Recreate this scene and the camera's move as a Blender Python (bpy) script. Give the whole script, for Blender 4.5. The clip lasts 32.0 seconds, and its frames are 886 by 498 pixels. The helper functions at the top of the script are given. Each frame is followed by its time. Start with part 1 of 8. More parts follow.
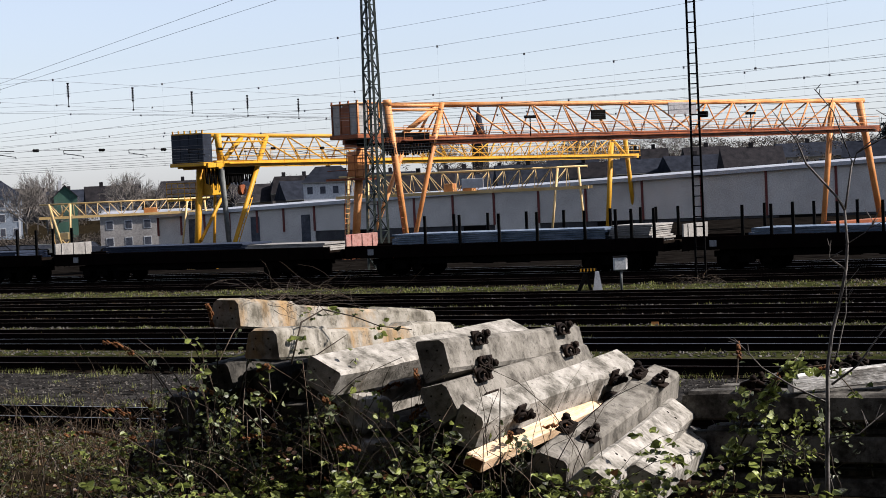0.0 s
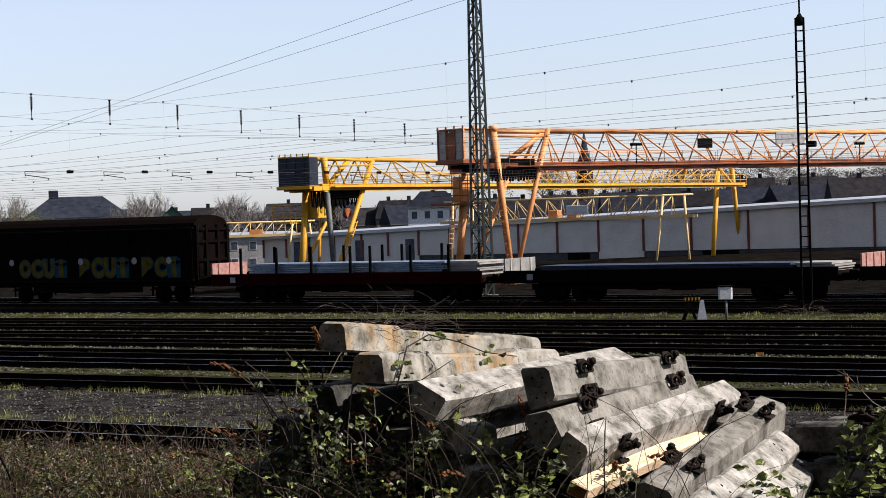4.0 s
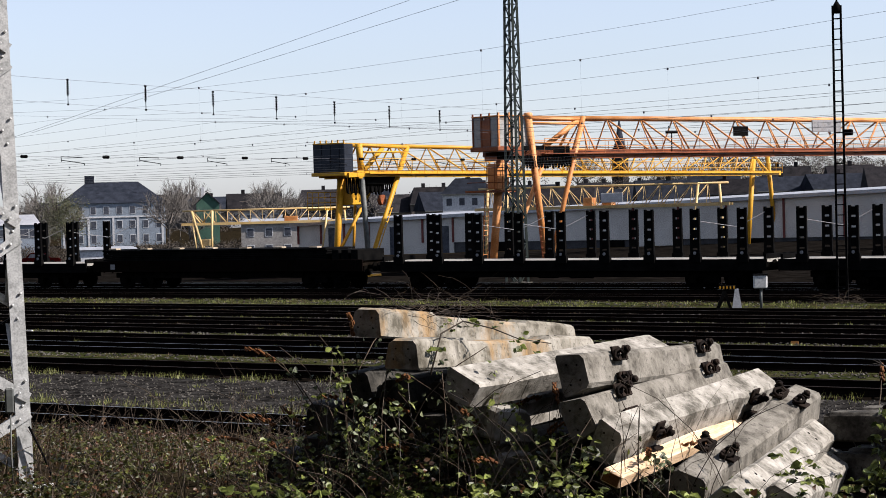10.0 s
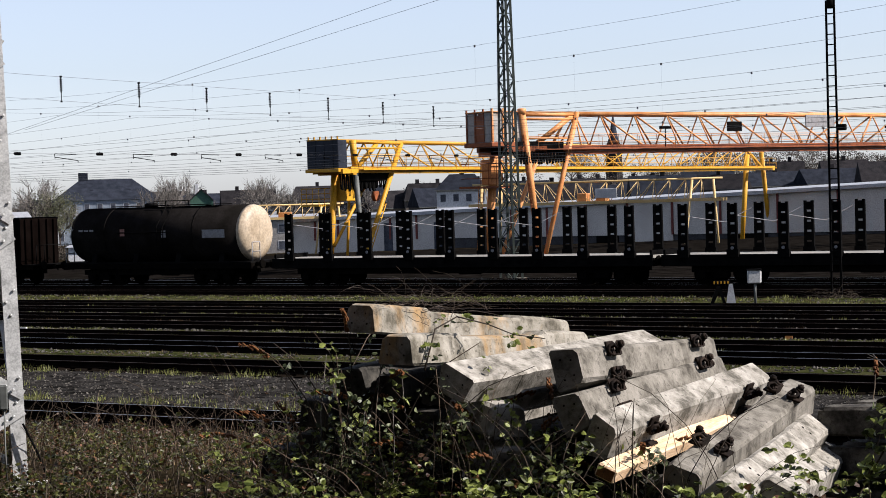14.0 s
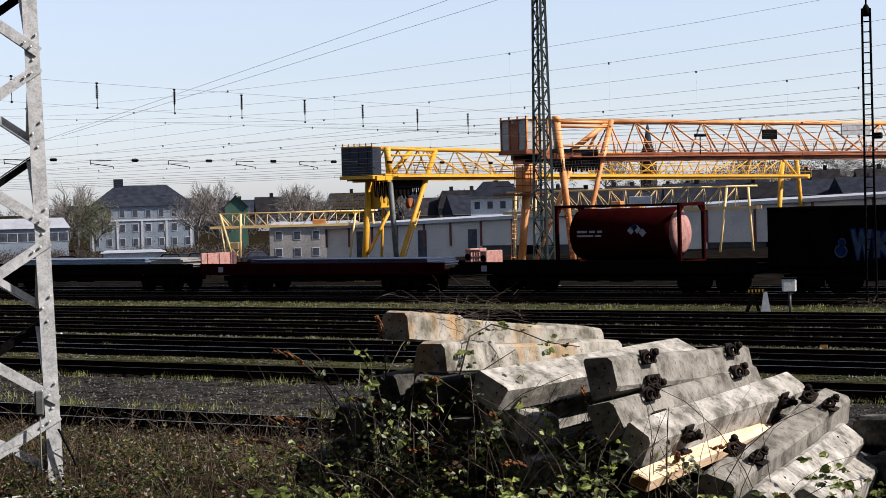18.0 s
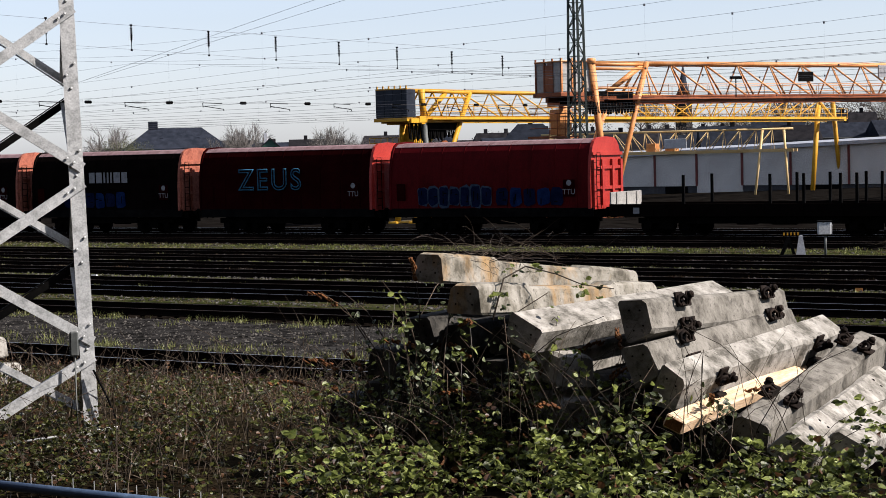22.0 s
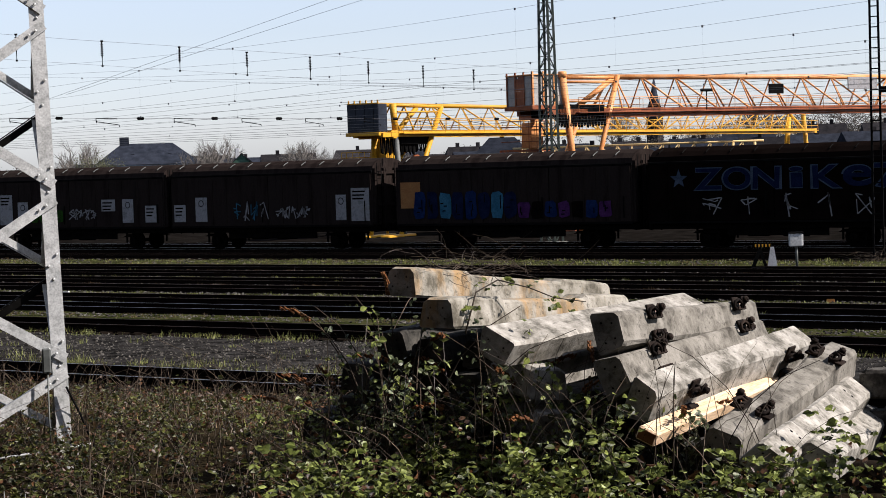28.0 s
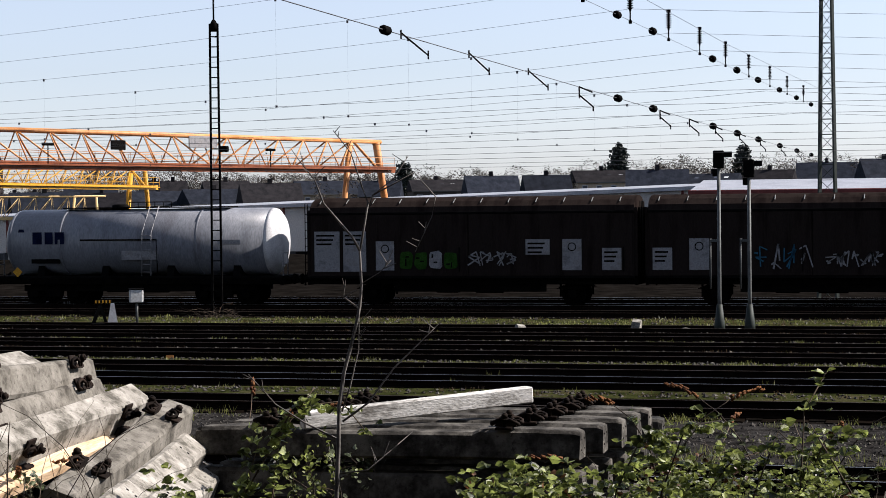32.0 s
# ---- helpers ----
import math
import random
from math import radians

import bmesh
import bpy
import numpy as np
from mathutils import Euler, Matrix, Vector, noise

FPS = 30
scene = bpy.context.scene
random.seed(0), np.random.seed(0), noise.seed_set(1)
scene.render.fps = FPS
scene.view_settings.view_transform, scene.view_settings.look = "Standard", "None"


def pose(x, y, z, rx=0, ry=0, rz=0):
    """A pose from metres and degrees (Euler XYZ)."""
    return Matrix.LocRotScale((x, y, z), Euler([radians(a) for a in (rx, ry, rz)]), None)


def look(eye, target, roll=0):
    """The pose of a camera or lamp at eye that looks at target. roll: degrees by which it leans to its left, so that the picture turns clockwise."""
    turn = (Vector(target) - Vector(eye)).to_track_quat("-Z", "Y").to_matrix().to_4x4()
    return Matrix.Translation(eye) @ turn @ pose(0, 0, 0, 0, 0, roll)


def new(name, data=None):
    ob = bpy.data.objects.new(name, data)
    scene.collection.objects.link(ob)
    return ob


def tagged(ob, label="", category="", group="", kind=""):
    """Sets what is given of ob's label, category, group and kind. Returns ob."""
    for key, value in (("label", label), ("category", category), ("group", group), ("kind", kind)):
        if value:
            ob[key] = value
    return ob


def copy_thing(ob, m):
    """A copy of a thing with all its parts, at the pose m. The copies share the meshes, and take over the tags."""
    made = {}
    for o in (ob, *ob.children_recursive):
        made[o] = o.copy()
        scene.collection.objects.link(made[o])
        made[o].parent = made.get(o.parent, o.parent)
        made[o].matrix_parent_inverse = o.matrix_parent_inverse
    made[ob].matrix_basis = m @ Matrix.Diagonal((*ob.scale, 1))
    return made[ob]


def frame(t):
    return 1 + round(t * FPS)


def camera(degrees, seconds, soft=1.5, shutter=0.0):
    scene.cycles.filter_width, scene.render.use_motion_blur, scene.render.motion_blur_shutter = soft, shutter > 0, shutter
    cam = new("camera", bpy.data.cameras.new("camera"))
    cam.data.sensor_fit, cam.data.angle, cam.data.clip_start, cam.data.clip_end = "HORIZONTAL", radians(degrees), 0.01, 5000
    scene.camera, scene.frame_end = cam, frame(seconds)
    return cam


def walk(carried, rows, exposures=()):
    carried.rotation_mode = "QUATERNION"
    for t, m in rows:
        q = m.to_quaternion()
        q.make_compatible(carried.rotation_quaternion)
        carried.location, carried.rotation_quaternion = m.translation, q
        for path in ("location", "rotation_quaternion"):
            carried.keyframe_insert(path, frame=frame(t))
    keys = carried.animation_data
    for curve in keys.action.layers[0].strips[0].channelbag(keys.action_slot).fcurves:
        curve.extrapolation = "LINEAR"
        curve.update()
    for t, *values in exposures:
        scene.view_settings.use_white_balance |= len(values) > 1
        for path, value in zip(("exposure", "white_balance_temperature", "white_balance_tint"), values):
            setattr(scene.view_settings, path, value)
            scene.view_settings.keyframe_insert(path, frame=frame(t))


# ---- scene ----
cam = camera(25.606, 32.0, soft=0.75)
walk(cam, [
    (0, pose(0.016, 0.023, 4.004, 88.074, 2.589, 28.427)),
    (0.5, pose(0.007, 0.024, 4.005, 87.583, 2.067, 28.850)),
    (1, pose(0.014, 0.021, 4.011, 87.766, 1.990, 29.114)),
    (1.5, pose(0.009, 0.014, 4.018, 89.017, 2.253, 29.664)),
    (2, pose(0.008, 0.009, 4.019, 89.498, 2.195, 30.813)),
    (2.5, pose(0.008, 0.004, 4.011, 90.112, 1.760, 30.867)),
    (3, pose(0.005, 0.003, 4.008, 89.416, 1.539, 31.041)),
    (3.5, pose(0.001, 0.006, 4.009, 89.115, 1.757, 31.487)),
    (5.5, pose(0.002, 0.012, 4.007, 88.634, 1.748, 31.397)),
    (6, pose(0.001, 0.006, 4.004, 88.569, 1.762, 31.665)),
    (6.5, pose(-0.000, 0.012, 4.004, 88.319, 1.581, 31.819)),
    (7, pose(0.005, 0.007, 4.009, 88.441, 1.741, 31.730)),
    (7.5, pose(0.007, 0.011, 4.007, 88.505, 1.669, 31.652)),
    (8, pose(0.001, 0.006, 4.011, 89.034, 1.773, 31.607)),
    (8.5, pose(0.008, -0.004, 4.008, 89.486, 1.962, 32.285)),
    (9, pose(0.006, -0.002, 4.006, 89.516, 1.659, 32.321)),
    (9.5, pose(0.008, -0.006, 4.008, 89.229, 1.513, 32.398)),
    (10, pose(0.002, 0.003, 4.007, 88.591, 1.513, 32.510)),
    (10.5, pose(0.003, 0.006, 4.010, 88.539, 1.794, 32.448)),
    (11, pose(0.006, 0.005, 4.008, 88.647, 1.843, 32.406)),
    (11.5, pose(-0.001, 0.007, 4.010, 88.632, 1.851, 32.581)),
    (12, pose(0.004, 0.007, 4.009, 89.123, 1.704, 32.473)),
    (12.5, pose(0.007, -0.005, 4.007, 89.201, 1.595, 32.356)),
    (13, pose(0.007, 0.007, 4.006, 89.054, 1.683, 32.298)),
    (13.5, pose(0.003, 0.006, 4.003, 88.763, 1.725, 32.250)),
    (14, pose(0.002, 0.009, 4.003, 88.471, 1.676, 32.335)),
    (14.5, pose(0.001, 0.006, 4.006, 88.405, 1.777, 32.427)),
    (16.5, pose(-0.002, 0.009, 4.004, 88.266, 1.587, 32.937)),
    (17, pose(-0.003, 0.010, 4.007, 88.192, 1.598, 33.037)),
    (17.5, pose(0.002, 0.003, 4.007, 88.481, 1.580, 33.356)),
    (18, pose(0.003, -0.003, 4.006, 88.709, 1.495, 33.335)),
    (18.5, pose(0.001, 0.001, 4.006, 88.827, 1.441, 33.331)),
    (19, pose(-0.000, 0.000, 4.000, 88.418, 1.472, 33.562)),
    (19.5, pose(-0.006, 0.009, 4.000, 87.973, 1.308, 33.709)),
    (20, pose(-0.008, 0.013, 4.003, 87.828, 1.349, 33.944)),
    (20.5, pose(-0.008, 0.015, 4.000, 87.613, 1.625, 33.976)),
    (21, pose(-0.009, 0.026, 3.999, 87.285, 1.719, 34.050)),
    (21.5, pose(-0.015, 0.029, 3.994, 87.202, 1.620, 34.047)),
    (22, pose(-0.015, 0.026, 3.999, 87.051, 1.457, 34.343)),
    (22.5, pose(-0.015, 0.028, 3.992, 86.953, 1.762, 34.398)),
    (23, pose(-0.014, 0.033, 3.995, 87.273, 1.957, 34.499)),
    (23.5, pose(-0.017, 0.029, 3.995, 87.138, 1.777, 34.578)),
    (24, pose(-0.017, 0.017, 3.991, 86.588, 1.848, 34.790)),
    (24.5, pose(-0.016, 0.020, 3.996, 86.688, 1.612, 34.663)),
    (25, pose(-0.018, 0.018, 3.992, 86.820, 1.770, 34.798)),
    (25.5, pose(-0.017, 0.016, 3.992, 86.728, 1.716, 34.897)),
    (27.5, pose(0.003, 0.002, 4.008, 87.476, 1.837, 34.012)),
    (28, pose(0.004, 0.003, 4.002, 87.436, 1.818, 33.519)),
    (28.5, pose(0.010, 0.006, 4.002, 87.680, 2.071, 33.685)),
    (29, pose(0.004, 0.003, 4.007, 87.871, 1.205, 33.453)),
    (29.5, pose(0.002, 0.001, 4.010, 87.903, 1.093, 32.163)),
    (30, pose(0.009, 0.006, 4.008, 88.031, 1.246, 29.485)),
    (30.5, pose(0.009, 0.006, 4.009, 88.162, 1.128, 27.152)),
    (31, pose(0.011, 0.008, 4.012, 88.218, 0.579, 23.126)),
    (31.5, pose(0.022, 0.015, 4.017, 88.162, 0.512, 19.067)),
    (32, pose(0.018, 0.011, 4.015, 88.667, 0.605, 14.360)),
], exposures=[(0, 1.25, 6000, 17), (32, 1.25, 6000, 17)])

# ---- world, sun ----
SUN_AZ, SUN_EL = 67.0, 40.0      # degrees from +Y towards +X, height
sun_dir = Vector((math.sin(radians(SUN_AZ)) * math.cos(radians(SUN_EL)),
                  math.cos(radians(SUN_AZ)) * math.cos(radians(SUN_EL)), math.sin(radians(SUN_EL))))
world = bpy.data.worlds.new("sky")
scene.world = world
world.use_nodes = True
wn = world.node_tree
wn.nodes.clear()
sky = wn.nodes.new("ShaderNodeTexSky")
sky.sky_type, sky.sun_disc = "NISHITA", False
sky.sun_elevation, sky.sun_rotation = radians(SUN_EL), radians(SUN_AZ)
sky.air_density, sky.dust_density, sky.ozone_density = 1.0, 0.55, 2.0
wbg = wn.nodes.new("ShaderNodeBackground")
wbg.inputs["Strength"].default_value = 0.0625
wout = wn.nodes.new("ShaderNodeOutputWorld")
haze = wn.nodes.new("ShaderNodeHueSaturation")
haze.inputs["Saturation"].default_value = 0.5
tint = wn.nodes.new("ShaderNodeMix")
tint.data_type, tint.blend_type = "RGBA", "MULTIPLY"
tint.inputs[0].default_value, tint.inputs[7].default_value = 1.0, (0.978, 1.0, 1.028, 1.0)
wn.links.new(sky.outputs[0], haze.inputs["Color"])
wn.links.new(haze.outputs[0], tint.inputs[6])
wn.links.new(tint.outputs[2], wbg.inputs[0])
wn.links.new(wbg.outputs[0], wout.inputs[0])
sun = new("sun", bpy.data.lights.new("sun", "SUN"))
sun.data.energy, sun.data.angle, sun.data.color = 4.8, radians(0.55), (1.0, 0.91, 0.77)
sun.matrix_world = look((0, 0, 50), Vector((0, 0, 50)) - sun_dir)


# ---- materials ----
def mat(name, c1, c2, rough=0.8, metal=0.0, scale=6.0, c3=None, fine=60.0, bump=0.3, dist=0.02, stretch=(1, 1, 1), rnd=0.0, spots=0.5, spec=0.2):
    """A surface with stains at one scale, grain at another and fine relief, in the object's own metres."""
    m = bpy.data.materials.new(name)
    m.use_nodes = True
    nt = m.node_tree
    b = nt.nodes["Principled BSDF"]
    b.inputs["Roughness"].default_value, b.inputs["Metallic"].default_value, b.inputs["Specular IOR Level"].default_value = rough, metal, spec
    tc = nt.nodes.new("ShaderNodeTexCoord")
    mp = nt.nodes.new("ShaderNodeMapping")
    mp.inputs["Scale"].default_value = stretch
    nt.links.new(tc.outputs["Object"], mp.inputs[0])
    if rnd:
        shift = nt.nodes.new("ShaderNodeObjectInfo")
        far = nt.nodes.new("ShaderNodeMath")
        far.operation = "MULTIPLY"
        far.inputs[1].default_value = 60.0
        nt.links.new(shift.outputs["Random"], far.inputs[0])
        nt.links.new(far.outputs[0], mp.inputs["Location"])
    n1 = nt.nodes.new("ShaderNodeTexNoise")
    n1.inputs["Scale"].default_value, n1.inputs["Detail"].default_value, n1.inputs["Roughness"].default_value = scale, 6, 0.62
    n2 = nt.nodes.new("ShaderNodeTexNoise")
    n2.inputs["Scale"].default_value, n2.inputs["Detail"].default_value = fine, 4
    for n in (n1, n2):
        nt.links.new(mp.outputs[0], n.inputs["Vector"])
    ramp = nt.nodes.new("ShaderNodeValToRGB")
    e = ramp.color_ramp.elements
    e[0].position, e[0].color = 0.36, (*c1, 1)
    e[1].position, e[1].color = 0.62, (*c2, 1)
    if c3:
        x = e.new(0.36 + 0.3 * spots)
        x.color = (*c2, 1)
        e[-1].position, e[-1].color = 0.72, (*c3, 1)
    nt.links.new(n1.outputs["Fac"], ramp.inputs[0])
    mul = nt.nodes.new("ShaderNodeMix")
    mul.data_type, mul.blend_type = "RGBA", "OVERLAY"
    mul.inputs[0].default_value = 0.55
    nt.links.new(ramp.outputs[0], mul.inputs[6])
    nt.links.new(n2.outputs["Fac"], mul.inputs[7])
    last = mul.outputs[2]
    if rnd:
        oi = nt.nodes.new("ShaderNodeObjectInfo")
        geo = nt.nodes.new("ShaderNodeNewGeometry")
        add = nt.nodes.new("ShaderNodeMath")
        add.operation = "ADD"
        nt.links.new(oi.outputs["Random"], add.inputs[0])
        nt.links.new(geo.outputs["Random Per Island"], add.inputs[1])
        fr = nt.nodes.new("ShaderNodeMath")
        fr.operation = "FRACT"
        nt.links.new(add.outputs[0], fr.inputs[0])
        mr = nt.nodes.new("ShaderNodeMapRange")
        mr.inputs["To Min"].default_value, mr.inputs["To Max"].default_value = 1 - rnd, 1 + rnd
        nt.links.new(fr.outputs[0], mr.inputs[0])
        hsv = nt.nodes.new("ShaderNodeHueSaturation")
        nt.links.new(mr.outputs[0], hsv.inputs["Value"])
        nt.links.new(last, hsv.inputs["Color"])
        last = hsv.outputs[0]
    nt.links.new(last, b.inputs["Base Color"])
    if bump:
        bp = nt.nodes.new("ShaderNodeBump")
        bp.inputs["Strength"].default_value, bp.inputs["Distance"].default_value = bump, dist
        nt.links.new(n2.outputs["Fac"], bp.inputs["Height"])
        nt.links.new(bp.outputs[0], b.inputs["Normal"])
    return m


def leafy(name, c1, c2, trans=0.35):
    """Leaves: two greens by leaf, some light coming through."""
    m = mat(name, c1, c2, 0.42, 0, 9, fine=90, bump=0.15, rnd=0.6, spec=0.3)
    nt = m.node_tree
    b = nt.nodes["Principled BSDF"]
    t = nt.nodes.new("ShaderNodeBsdfTranslucent")
    nt.links.new(b.inputs["Base Color"].links[0].from_socket, t.inputs[0])
    mx = nt.nodes.new("ShaderNodeMixShader")
    mx.inputs[0].default_value = trans
    nt.links.new(b.outputs[0], mx.inputs[1])
    nt.links.new(t.outputs[0], mx.inputs[2])
    nt.links.new(mx.outputs[0], nt.nodes["Material Output"].inputs[0])
    return m


def concrete(name, dark, mid, light, stain=None, grime=0.55, pits=70.0):
    """Weathered cast concrete: blotches, grime runs down the sides, air holes, ochre stains, a pattern of its own for each piece."""
    m = bpy.data.materials.new(name)
    m.use_nodes = True
    nt = m.node_tree
    N, lk = nt.nodes.new, nt.links.new
    b = nt.nodes["Principled BSDF"]
    b.inputs["Roughness"].default_value, b.inputs["Specular IOR Level"].default_value = 0.95, 0.1
    tc, oi, far, mp = N("ShaderNodeTexCoord"), N("ShaderNodeObjectInfo"), N("ShaderNodeMath"), N("ShaderNodeMapping")
    far.operation = "MULTIPLY"
    far.inputs[1].default_value = 60.0
    lk(oi.outputs["Random"], far.inputs[0])
    lk(far.outputs[0], mp.inputs["Location"])
    lk(tc.outputs["Object"], mp.inputs[0])

    def noise_of(scale, detail=6.0, stretch=None):
        n = N("ShaderNodeTexNoise")
        n.inputs["Scale"].default_value, n.inputs["Detail"].default_value, n.inputs["Roughness"].default_value = scale, detail, 0.66
        src = mp.outputs[0]
        if stretch:
            q = N("ShaderNodeMapping")
            q.inputs["Scale"].default_value = stretch
            lk(src, q.inputs[0])
            src = q.outputs[0]
        lk(src, n.inputs["Vector"])
        return n.outputs["Fac"]

    def band(fac, lo, hi, top=1.0):
        r = N("ShaderNodeMapRange")
        r.inputs["From Min"].default_value, r.inputs["From Max"].default_value, r.inputs["To Max"].default_value = lo, hi, top
        lk(fac, r.inputs[0])
        return r.outputs[0]

    def blend(fac, a, colour):
        x = N("ShaderNodeMix")
        x.data_type = "RGBA"
        lk(fac, x.inputs[0])
        lk(a, x.inputs[6])
        x.inputs[7].default_value = (*colour, 1)
        return x.outputs[2]
    ramp = N("ShaderNodeValToRGB")
    e = ramp.color_ramp.elements
    e[0].position, e[0].color = 0.37, (*dark, 1)
    e[1].position, e[1].color = 0.63, (*light, 1)
    e.new(0.47).color = (*mid, 1)
    lk(noise_of(6.0, 12.0), ramp.inputs[0])
    last = ramp.outputs[0]
    if stain:
        last = blend(band(noise_of(2.3, 5.0, (1, 1, 0.5)), 0.52, 0.64, 0.8), last, stain)
    last = blend(band(noise_of(7.0, 7.0, (1.0, 1.0, 0.12)), 0.54, 0.68, grime), last, tuple(0.35 * c for c in dark))
    last = blend(band(noise_of(26.0, 3.0), 0.58, 0.66, 0.6), last, tuple(0.6 * c for c in dark))
    vo = N("ShaderNodeTexVoronoi")
    vo.inputs["Scale"].default_value = pits
    lk(mp.outputs[0], vo.inputs["Vector"])
    last = blend(band(vo.outputs["Distance"], 0.15, 0.07, 0.4), last, tuple(0.3 * c for c in dark))
    lk(last, b.inputs["Base Color"])
    bp = N("ShaderNodeBump")
    bp.inputs["Strength"].default_value, bp.inputs["Distance"].default_value = 0.55, 0.012
    lk(noise_of(30.0, 5.0), bp.inputs["Height"])
    lk(bp.outputs[0], b.inputs["Normal"])
    return m


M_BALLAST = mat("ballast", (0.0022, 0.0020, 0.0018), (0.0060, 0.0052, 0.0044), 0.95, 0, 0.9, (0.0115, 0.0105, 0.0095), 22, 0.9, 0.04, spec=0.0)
M_GRAVEL = mat("gravel", (0.0052, 0.0050, 0.0047), (0.0189, 0.0178, 0.0168), 0.95, 0, 2.2, (0.0325, 0.0315, 0.0294), 16, 1.0, 0.05, spec=0.0)
M_GRASS_SOIL = mat("grass_soil", (0.007, 0.009, 0.003), (0.024, 0.027, 0.009), 0.95, 0, 1.3, (0.040, 0.034, 0.020), 9, 0.8, 0.05, spec=0.0)
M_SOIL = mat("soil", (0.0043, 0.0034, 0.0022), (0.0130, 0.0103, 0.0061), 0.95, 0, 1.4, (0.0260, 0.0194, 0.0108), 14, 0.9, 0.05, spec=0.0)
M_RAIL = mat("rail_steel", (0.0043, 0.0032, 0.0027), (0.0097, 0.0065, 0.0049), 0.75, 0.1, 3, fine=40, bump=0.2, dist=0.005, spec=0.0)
M_RAILHEAD = mat("rail_head", (0.1404, 0.1334, 0.1264), (0.2386, 0.2317, 0.2246), 0.35, 1.0, 4, fine=30, bump=0.05, dist=0.002)
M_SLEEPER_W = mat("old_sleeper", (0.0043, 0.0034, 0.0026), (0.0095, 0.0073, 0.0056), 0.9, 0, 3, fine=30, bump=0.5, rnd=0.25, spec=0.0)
M_CONCRETE = concrete("sleeper_concrete", (0.075, 0.07, 0.058), (0.185, 0.174, 0.15), (0.31, 0.295, 0.262), None, 0.5)
# Stack concrete, darkened so that the colour carries the shade of its front
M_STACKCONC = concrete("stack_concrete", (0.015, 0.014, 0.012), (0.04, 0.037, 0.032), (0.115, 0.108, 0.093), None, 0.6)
M_STAINED = concrete("stained_concrete", (0.075, 0.068, 0.052), (0.16, 0.148, 0.12), (0.25, 0.235, 0.20), (0.24, 0.145, 0.055), 0.6)
# Sleeper concrete again, darkened to stand in for shade inside the heap
M_SHADECONC = concrete("shade_dark_concrete", (0.012, 0.0115, 0.0105), (0.028, 0.027, 0.024), (0.062, 0.058, 0.05), None, 0.6)
M_GREYCONC = concrete("grey_concrete", (0.055, 0.05, 0.042), (0.115, 0.107, 0.09), (0.18, 0.168, 0.145), None, 0.6)
M_OLDWHITE = mat("weathered_whitewash", (0.14, 0.13, 0.115), (0.46, 0.45, 0.42), 0.85, 0, 5, (0.6, 0.59, 0.56), 40, 0.5, 0.008, stretch=(0.7, 2, 2))
M_TIMBER = mat("fresh_timber", (0.40, 0.27, 0.155), (0.56, 0.42, 0.28), 0.75, 0, 5, fine=40, bump=0.35, dist=0.006, stretch=(0.3, 3, 3))
M_GALV = mat("galvanised", (0.27, 0.278, 0.27), (0.385, 0.392, 0.385), 0.6, 0.05, 14, (0.47, 0.476, 0.466), 80, 0.2, 0.004)
M_ORANGE = mat("crane_orange", (0.36, 0.135, 0.035), (0.46, 0.20, 0.065), 0.5, 0, 0.6, (0.48, 0.25, 0.11), 14, 0.1, 0.005)
M_RUSTRED = mat("crane_rust", (0.1188, 0.0324, 0.0108), (0.2160, 0.0648, 0.0216), 0.6, 0, 1.0, fine=14, bump=0.1, dist=0.005)
M_YELLOW = mat("crane_yellow", (0.365, 0.172, 0.008), (0.445, 0.238, 0.014), 0.5, 0, 0.6, fine=14, bump=0.1, dist=0.005)
M_PALEYELLOW = mat("crane_pale", (0.4018, 0.2722, 0.1036), (0.4860, 0.3564, 0.1684), 0.55, 0, 0.6, fine=14, bump=0.1, dist=0.005)
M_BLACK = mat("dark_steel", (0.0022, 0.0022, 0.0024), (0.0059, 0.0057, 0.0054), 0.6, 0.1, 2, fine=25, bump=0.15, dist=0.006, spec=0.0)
M_NAVYCLAD = mat("navy_sheet", (0.006, 0.008, 0.013), (0.013, 0.017, 0.026), 0.5, 0, 1.2, fine=12, bump=0.1, dist=0.006)
M_MASTGREEN = mat("mast_green", (0.0104, 0.0163, 0.0134), (0.0238, 0.0297, 0.0252), 0.6, 0.1, 2, fine=25, bump=0.15, dist=0.005)
M_CABGREY = mat("cab_sheet", (0.1928, 0.1928, 0.1836), (0.2662, 0.2616, 0.2479), 0.6, 0, 1.2, (0.2065, 0.1515, 0.1010), 20, 0.1, 0.005)
M_HALL = mat("hall_panel", (0.3736, 0.3510, 0.3211), (0.4632, 0.4409, 0.4035), 0.7, 0, 0.35, fine=8, bump=0.06, dist=0.01)
M_HALLROOF = mat("hall_roof", (0.2527, 0.2597, 0.2738), (0.3370, 0.3440, 0.3580), 0.4, 0.3, 0.5, fine=8, bump=0.05, dist=0.01)
M_STONE = mat("loose_stone", (0.022, 0.020, 0.018), (0.075, 0.070, 0.062), 0.95, 0, 3, fine=20, bump=0.3, rnd=0.6, spec=0.0)
M_SKYBLOCK = mat("sky_block_dark", (0.0135, 0.0090, 0.0075), (0.0300, 0.0210, 0.0165), 0.9, 0, 0.7, fine=8, bump=0.3)
M_HALLRED = mat("hall_trim", (0.0864, 0.0189, 0.0162), (0.1296, 0.0324, 0.0270), 0.6, 0, 1, fine=10, bump=0.05)
M_HALLBASE = mat("hall_base", (0.0270, 0.0270, 0.0297), (0.0486, 0.0486, 0.0513), 0.8, 0, 0.6, fine=10, bump=0.1)
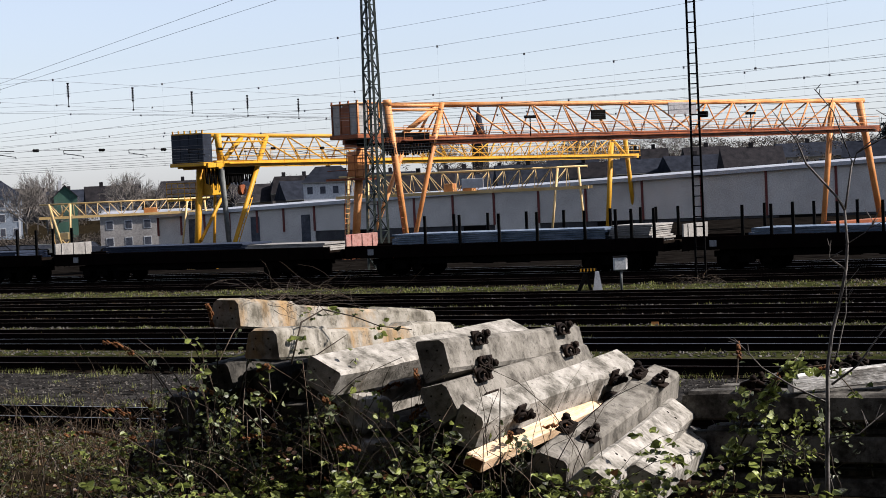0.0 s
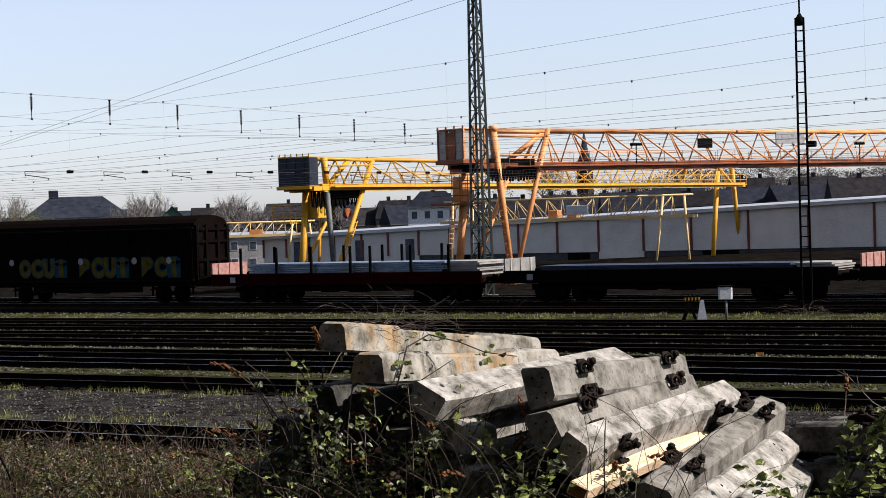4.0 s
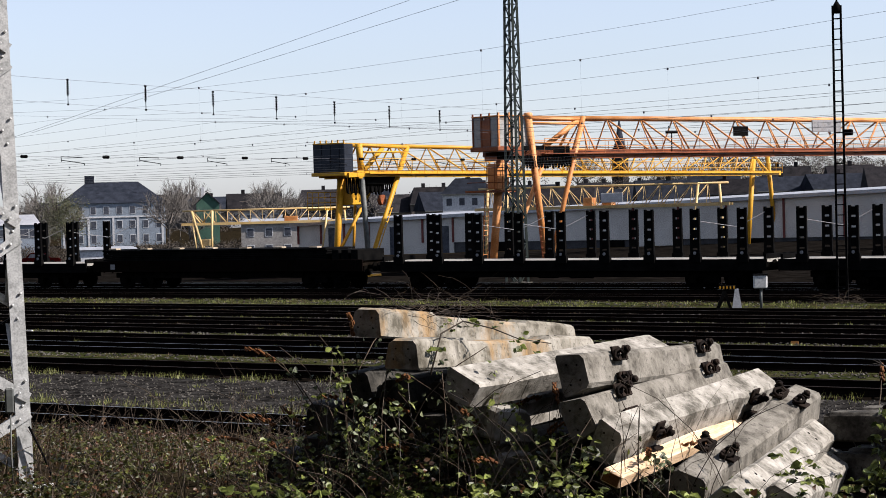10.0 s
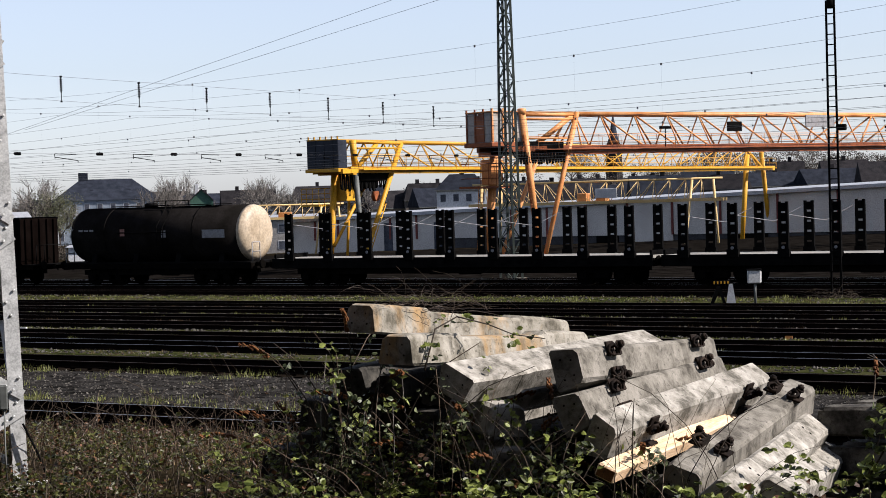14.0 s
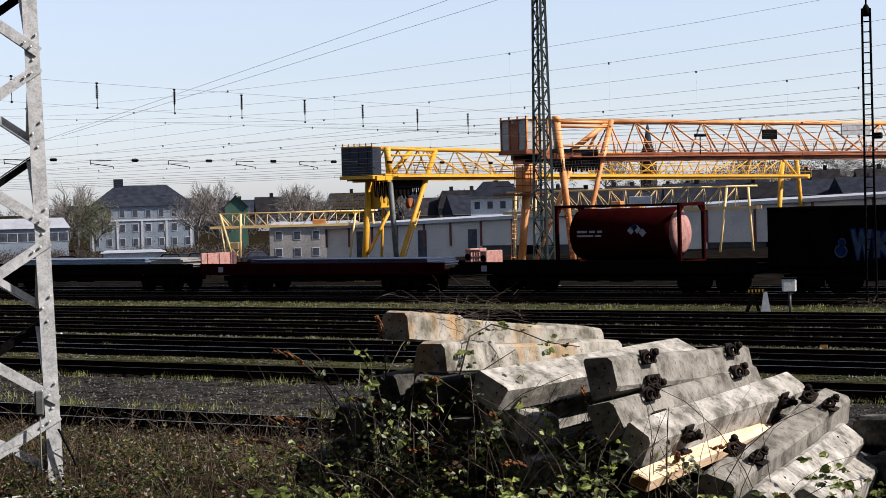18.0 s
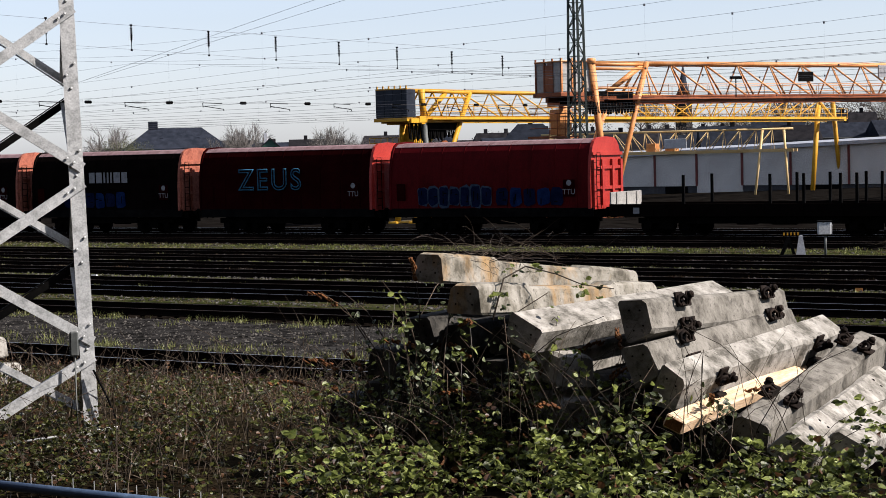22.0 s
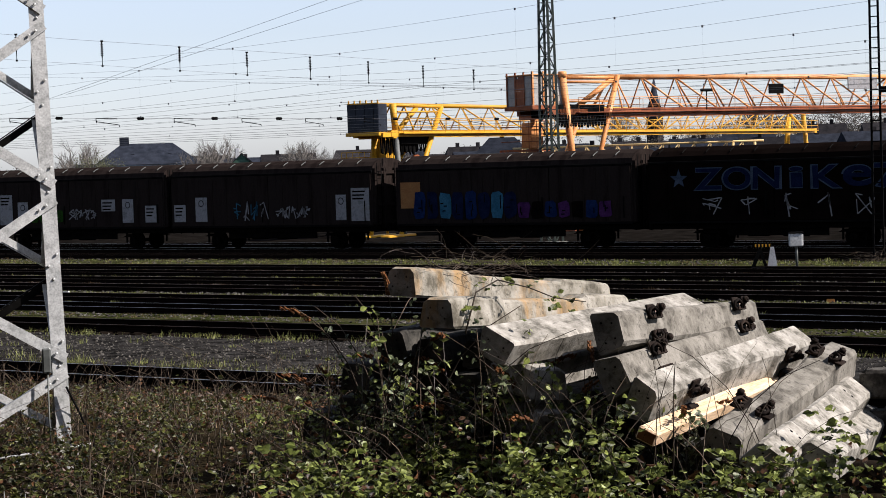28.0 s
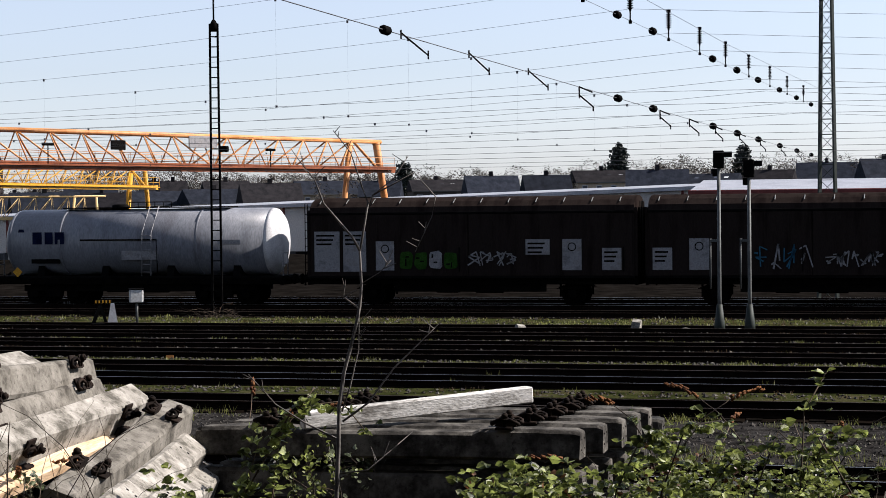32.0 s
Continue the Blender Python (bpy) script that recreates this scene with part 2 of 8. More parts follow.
M_WIRE = mat("wire", (0.072, 0.072, 0.0756), (0.1152, 0.1152, 0.1188), 0.5, 0.4, 3, fine=20, bump=0)
M_SLATE = mat("roof_slate", (0.009, 0.011, 0.0155), (0.018, 0.021, 0.029), 0.8, 0, 0.8, fine=6, bump=0.2, dist=0.02, rnd=0.3, spec=0.03)
M_BROWNROOF = mat("roof_dark", (0.010, 0.0098, 0.011), (0.021, 0.0195, 0.021), 0.85, 0, 0.8, fine=6, bump=0.2, dist=0.02, rnd=0.3, spec=0.03)
M_RENDER = mat("render_pale", (0.138, 0.166, 0.198), (0.178, 0.207, 0.242), 0.8, 0, 0.3, fine=5, bump=0.1)
M_RENDERW = mat("render_white", (0.3240, 0.3321, 0.3402), (0.4050, 0.4131, 0.4212), 0.8, 0, 0.3, fine=5, bump=0.1, rnd=0.1)
M_OFFICE = mat("render_beige", (0.165, 0.158, 0.15), (0.225, 0.215, 0.2), 0.85, 0, 0.3, fine=5, bump=0.1)
M_HOUSE = mat("render_house", (0.0605, 0.0529, 0.0454), (0.0983, 0.0869, 0.0756), 0.85, 0, 0.3, fine=5, bump=0.1, rnd=0.5)
M_GREENHOUSE = mat("render_green", (0.03, 0.07, 0.052), (0.044, 0.094, 0.068), 0.8, 0, 0.3, fine=5, bump=0.1)
M_WINDOW = mat("window_dark", (0.03, 0.035, 0.045), (0.06, 0.065, 0.08), 0.15, 0, 1, fine=5, bump=0)
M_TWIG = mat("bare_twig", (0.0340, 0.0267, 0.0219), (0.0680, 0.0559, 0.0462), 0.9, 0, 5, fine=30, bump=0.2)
# Paler twig copy for far trees, with distance haze put into the colour
M_HAZETWIG = mat("hazy_twig", (0.075, 0.067, 0.058), (0.13, 0.118, 0.105), 0.9, 0, 5, fine=30, bump=0.2)
M_FARTREE = mat("far_crown", (0.0324, 0.0281, 0.0227), (0.0648, 0.0540, 0.0432), 0.95, 0, 0.6, fine=4, bump=0.3, rnd=0.25)
M_FARGREEN = leafy("spring_leaf", (0.0540, 0.0594, 0.0270), (0.0972, 0.0972, 0.0486), 0.25)
M_BRAMBLE = leafy("bramble_leaf", (0.012, 0.019, 0.005), (0.215, 0.25, 0.062), 0.42)
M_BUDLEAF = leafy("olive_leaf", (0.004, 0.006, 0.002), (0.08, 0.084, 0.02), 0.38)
M_SAGELEAF = leafy("grey_green_leaf", (0.03, 0.04, 0.018), (0.13, 0.15, 0.08), 0.3)
M_RUSTCLIP = mat("rusty_clip", (0.005, 0.0038, 0.0032), (0.018, 0.0125, 0.0095), 0.8, 0.1, 14, fine=90, bump=0.4, dist=0.004, rnd=0.4, spec=0.05)
M_RUSTHEAD = mat("rusty_rail_head", (0.012, 0.008, 0.006), (0.03, 0.02, 0.014), 0.7, 0.2, 3, fine=40, bump=0.1, dist=0.003)
M_BRAMBLE_DRY = leafy("dry_leaf", (0.013, 0.006, 0.003), (0.09, 0.043, 0.018), 0.3)
M_STEM = mat("dry_stem", (0.018, 0.0125, 0.008), (0.07, 0.053, 0.036), 0.85, 0, 8, fine=60, bump=0.2, dist=0.003, rnd=0.6)
M_BARK = mat("grey_bark", (0.045, 0.042, 0.038), (0.14, 0.13, 0.118), 0.85, 0, 9, fine=70, bump=0.3, dist=0.003)
M_SEED = mat("seed_head", (0.0594, 0.0216, 0.0065), (0.1296, 0.0540, 0.0162), 0.9, 0, 12, fine=80, bump=0.6, dist=0.01)
M_GRASSBLADE = leafy("grass_blade", (0.0909, 0.1110, 0.0253), (0.2220, 0.2220, 0.0706), 0.35)
M_DRYGRASS = leafy("dry_grass", (0.035, 0.021, 0.009), (0.10, 0.066, 0.03), 0.3)

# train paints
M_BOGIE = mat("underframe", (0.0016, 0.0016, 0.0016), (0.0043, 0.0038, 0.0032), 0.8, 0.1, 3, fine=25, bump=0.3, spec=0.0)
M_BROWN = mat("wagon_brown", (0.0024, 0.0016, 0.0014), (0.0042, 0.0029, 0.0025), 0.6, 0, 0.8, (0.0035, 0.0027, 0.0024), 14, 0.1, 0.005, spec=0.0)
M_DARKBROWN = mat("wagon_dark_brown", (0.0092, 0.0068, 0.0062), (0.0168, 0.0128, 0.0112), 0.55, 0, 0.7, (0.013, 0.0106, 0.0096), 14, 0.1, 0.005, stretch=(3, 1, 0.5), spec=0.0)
# Hood sides darkened, ends brightened: shade and sun put into the colours
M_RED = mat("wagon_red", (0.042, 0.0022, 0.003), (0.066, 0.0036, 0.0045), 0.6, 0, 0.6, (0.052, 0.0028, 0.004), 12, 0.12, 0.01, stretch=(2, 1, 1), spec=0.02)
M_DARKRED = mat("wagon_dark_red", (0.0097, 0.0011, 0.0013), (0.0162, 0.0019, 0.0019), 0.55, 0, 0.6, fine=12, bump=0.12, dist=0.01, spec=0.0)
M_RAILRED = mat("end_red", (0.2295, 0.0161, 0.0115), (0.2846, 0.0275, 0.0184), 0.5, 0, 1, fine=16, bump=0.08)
M_PINK = mat("faded_red", (0.17, 0.08, 0.063), (0.25, 0.135, 0.112), 0.75, 0, 3.0, (0.17, 0.05, 0.04), 16, 0.1)
M_TANKW = mat("tank_grey", (0.1031, 0.1100, 0.1240), (0.1451, 0.1522, 0.1685), 0.35, 0, 0.5, (0.0937, 0.0937, 0.1031), 10, 0.05, 0.004, stretch=(2, 1, 0.6))
M_TANKEND = mat("tank_tan", (0.2268, 0.1782, 0.1188), (0.3132, 0.2538, 0.1782), 0.45, 0, 0.8, (0.3240, 0.2808, 0.2160), 10, 0.05)
M_TANKD = mat("tank_dark", (0.0054, 0.0049, 0.0043), (0.0108, 0.0097, 0.0092), 0.5, 0, 0.8, fine=10, bump=0.05, spec=0.0)
M_STEELLOAD = mat("steel_load", (0.07, 0.1, 0.14), (0.15, 0.185, 0.235), 0.4, 0.4, 1, fine=14, bump=0.1, rnd=0.2)
M_DARKPLATE = mat("dark_plate", (0.006, 0.010, 0.022), (0.018, 0.027, 0.048), 0.7, 0.0, 1, fine=14, bump=0.1, rnd=0.2)
M_PALELOAD = mat("pale_load", (0.1404, 0.1350, 0.1242), (0.2268, 0.2160, 0.1944), 0.7, 0.1, 1, fine=14, bump=0.1, rnd=0.2)
M_COIL = mat("coil_steel", (0.2673, 0.2732, 0.2852), (0.3682, 0.3742, 0.3861), 0.28, 0.9, 2, fine=30, bump=0.1, dist=0.004, stretch=(1, 12, 1))
M_WHITE = mat("white_paint", (0.3402, 0.3402, 0.3402), (0.4536, 0.4536, 0.4536), 0.6, 0, 2, fine=20, bump=0.03)
# Pale pinkish hood top: sunlight on the roof put into the colour
M_LITROOF = mat("lit_tarpaulin", (0.13, 0.075, 0.075), (0.20, 0.13, 0.13), 0.85, 0, 1.2, fine=14, bump=0.15, stretch=(2, 1, 1))
M_POST = mat("signal_post", (0.05, 0.055, 0.052), (0.09, 0.095, 0.09), 0.6, 0.1, 3, fine=25, bump=0.1, dist=0.004)
M_PALEPAINT = mat("pale_spray_paint", (0.18, 0.195, 0.225), (0.29, 0.31, 0.35), 0.6, 0, 2.5, (0.22, 0.24, 0.28), 20, 0.03)
M_BLUERAIL = mat("blue_grey_tube", (0.035, 0.06, 0.11), (0.07, 0.105, 0.17), 0.45, 0.1, 4, fine=40, bump=0.1, dist=0.003)
M_LABEL = mat("label_grey", (0.12, 0.12, 0.122), (0.20, 0.20, 0.205), 0.7, 0, 3, (0.14, 0.13, 0.12), 20, 0.03)
M_BLUE = mat("blue_paint", (0.0032, 0.0097, 0.0389), (0.0081, 0.0194, 0.0648), 0.55, 0, 2, fine=20, bump=0.03, spec=0.0)
M_CYAN = mat("cyan_paint", (0.0162, 0.0648, 0.1080), (0.0324, 0.1080, 0.1620), 0.6, 0, 2, fine=20, bump=0.03, spec=0.0)
M_OLIVE = mat("ochre_paint", (0.0378, 0.0297, 0.0043), (0.0702, 0.0567, 0.0108), 0.6, 0, 2, fine=20, bump=0.03, spec=0.0)
M_PURPLE = mat("purple_paint", (0.0297, 0.0089, 0.0416), (0.0535, 0.0178, 0.0713), 0.6, 0, 2, fine=20, bump=0.03, spec=0.0)
M_GREENP = mat("green_paint", (0.0108, 0.0324, 0.0054), (0.0216, 0.0594, 0.0108), 0.6, 0, 2, fine=20, bump=0.03, spec=0.0)
M_NAVY = mat("navy_paint", (0.0032, 0.0053, 0.0185), (0.0066, 0.0105, 0.0316), 0.55, 0, 2, fine=20, bump=0.03, spec=0.0)
M_SLATEPAINT = mat("slate_blue_paint", (0.022, 0.032, 0.05), (0.045, 0.06, 0.085), 0.6, 0, 2, fine=20, bump=0.03, spec=0.0)
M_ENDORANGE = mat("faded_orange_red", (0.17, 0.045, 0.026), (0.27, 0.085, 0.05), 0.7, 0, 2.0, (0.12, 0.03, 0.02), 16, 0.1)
M_DEEPCYAN = mat("deep_cyan_paint", (0.006, 0.022, 0.036), (0.012, 0.04, 0.062), 0.6, 0, 2, fine=20, bump=0.03, spec=0.0)
M_ORANGEP = mat("orange_patch", (0.1782, 0.0713, 0.0162), (0.2106, 0.0972, 0.0259), 0.6, 0, 2, fine=20, bump=0.03)


# ---- mesh tools ----
def part(name, bm, material, parent=None, label=""):
    me = bpy.data.meshes.new(name)
    bm.to_mesh(me)
    bm.free()
    me.materials.append(material)
    ob = new(name, me)
    if parent:
        ob.parent = parent
    if label:
        ob["label"] = label
    return ob


def thing(name, label, category, at=None, group="", kind=""):
    ob = new(name)
    ob.empty_display_size = 0.2
    if at is not None:
        ob.matrix_basis = at
    return tagged(ob, label, category, group, kind)


def add_box(bm, x0, x1, y0, y1, z0, z1, bev=0.0):
    v = [bm.verts.new(p) for p in ((x0, y0, z0), (x1, y0, z0), (x1, y1, z0), (x0, y1, z0), (x0, y0, z1), (x1, y0, z1), (x1, y1, z1), (x0, y1, z1))]
    f = [bm.faces.new([v[i] for i in q]) for q in ((3, 2, 1, 0), (4, 5, 6, 7), (0, 1, 5, 4), (1, 2, 6, 5), (2, 3, 7, 6), (3, 0, 4, 7))]
    if bev:
        es = list({e for q in f for e in q.edges})
        bmesh.ops.bevel(bm, geom=es, offset=bev, segments=1, affect="EDGES", profile=0.5)
    return bm


def box(x0, x1, y0, y1, z0, z1, bev=0.0):
    return add_box(bmesh.new(), x0, x1, y0, y1, z0, z1, bev)


def add_beam(bm, p, q, w, h=None, up=(0, 0, 1)):
    """A rectangular bar from p to q, w across and h deep."""
    h = h or w
    p, q = Vector(p), Vector(q)
    d = (q - p).normalized()
    s = d.cross(Vector(up))
    if s.length < 1e-4:
        s = d.cross(Vector((1, 0, 0)))
    s.normalize()
    t = s.cross(d)
    c = [a * s * w / 2 + b * t * h / 2 for a, b in ((-1, -1), (1, -1), (1, 1), (-1, 1))]
    v = [bm.verts.new(p + k) for k in c] + [bm.verts.new(q + k) for k in c]
    for f in ((3, 2, 1, 0), (4, 5, 6, 7), (0, 1, 5, 4), (1, 2, 6, 5), (2, 3, 7, 6), (3, 0, 4, 7)):
        bm.faces.new([v[i] for i in f])
    return bm


def beam(p, q, w, h=None, up=(0, 0, 1)):
    return add_beam(bmesh.new(), p, q, w, h, up)


def add_tube(bm, pts, r, n=6, r2=None, cap=True):
    """A round bar along points, tapering from r to r2."""
    pts = [Vector(p) for p in pts]
    r2 = r if r2 is None else r2
    rings = []
    for i, p in enumerate(pts):
        d = (pts[min(i + 1, len(pts) - 1)] - pts[max(i - 1, 0)]).normalized()
        s = d.cross(Vector((0, 0, 1)))
        if s.length < 1e-3:
            s = d.cross(Vector((1, 0, 0)))
        s.normalize()
        t = s.cross(d)
        k = r + (r2 - r) * i / max(1, len(pts) - 1)
        rings.append([bm.verts.new(p + k * (math.cos(a) * s + math.sin(a) * t)) for a in [2 * math.pi * j / n for j in range(n)]])
    for a, b in zip(rings, rings[1:]):
        for j in range(n):
            bm.faces.new((a[j], a[(j + 1) % n], b[(j + 1) % n], b[j])).smooth = n > 4
    if cap and n > 2:
        bm.faces.new(rings[0][::-1])
        bm.faces.new(rings[-1])
    return bm


def tube(pts, r, n=6, r2=None):
    return add_tube(bmesh.new(), pts, r, n, r2)


def prism(profile, x0, x1, axis="x"):
    """A profile of (across, height) points pulled from x0 to x1."""
    bm = bmesh.new()
    P = (lambda x, a, b: (x, a, b)) if axis == "x" else (lambda x, a, b: (a, x, b))
    A = [bm.verts.new(P(x0, *p)) for p in profile]
    B = [bm.verts.new(P(x1, *p)) for p in profile]
    n = len(profile)
    for i in range(n):
        bm.faces.new((A[i], A[(i + 1) % n], B[(i + 1) % n], B[i]))
    bm.faces.new(A[::-1])
    bm.faces.new(B)
    bmesh.ops.recalc_face_normals(bm, faces=bm.faces[:])
    return bm


def lathe(profile, n=24, axis="x"):
    """A turned body from (along, radius) points."""
    bm = bmesh.new()
    rings = []
    for a, r in profile:
        ring = []
        for j in range(n):
            c, s = math.cos(2 * math.pi * j / n), math.sin(2 * math.pi * j / n)
            p = (a, r * c, r * s) if axis == "x" else ((r * c, a, r * s) if axis == "y" else (r * c, r * s, a))
            ring.append(bm.verts.new(p))
        rings.append(ring)
    for a, b in zip(rings, rings[1:]):
        for j in range(n):
            bm.faces.new((a[j], a[(j + 1) % n], b[(j + 1) % n], b[j])).smooth = True
    bm.faces.new(rings[0][::-1])
    bm.faces.new(rings[-1])
    bmesh.ops.recalc_face_normals(bm, faces=bm.faces[:])
    return bm


# ---- ground and tracks ----
def ground_z(x, y):
    """Height of the land: a bank under the camera, the level yard, lower land behind it."""
    if y < 11.5:
        return 2.0
    if y < 26:
        return 2.0 - 2.22 * (y - 11.5) / 14.5
    if y < 82:
        return -0.22
    k = min(1.0, (y - 82) / 1.4)
    low = min(1.0, max(0.0, (-x - 70) / 120.0)) * min(1.0, max(0.0, (y - 120) / 80.0))
    far = max(0.0, min(1.0, (y - 240) / 300.0))
    return -0.22 - 0.75 * k - 3.0 * low + far * (7.5 + 1.5 * math.sin(x * 0.011) + 3.0 * min(1.0, max(0.0, (x + 330) / 200)))


def ground_sheet():
    xs = [-2600, -1400, -900, -650] + list(range(-480, 240, 8)) + [400, 800, 1500, 2600]
    ys = [-400, -60, -20, 4, 8, 11.5, 13, 14.5, 16, 18, 20, 22, 24, 26, 27, 31, 36, 42, 50, 60, 62, 68, 82, 82.7, 83.4, 98, 115, 140, 180, 230, 280, 330, 380, 430, 480, 540, 600, 650, 800, 1200, 2600, 4000]
    bm = bmesh.new()
    rows = []
    for y in ys:
        rows.append([bm.verts.new((x, y, ground_z(x, y) + (0.08 * noise.noise((x * 0.3, y * 0.3, 0)) if y < 26 else 0))) for x in xs])
    for a, b in zip(rows, rows[1:]):
        for i in range(len(xs) - 1):
            bm.faces.new((a[i], a[i + 1], b[i + 1], b[i]))
    bmesh.ops.recalc_face_normals(bm, faces=bm.faces[:])
    return bm


def strip(y0, y1, x0, x1, z, wobble=0.4, seed=0):
    """A flat strip with uneven long edges, just above the ground."""
    bm = bmesh.new()
    n = int((x1 - x0) / 1.2)
    A, B = [], []
    for i in range(n + 1):
        x = x0 + (x1 - x0) * i / n
        A.append(bm.verts.new((x, y0 + wobble * noise.noise((x * 0.35, seed, 0)), z)))
        B.append(bm.verts.new((x, y1 + wobble * noise.noise((x * 0.35, seed + 9, 0)), z)))
    for i in range(n):
        bm.faces.new((A[i], A[i + 1], B[i + 1], B[i]))
    return bm


def yard_sheet():
    """The dark yard under the cranes, laid just over the land."""
    bm = bmesh.new()
    xs, ys = list(range(-260, 141, 8)), [83.6, 98, 115, 127, 140, 160, 180, 189]
    rows = [[bm.verts.new((x, y, max(ground_z(x, y), ground_z(x - 4, y), ground_z(x, y + 8)) + 0.03)) for x in xs] for y in ys]
    for a, b in zip(rows, rows[1:]):
        for i in range(len(xs) - 1):
            bm.faces.new((a[i], a[i + 1], b[i + 1], b[i]))
    return bm


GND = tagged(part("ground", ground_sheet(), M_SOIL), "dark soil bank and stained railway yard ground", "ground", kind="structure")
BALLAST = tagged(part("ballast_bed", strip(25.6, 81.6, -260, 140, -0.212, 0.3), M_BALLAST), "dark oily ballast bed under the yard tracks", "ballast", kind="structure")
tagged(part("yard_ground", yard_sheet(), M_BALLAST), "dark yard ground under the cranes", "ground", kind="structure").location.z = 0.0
tagged(part("gravel_path", strip(31.0, 37.3, -200, 120, -0.204, 0.35, 3), M_GRAVEL), "grey gravel service path between two tracks", "path", kind="structure")
tagged(part("grass_strip", strip(63.5, 69.2, -200, 120, -0.196, 0.5, 5), M_GRASS_SOIL), "grassy strip between sidings with dry patches", "grass", kind="structure")
for gy, gw in ((41.6, 1.7), (49.5, 0.9), (53.0, 0.5), (56.9, 0.9), (60.6, 0.9), (72.9, 0.6)):
    tagged(part("weed_strip", strip(gy - gw / 2, gy + gw / 2, -200, 120, -0.15, 0.3, gy), M_GRASS_SOIL), "thin line of weeds between two tracks", "grass", kind="structure")



def scatter(name, label, x0, x1, y0, y1, n, size, seed, material, z):
    """Loose stones: squashed irregular octahedra lying on the ground."""
    r = np.random.default_rng(seed)
    c = np.stack([r.uniform(x0, x1, n), r.uniform(y0, y1, n), np.full(n, z)], 1)
    s = size * r.uniform(0.35, 1.3, (n, 1))
    base = np.array([(1, 0, 0), (0, 1, 0), (-1, 0, 0), (0, -1, 0), (0, 0, 0.7), (0, 0, -0.5)])
    V = (c[:, None, :] + (base[None] + r.uniform(-0.35, 0.35, (n, 6, 3))) * s[:, None, :]).reshape(-1, 3)
    f = np.array([(0, 1, 4), (1, 2, 4), (2, 3, 4), (3, 0, 4), (1, 0, 5), (2, 1, 5), (3, 2, 5), (0, 3, 5)])
    F = (np.arange(n)[:, None, None] * 6 + f[None]).reshape(-1, 3)
    me = bpy.data.meshes.new(name)
    me.from_pydata(V.tolist(), [], F.tolist())
    me.materials.append(material)
    tagged(new(name, me), label, "stones", kind="stuff")


scatter("gravel_stones", "loose grey stones on the gravel path", -62, 8, 31.0, 37.3, 14000, 0.035, 71, M_STONE, -0.2)
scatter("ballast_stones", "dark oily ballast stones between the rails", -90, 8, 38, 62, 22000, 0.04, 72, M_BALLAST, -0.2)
scatter("pale_stones", "scattered pale stones along the sidings", -90, 8, 63.0, 70, 3200, 0.055, 73, M_STONE, -0.18)
for k, y in enumerate((41.6, 49.5, 53.0, 56.9, 60.6)):
    scatter("pale_stones", "pale stones in the weeds between two tracks", -90, 8, y - 0.55, y + 0.55, 2600, 0.05, 80 + k, M_STONE, -0.14)
# unseen wall, added to keep sky light off the sides that face the camera
tagged(part("sky_block_wall", box(-80, 45, -4.0, -3.5, 1.5, 22.0), M_SKYBLOCK), "unseen dark wall added behind the viewpoint to block sky light", "wall", kind="structure")
TRACKS = [29.0, 38.5, 43.5, 46.9, 51.0, 54.6, 58.4, 62.1, 70.5, 75.5, 80.2]
POLISHED = (29.0, 43.5, 75.5, 80.2)
RAIL_PROFILE = [(-0.07, -0.172), (0.07, -0.172), (0.07, -0.155), (0.012, -0.135), (0.012, -0.045), (0.036, -0.035), (0.036, -0.004), (0.03, 0.0), (-0.03, 0.0), (-0.036, -0.004), (-0.036, -0.035), (-0.012, -0.045), (-0.012, -0.135), (-0.07, -0.155)]


def build_tracks():
    rail_me = tie_me = None
    heads = {}
    for i, y in enumerate(TRACKS):
        tr = thing("track", "rusty rails on dark sleepers in oily ballast", "track", pose(0, y, 0), "yard tracks", "structure")
        for s in (-0.755, 0.755):
            if rail_me is None:
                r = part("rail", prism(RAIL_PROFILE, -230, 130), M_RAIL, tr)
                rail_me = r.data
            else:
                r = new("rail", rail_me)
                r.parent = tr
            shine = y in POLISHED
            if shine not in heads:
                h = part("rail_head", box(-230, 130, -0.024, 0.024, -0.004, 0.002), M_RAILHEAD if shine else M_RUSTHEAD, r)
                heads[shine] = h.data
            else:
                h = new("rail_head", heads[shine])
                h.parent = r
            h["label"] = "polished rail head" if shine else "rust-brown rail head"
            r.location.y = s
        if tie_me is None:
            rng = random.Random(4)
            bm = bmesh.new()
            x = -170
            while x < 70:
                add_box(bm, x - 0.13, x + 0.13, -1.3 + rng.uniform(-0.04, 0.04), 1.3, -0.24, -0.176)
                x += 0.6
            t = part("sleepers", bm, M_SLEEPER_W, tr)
            tie_me = t.data
        else:
            t = new("sleepers", tie_me)
            t.parent = tr
        t["kind"] = "stuff"


build_tracks()


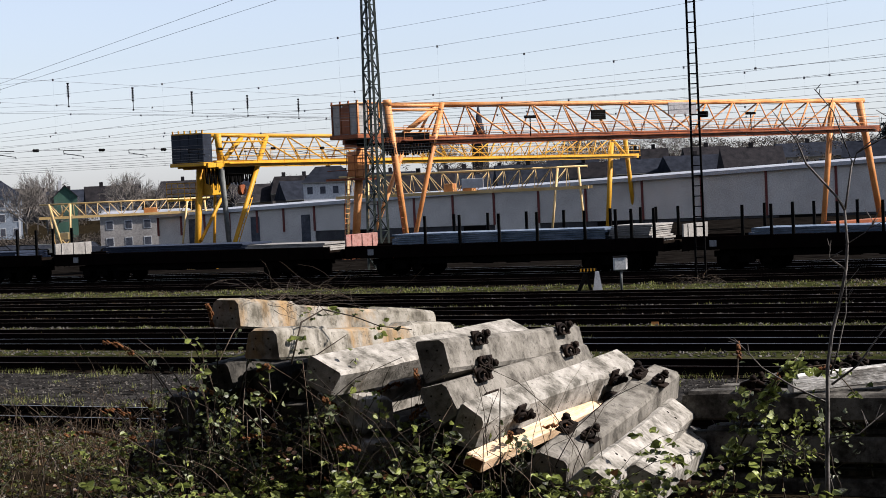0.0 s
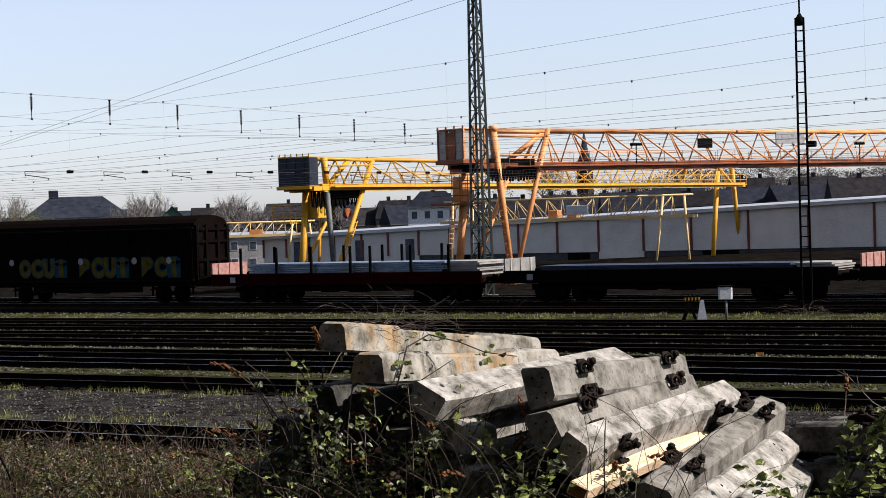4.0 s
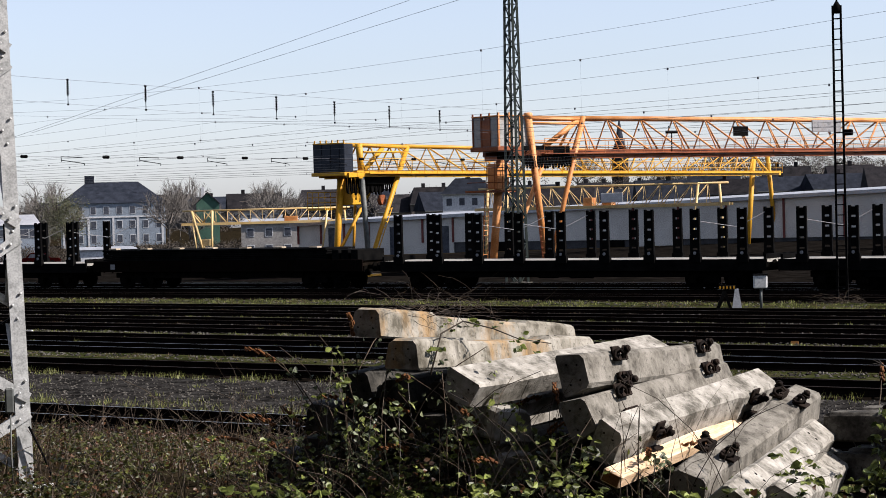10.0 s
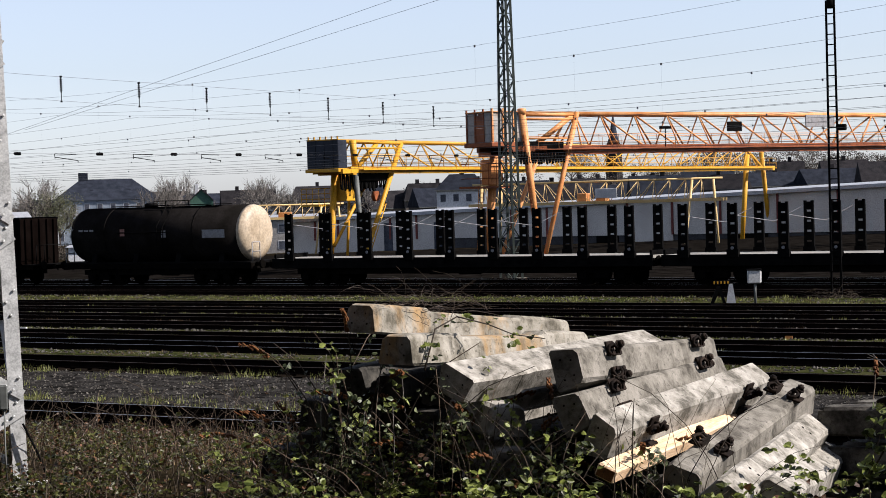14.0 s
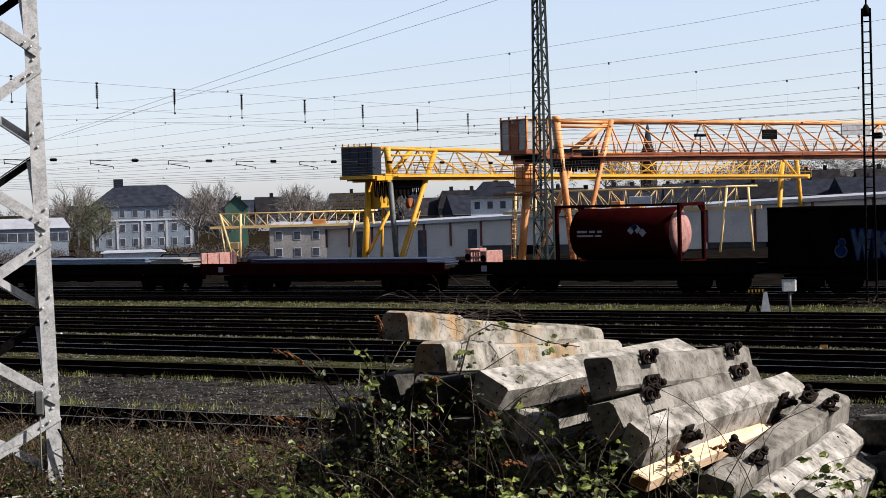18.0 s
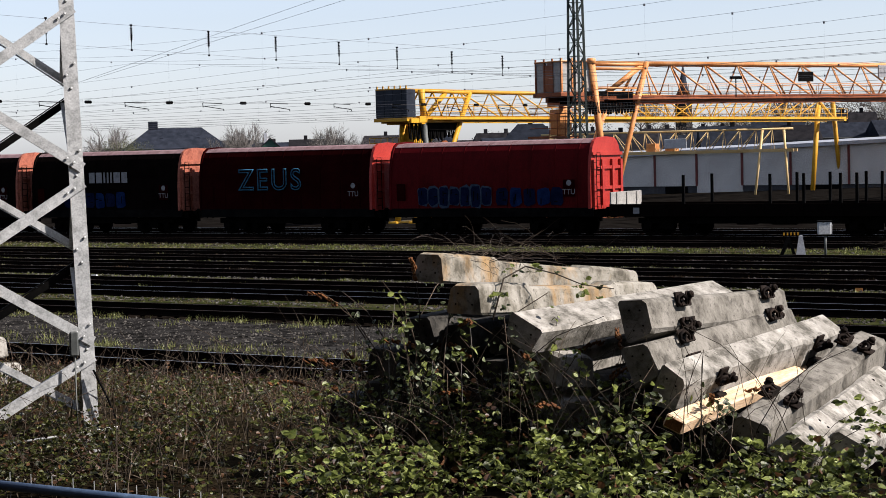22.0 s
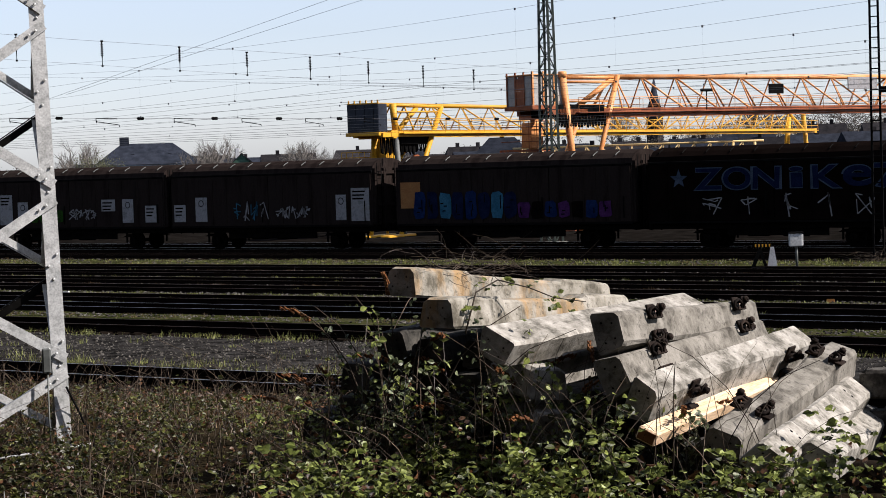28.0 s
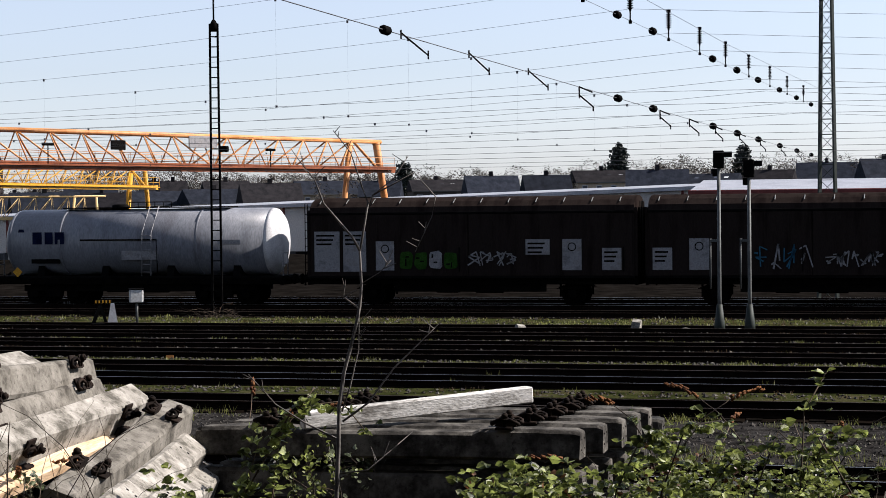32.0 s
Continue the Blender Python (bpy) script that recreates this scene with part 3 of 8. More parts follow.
# ---- overhead line ----
def lattice_mast(name, label, at, h, w0, w1, leg, brace, bays, material, yaw=0.0):
    """A square tapering lattice mast: four angle legs and crossed bracing on each side."""
    m = thing(name, label, "mast", at)
    a = [(-1, -1), (1, -1), (1, 1), (-1, 1)]
    for sx, sy in a:
        part("leg", beam((sx * w0 / 2, sy * w0 / 2, 0), (sx * w1 / 2, sy * w1 / 2, h), leg, leg), material, m)
    for k in range(4):
        p, q = a[k], a[(k + 1) % 4]
        for i in range(bays):
            z0, z1 = h * i / bays, h * (i + 1) / bays
            wa, wb = (w0 + (w1 - w0) * i / bays) / 2, (w0 + (w1 - w0) * (i + 1) / bays) / 2
            s, e = (p, q) if (i + k) % 2 else (q, p)
            part("brace", beam((s[0] * wa, s[1] * wa, z0), (e[0] * wb, e[1] * wb, z1), brace, brace * 0.4), material, m)
            part("cross_tie", beam((s[0] * wb, s[1] * wb, z1), (e[0] * wb, e[1] * wb, z1), brace * 0.8, brace * 0.4), material, m)
    part("footing", box(-w0 * 0.75, w0 * 0.75, -w0 * 0.75, w0 * 0.75, -1.3, 0.05, 0.04), M_CONCRETE, m)
    return m


lattice_mast("catenary_mast", "tall dark green lattice mast carrying the overhead line", pose(-48.6, 82.9, -0.15), 17.0, 0.78, 0.36, 0.105, 0.06, 26, M_MASTGREEN)
lattice_mast("catenary_mast", "tall dark green lattice mast behind the goods train", pose(-4.9, 87.9, -0.5), 17.5, 0.80, 0.36, 0.105, 0.06, 26, M_MASTGREEN)


def wire(name, pts, r, parent, n=4):
    return part(name, tube(pts, r, n), M_WIRE, parent)


def insulator(bm, p, length, r, along):
    """A row of porcelain discs round a rod."""
    p, d = Vector(p), Vector(along).normalized()
    n = 7
    add_tube(bm, [p - d * length * 0.6, p + d * length * 0.6], r * 0.35, 6)
    for i in range(n):
        c = p + d * length * ((i + 0.5) / n - 0.5)
        add_tube(bm, [c - d * length * 0.045, c + d * length * 0.03], r * 0.55, 8, r)


def headspan(x, y_far, hang, low, arms, zt, zm, zl, near, upper=True):
    """Cross wires over the tracks: hanging insulators above, strain insulators in the wires, registration arms below."""
    hs = thing("headspan", "cross wires with insulators and registration arms over the tracks", "overhead wires", pose(x, 0, 0))
    wire("span_wire", [(0, near, zt(near)), (0, (near + y_far) / 2, zt((near + y_far) / 2)), (0, y_far, zt(y_far) + 0.3)], 0.005, hs)
    wire("span_wire", [(0, near, zm(near)), (0, y_far, zm(y_far))], 0.004, hs)
    wire("span_wire", [(0, near, zl(near)), (0, y_far, zl(y_far))], 0.005, hs)
    for y in hang:
        bm = bmesh.new()
        z1, z0 = zt(y), zm(y)
        L = (z1 - z0) * 0.55
        insulator(bm, (0, y, z1 - L * 0.62), L, 0.062, (0, 0, 1))
        ins = part("insulator", bm, M_BLACK, hs, "hanging dark insulator")
        part("hanger", tube([(0, y, z1 - L), (0, y, z0 - 0.02)], 0.014, 5), M_BLACK, ins)
        part("clamp", box(-0.04, 0.04, y - 0.03, y + 0.03, z1 - 0.01, z1 + 0.05), M_BLACK, ins)
        part("clamp", box(-0.025, 0.025, y - 0.03, y + 0.03, z0 - 0.05, z0 + 0.01), M_BLACK, ins)
    for y in low:
        k = min(1.0, 0.3 + y / 75)
        for z in ([zl(y), zm(y)] if upper and y > 30 else [zl(y)]):
            bm = bmesh.new()
            insulator(bm, (0, y, z), 0.30 * k, (0.09 if upper else 0.062) * k, (0, 1, 0))
            part("insulator", bm, M_BLACK, hs, "dark strain insulator in a cross wire")
    for ya, yb in arms:
        k = min(1.0, 0.5 + ya / 90)
        z = zl(ya)
        arm = bmesh.new()
        if ya > 27:
            for p, q in (((ya, z), (yb - 0.1, z - 0.02)), ((ya, z), (ya + 0.02, z - 0.17)), ((ya, z - 0.12), (yb, z - 0.24)), ((yb, z - 0.24), (yb, z - 0.31))):
                add_tube(arm, [(0, *p), (0, *q)], 0.015 * k, 5)
        else:
            for p, q in (((ya, z + 0.02), (yb, z - 0.13)), ((yb, z - 0.08), (yb, z - 0.17)), ((ya, z + 0.05), (ya, z - 0.04))):
                add_tube(arm, [(0, *p), (0, *q)], 0.013 * k, 5)
        part("registration_arm", arm, M_BLACK, hs)


LEFT_YS = [31.0, 35.2, 39.4, 43.6, 47.8, 52.0, 56.2, 60.2, 64.3, 68.4, 72.6, 76.8]
RIGHT_ARMS = [(18.78, 19.84), (21.66, 22.68), (24.95, 26.26), (28.62, 29.82), (37.18, 38.69), (41.65, 43.33), (46.6, 48.2), (52.3, 54.0), (58.4, 60.2), (66.1, 68.0), (74.0, 76.0)]
RIGHT_YS = [b for a, b in RIGHT_ARMS]
headspan(-49, 82.9, LEFT_YS, [y + 1.9 for y in LEFT_YS], [(y - 0.45, y + 0.75) for y in LEFT_YS],
         lambda y: 9.15 - 0.0204 * (y - 30), lambda y: 8.3 - 0.0204 * (y - 30), lambda y: 5.95, 18, False)
headspan(-5.2, 87.9, [29.0, 33.6, 38.5, 43.6, 48.95, 55.0, 61.9, 68.9, 77.2], [18.21, 32.2, 36.3, 46.1, 51.7, 57.8, 65.6, 73.4, 81.7], RIGHT_ARMS,
         lambda y: 7.75 + 0.0175 * (y - 38.5), lambda y: 7.12 + 0.0165 * (y - 32), lambda y: 5.7 + 0.0026 * (y - 18), 10)


def overhead_line(y, yr):
    """One contact wire with its carrier wire and droppers, from one headspan to the other and on."""
    ln = thing("overhead_line", "thin dark contact wire hung from a sagging carrier wire", "overhead wires", None, "overhead lines over the yard")
    spans = [(-205, y - 2), (-127, y), (-49, y), (-5.2, yr), (75, yr + 1)]
    zc = 5.5
    cw, mw = [], []
    for (xa, ya), (xb, yb) in zip(spans, spans[1:]):
        for i in range(11):
            k = i / 10
            s = 4 * k * (1 - k)
            xx, yy = xa + (xb - xa) * k, ya + (yb - ya) * k
            if i or not cw:
                cw.append((xx, yy, zc - 0.05 * s))
                mw.append((xx, yy, 7.35 - (1.2 if xb - xa > 60 else 0.75) * s))
    thin = min(1.0, yr / 62)
    wire("contact_wire", cw, 0.0062 * thin, ln)
    wire("carrier_wire", mw, 0.0052 * thin, ln)
    bm = bmesh.new()
    for c, m in list(zip(cw, mw))[1::2]:
        add_tube(bm, [c, m], 0.0008, 3)
        add_box(bm, c[0] - 0.015, c[0] + 0.015, c[1] - 0.015, c[1] + 0.015, c[2] - 0.01, c[2] + 0.05 * thin)
        add_box(bm, m[0] - 0.03 * thin, m[0] + 0.03 * thin, m[1] - 0.015, m[1] + 0.015, m[2] - 0.07 * thin, m[2] + 0.01)
    part("dropper_set", bm, M_WIRE, ln)["kind"] = "stuff"


for ya, yb in zip(LEFT_YS[2:], [26.26, 29.82, 33.6] + RIGHT_YS[4:]):
    overhead_line(ya, yb)
cross = thing("anchor_wires", "two crossing anchor wires high over the yard", "overhead wires")
for p, q in (((-50.79, 49.48, 6.31), (-20.91, 40.0, 10.07)), ((-49.62, 50.75, 6.82), (-18.98, 41.07, 10.18))):
    wire("anchor_wire", [p, q], 0.005, cross)


# ---- signals and small yard furniture ----
def lamp_pole():
    p = thing("lighting_pole", "slim dark ladder pole with a lamp on top", "lamp post", pose(-26.6, 69.35, -0.1, 0, 0, 8))
    for s in (-0.185, 0.185):
        part("rail", beam((s, 0, 0), (s * 0.8, 0, 11.0), 0.085, 0.07), M_BLACK, p)
    for i in range(27):
        part("rung", beam((-0.17, 0, 0.5 + i * 0.385), (0.17, 0, 0.5 + i * 0.385), 0.055, 0.04), M_BLACK, p)
    part("cap", lathe([(10.7, 0.12), (10.85, 0.16), (11.0, 0.14), (11.15, 0.05)], 10, "z"), M_BLACK, p)
    part("spike", tube([(0, 0, 11.1), (0, 0, 12.2)], 0.035, 6), M_BLACK, p)
    lamp = part("lamp", box(-0.32, 0.1, -0.12, 0.12, 12.18, 12.32, 0.04), M_BLACK, p, "flat grey lamp head")
    part("glass", box(-0.28, 0.06, -0.09, 0.09, 12.165, 12.182), M_WHITE, lamp)
    bx = part("floodlight", box(0.2, 0.5, -0.14, 0.14, 6.15, 6.38, 0.03), M_BLACK, p, "small dark floodlight halfway up")
    part("bracket", beam((0.12, 0, 6.25), (0.25, 0, 6.25), 0.05), M_BLACK, bx)


def point_indicator():
    s = thing("point_lever", "point lever stand with a white triangular weight beside the track", "point lever", pose(-28.1, 63.1, -0.2, 0, 0, 28))
    part("base", box(-0.75, 0.2, -0.2, 0.2, 0, 0.18, 0.03), M_BLACK, s)
    bm = bmesh.new()
    add_beam(bm, (-0.7, 0, 0.1), (-0.42, 0, 0.78), 0.12)
    add_beam(bm, (-0.2, 0, 0.1), (-0.42, 0, 0.78), 0.1)
    part("frame", bm, M_BLACK, s)
    part("weight", prism([(-0.17, 0.16), (0.17, 0.16), (0.06, 0.86), (-0.06, 0.86)], -0.06, 0.06, "y"), M_WHITE, s, "white painted triangle")
    bar = part("beam", box(-0.62, -0.02, -0.05, 0.05, 0.86, 0.98, 0.02), M_BLACK, s)
    for i in range(5):
        part("stripe", box(-0.6 + i * 0.12, -0.55 + i * 0.12, -0.054, -0.05, 0.87, 0.97), M_YELLOW, bar)


def relay_box():
    s = thing("relay_box", "pale grey trackside box on a thin post", "signal box", pose(-27.7, 64.3, -0.2, 0, 0, 30))
    part("post", tube([(0, 0, 0), (0, 0, 0.85)], 0.045, 8), M_POST, s)
    b = part("housing", box(-0.26, 0.2, -0.15, 0.15, 0.82, 1.28, 0.03), M_GALV, s)
    part("door", box(0.2, 0.225, -0.13, 0.13, 0.85, 1.24, 0.01), M_WHITE, b)
    part("lid", box(-0.28, 0.24, -0.17, 0.17, 1.28, 1.33, 0.015), M_BLACK, s)


def signal(x, y, h, name_label):
    s = thing("light_signal", name_label, "railway signal", pose(x, y, -0.2), "pair of light signals")
    part("post", lathe([(0.5, 0.062), (1.2, 0.062), (h, 0.055)], 10, "z"), M_POST, s)
    part("foot", lathe([(0, 0.17), (0.25, 0.17), (0.9, 0.09)], 8, "z"), M_MASTGREEN, s)
    hd = part("head", box(-0.17, 0.17, -0.12, 0.12, h - 0.15, h + 0.42, 0.03), M_BLACK, s, "black signal head seen from behind")
    part("hood", prism([(-0.1, h + 0.2), (0.1, h + 0.2), (0.06, h + 0.38), (-0.06, h + 0.38)], 0.16, 0.42), M_BLACK, hd)
    part("plate", box(-0.2, 0.05, -0.03, 0.03, h - 0.4, h - 0.16, 0.01), M_BLACK, hd)
    part("conduit", tube([(-0.28, 0, 1.4), (-0.28, 0, 3.0)], 0.03, 6), M_POST, s)
    part("clamp", box(-0.3, 0, -0.03, 0.03, 2.9, 2.98), M_POST, s)


lamp_pole()
point_indicator()
relay_box()
signal(-6.9, 62.6, 5.4, "slender grey post with a black signal head")
signal(-5.95, 62.7, 5.1, "slender grey post with a black signal head")
for k, (x, y, sx, sz, lab) in enumerate(((-9.6, 62.5, 0.30, 0.42, 0), (-13.4, 62.4, 0.16, 0.24, 0), (-11.8, 62.6, 0.45, 0.12, 0), (-7.9, 61.8, 0.22, 0.2, 0), (-6.3, 62.0, 0.35, 0.16, 0))):
    st = thing("concrete_block", "weathered concrete lump beside the sidings", "debris", pose(x, y, -0.2, 0, 8, 40 * k), "debris by the sidings")
    part("stone", prism([(-sx, 0), (sx, 0), (sx * 0.75, sz * 0.7), (sx * 0.2, sz), (-sx * 0.6, sz * 0.8)], -0.14, 0.14), M_CONCRETE, st)
for x, y, c in ((-48.2, 48.9, M_WHITE), (-49.3, 54.0, M_ORANGEP), (-62.3, 58.1, M_ORANGEP), (-20.5, 49.8, M_ORANGEP)):
    t = thing("litter", "small scrap lying between the rails", "litter", pose(x, y, -0.19, 0, 0, 20))
    part("scrap", prism([(-0.09, 0), (0.09, 0), (0.07, 0.12), (-0.06, 0.14)], -0.1, 0.1), c, t)


# ---- goods train ----
TRAIN_Y = 75.5
TRAIN = []          # (thing, place along the train)
HW = 1.4            # half a wagon's width


def travel(t):
    """Metres that the train has rolled after t seconds."""
    return 12.9 * t + 0.0125 * t * t


def rolling(name, label, category, u, group=""):
    ob = thing(name, label, category, pose(u, TRAIN_Y, 0), group)
    TRAIN.append((ob, u))
    return ob


SHARED = {}


def shared(key, name, make, material, parent, at=None, label=""):
    """One more part on a mesh that is made once."""
    if key not in SHARED:
        ob = part(name, make(), material, parent, label)
        SHARED[key] = ob.data
    else:
        ob = new(name, SHARED[key])
        ob.parent = parent
        if label:
            ob["label"] = label
    if at is not None:
        ob.matrix_basis = at
    return ob


def wheelset():
    bm = bmesh.new()
    for s in (-0.75, 0.75):
        k = -1 if s < 0 else 1
        for y0, y1, r in ((s - 0.06 * k, s + 0.06 * k, 0.46), (s - 0.09 * k, s - 0.06 * k, 0.49)):
            n = 20
            A = [bm.verts.new((r * math.cos(2 * math.pi * i / n), y0, r * math.sin(2 * math.pi * i / n))) for i in range(n)]
            B = [bm.verts.new((r * math.cos(2 * math.pi * i / n), y1, r * math.sin(2 * math.pi * i / n))) for i in range(n)]
            for i in range(n):
                bm.faces.new((A[i], A[(i + 1) % n], B[(i + 1) % n], B[i]))
            bm.faces.new(A)
            bm.faces.new(B[::-1])
    add_tube(bm, [(0, -1.05, 0), (0, 1.05, 0)], 0.09, 8)
    bmesh.ops.recalc_face_normals(bm, faces=bm.faces[:])
    return bm


def bogie_frame():
    bm = bmesh.new()
    for s in (-1.0, 1.0):
        add_box(bm, -1.35, 1.35, s - 0.07, s + 0.07, 0.55, 0.8)
        add_box(bm, -0.35, 0.35, s - 0.09, s + 0.09, 0.32, 0.6)
        for x in (-0.9, 0.9):
            add_box(bm, x - 0.17, x + 0.17, s - 0.1, s + 0.1, 0.3, 0.62)
    add_box(bm, -0.3, 0.3, -1.0, 1.0, 0.6, 0.95)
    return bm


def axle_guard():
    bm = bmesh.new()
    for s in (-1.0, 1.0):
        add_box(bm, -0.16, 0.16, s - 0.1, s + 0.1, 0.32, 0.62)
        add_box(bm, -0.5, -0.42, s - 0.03, s + 0.03, 0.35, 1.0)
        add_box(bm, 0.42, 0.5, s - 0.03, s + 0.03, 0.35, 1.0)
        for i in range(4):
            add_box(bm, -0.62 + 0.08 * i, 0.62 - 0.08 * i, s - 0.06, s + 0.06, 0.66 + i * 0.035, 0.69 + i * 0.035)
    return bm


def buffer():
    bm = tube([(0, 0, 1.05), (0.36, 0, 1.05)], 0.1, 8)
    return add_tube(bm, [(0.34, 0, 1.05), (0.42, 0, 1.05)], 0.23, 10, 0.2)


def coupling():
    bm = box(0, 0.3, -0.1, 0.1, 0.88, 1.08)
    return add_tube(bm, [(0.28, 0, 0.98), (0.5, 0, 0.9), (0.55, 0, 0.75)], 0.035, 5)


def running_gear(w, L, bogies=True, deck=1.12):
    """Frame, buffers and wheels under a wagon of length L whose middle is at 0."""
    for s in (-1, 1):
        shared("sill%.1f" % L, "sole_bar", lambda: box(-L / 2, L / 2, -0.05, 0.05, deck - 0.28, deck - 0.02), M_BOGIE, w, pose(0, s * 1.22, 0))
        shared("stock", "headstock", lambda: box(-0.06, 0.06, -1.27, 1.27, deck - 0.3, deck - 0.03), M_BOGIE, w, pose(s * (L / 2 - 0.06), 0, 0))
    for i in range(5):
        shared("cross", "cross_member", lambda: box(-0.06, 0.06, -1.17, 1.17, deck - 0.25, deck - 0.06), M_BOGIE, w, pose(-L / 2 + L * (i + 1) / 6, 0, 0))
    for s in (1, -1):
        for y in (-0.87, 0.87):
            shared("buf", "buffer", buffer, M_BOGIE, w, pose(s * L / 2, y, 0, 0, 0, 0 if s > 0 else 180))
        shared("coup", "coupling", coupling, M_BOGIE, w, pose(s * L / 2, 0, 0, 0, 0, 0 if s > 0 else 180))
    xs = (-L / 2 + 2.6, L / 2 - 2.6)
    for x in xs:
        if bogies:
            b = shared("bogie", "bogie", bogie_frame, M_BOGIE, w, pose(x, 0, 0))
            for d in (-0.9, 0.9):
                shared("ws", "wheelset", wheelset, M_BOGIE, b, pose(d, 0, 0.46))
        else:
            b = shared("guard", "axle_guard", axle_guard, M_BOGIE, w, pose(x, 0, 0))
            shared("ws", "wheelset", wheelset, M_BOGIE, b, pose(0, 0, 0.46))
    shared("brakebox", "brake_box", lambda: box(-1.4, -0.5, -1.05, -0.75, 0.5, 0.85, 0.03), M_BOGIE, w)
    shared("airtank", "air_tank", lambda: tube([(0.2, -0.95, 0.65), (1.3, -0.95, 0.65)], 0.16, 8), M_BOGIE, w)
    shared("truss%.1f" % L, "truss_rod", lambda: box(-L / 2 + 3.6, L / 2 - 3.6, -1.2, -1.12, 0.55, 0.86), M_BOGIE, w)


def slab(x0, x1, z0, z1, material, parent, name="panel", y=None, label="", d=0.006):
    """A thin painted or fixed plate on the side that faces the camera."""
    y = -HW if y is None else y
    return part(name, box(x0, x1, y - d, y - 0.002, z0, z1), material, parent, label)


def letters(text, height, at, material, parent, name="lettering", thick=0.0, wide=1.0, shear=0.0, bold=0.0, line=0.0):
    """Words in the built-in font, as a mesh."""
    cu = bpy.data.curves.new("text", "FONT")
    cu.body, cu.size, cu.extrude, cu.shear, cu.offset = text, height, thick, shear, bold
    cu.align_x = "CENTER"
    if line:
        cu.fill_mode, cu.bevel_depth, cu.bevel_resolution, cu.space_character = "NONE", line, 0, 1.2
    ob = new("text", cu)
    dg = bpy.context.evaluated_depsgraph_get()
    me = bpy.data.meshes.new_from_object(ob.evaluated_get(dg))
    bpy.data.objects.remove(ob)
    me.materials.clear()
    me.materials.append(material)
    me.transform(Matrix.Diagonal((wide, 1, 1, 1)))
    o = new(name, me)
    o.parent = parent
    o.matrix_basis = pose(*at, 90, 0, 0)
    return o


def blob(rng, cx, cz, w, h, n=10):
    """An outline of a fat painted letter."""
    return [(cx + w / 2 * math.copysign(abs(math.cos(a)) ** 0.45, math.cos(a)) * rng.uniform(0.82, 1.1), cz + h / 2 * math.copysign(abs(math.sin(a)) ** 0.45, math.sin(a)) * rng.uniform(0.85, 1.08)) for a in [2 * math.pi * i / n + 0.2 for i in range(n)]]


def graffiti(parent, x0, x1, z0, z1, fills, seed, count, halo=None, y=-HW, name="graffiti"):
    """Fat painted shapes side by side, with darker cuts and a halo behind."""
    rng = random.Random(seed)
    hb = bmesh.new()
    step = (x1 - x0) / count
    if fills[0] in (M_LABEL, M_CYAN):
        for i in range(count):
            bm = bmesh.new()
            cx, h = x0 + step * (i + 0.5), (z1 - z0) * rng.uniform(0.6, 1.0)
            zc = (z0 + z1) / 2
            for k in range(rng.randint(2, 4)):
                pts = [Vector((cx + rng.uniform(-0.55, 0.55) * step, y - 0.02, zc + rng.uniform(-0.5, 0.5) * h)) for q in range(3)]
                if k == 0:
                    pts[0].z, pts[1].z = zc - h / 2, zc + h / 2
                for a, b in zip(pts, pts[1:]):
                    add_beam(bm, a, b, 0.006, 0.035 + 0.03 * rng.random())
            part(name, bm, fills[i % len(fills)], parent)
        hb.free()
        return
    for i in range(count):
        cx, h = x0 + step * (i + 0.5), (z1 - z0) * rng.uniform(0.8, 1.0)
        if halo:
            hb.faces.new([hb.verts.new((x, y - 0.004 - 0.0007 * i, z)) for x, z in blob(rng, cx, (z0 + z1) / 2, step * 1.07, h * 1.16)][::-1])
        bm = bmesh.new()
        bm.faces.new([bm.verts.new((x, y - 0.012 - 0.0007 * i, z)) for x, z in blob(rng, cx, (z0 + z1) / 2, step * 0.92, h)][::-1])
        p = part(name, bm, fills[i % len(fills)], parent)
        bm = bmesh.new()
        for q in range(rng.randint(1, 3)):
            zx, zz = cx + rng.uniform(-0.28, 0.28) * step, (z0 + z1) / 2 + rng.uniform(-0.32, 0.32) * h
            a, b = (0.03, h * rng.uniform(0.1, 0.25)) if rng.random() < 0.55 else (step * 0.14, 0.03)
            bm.faces.new([bm.verts.new((zx + u * a, y - 0.025 - 0.001 * q, zz + v * b)) for u, v in ((-1, -1), (-0.8, 0.9), (0.9, 1), (1, -0.8))])
        part("paint_line", bm, M_BLACK, p)
    if halo:
        part("paint_halo", hb, halo, parent)
    else:
        hb.free()


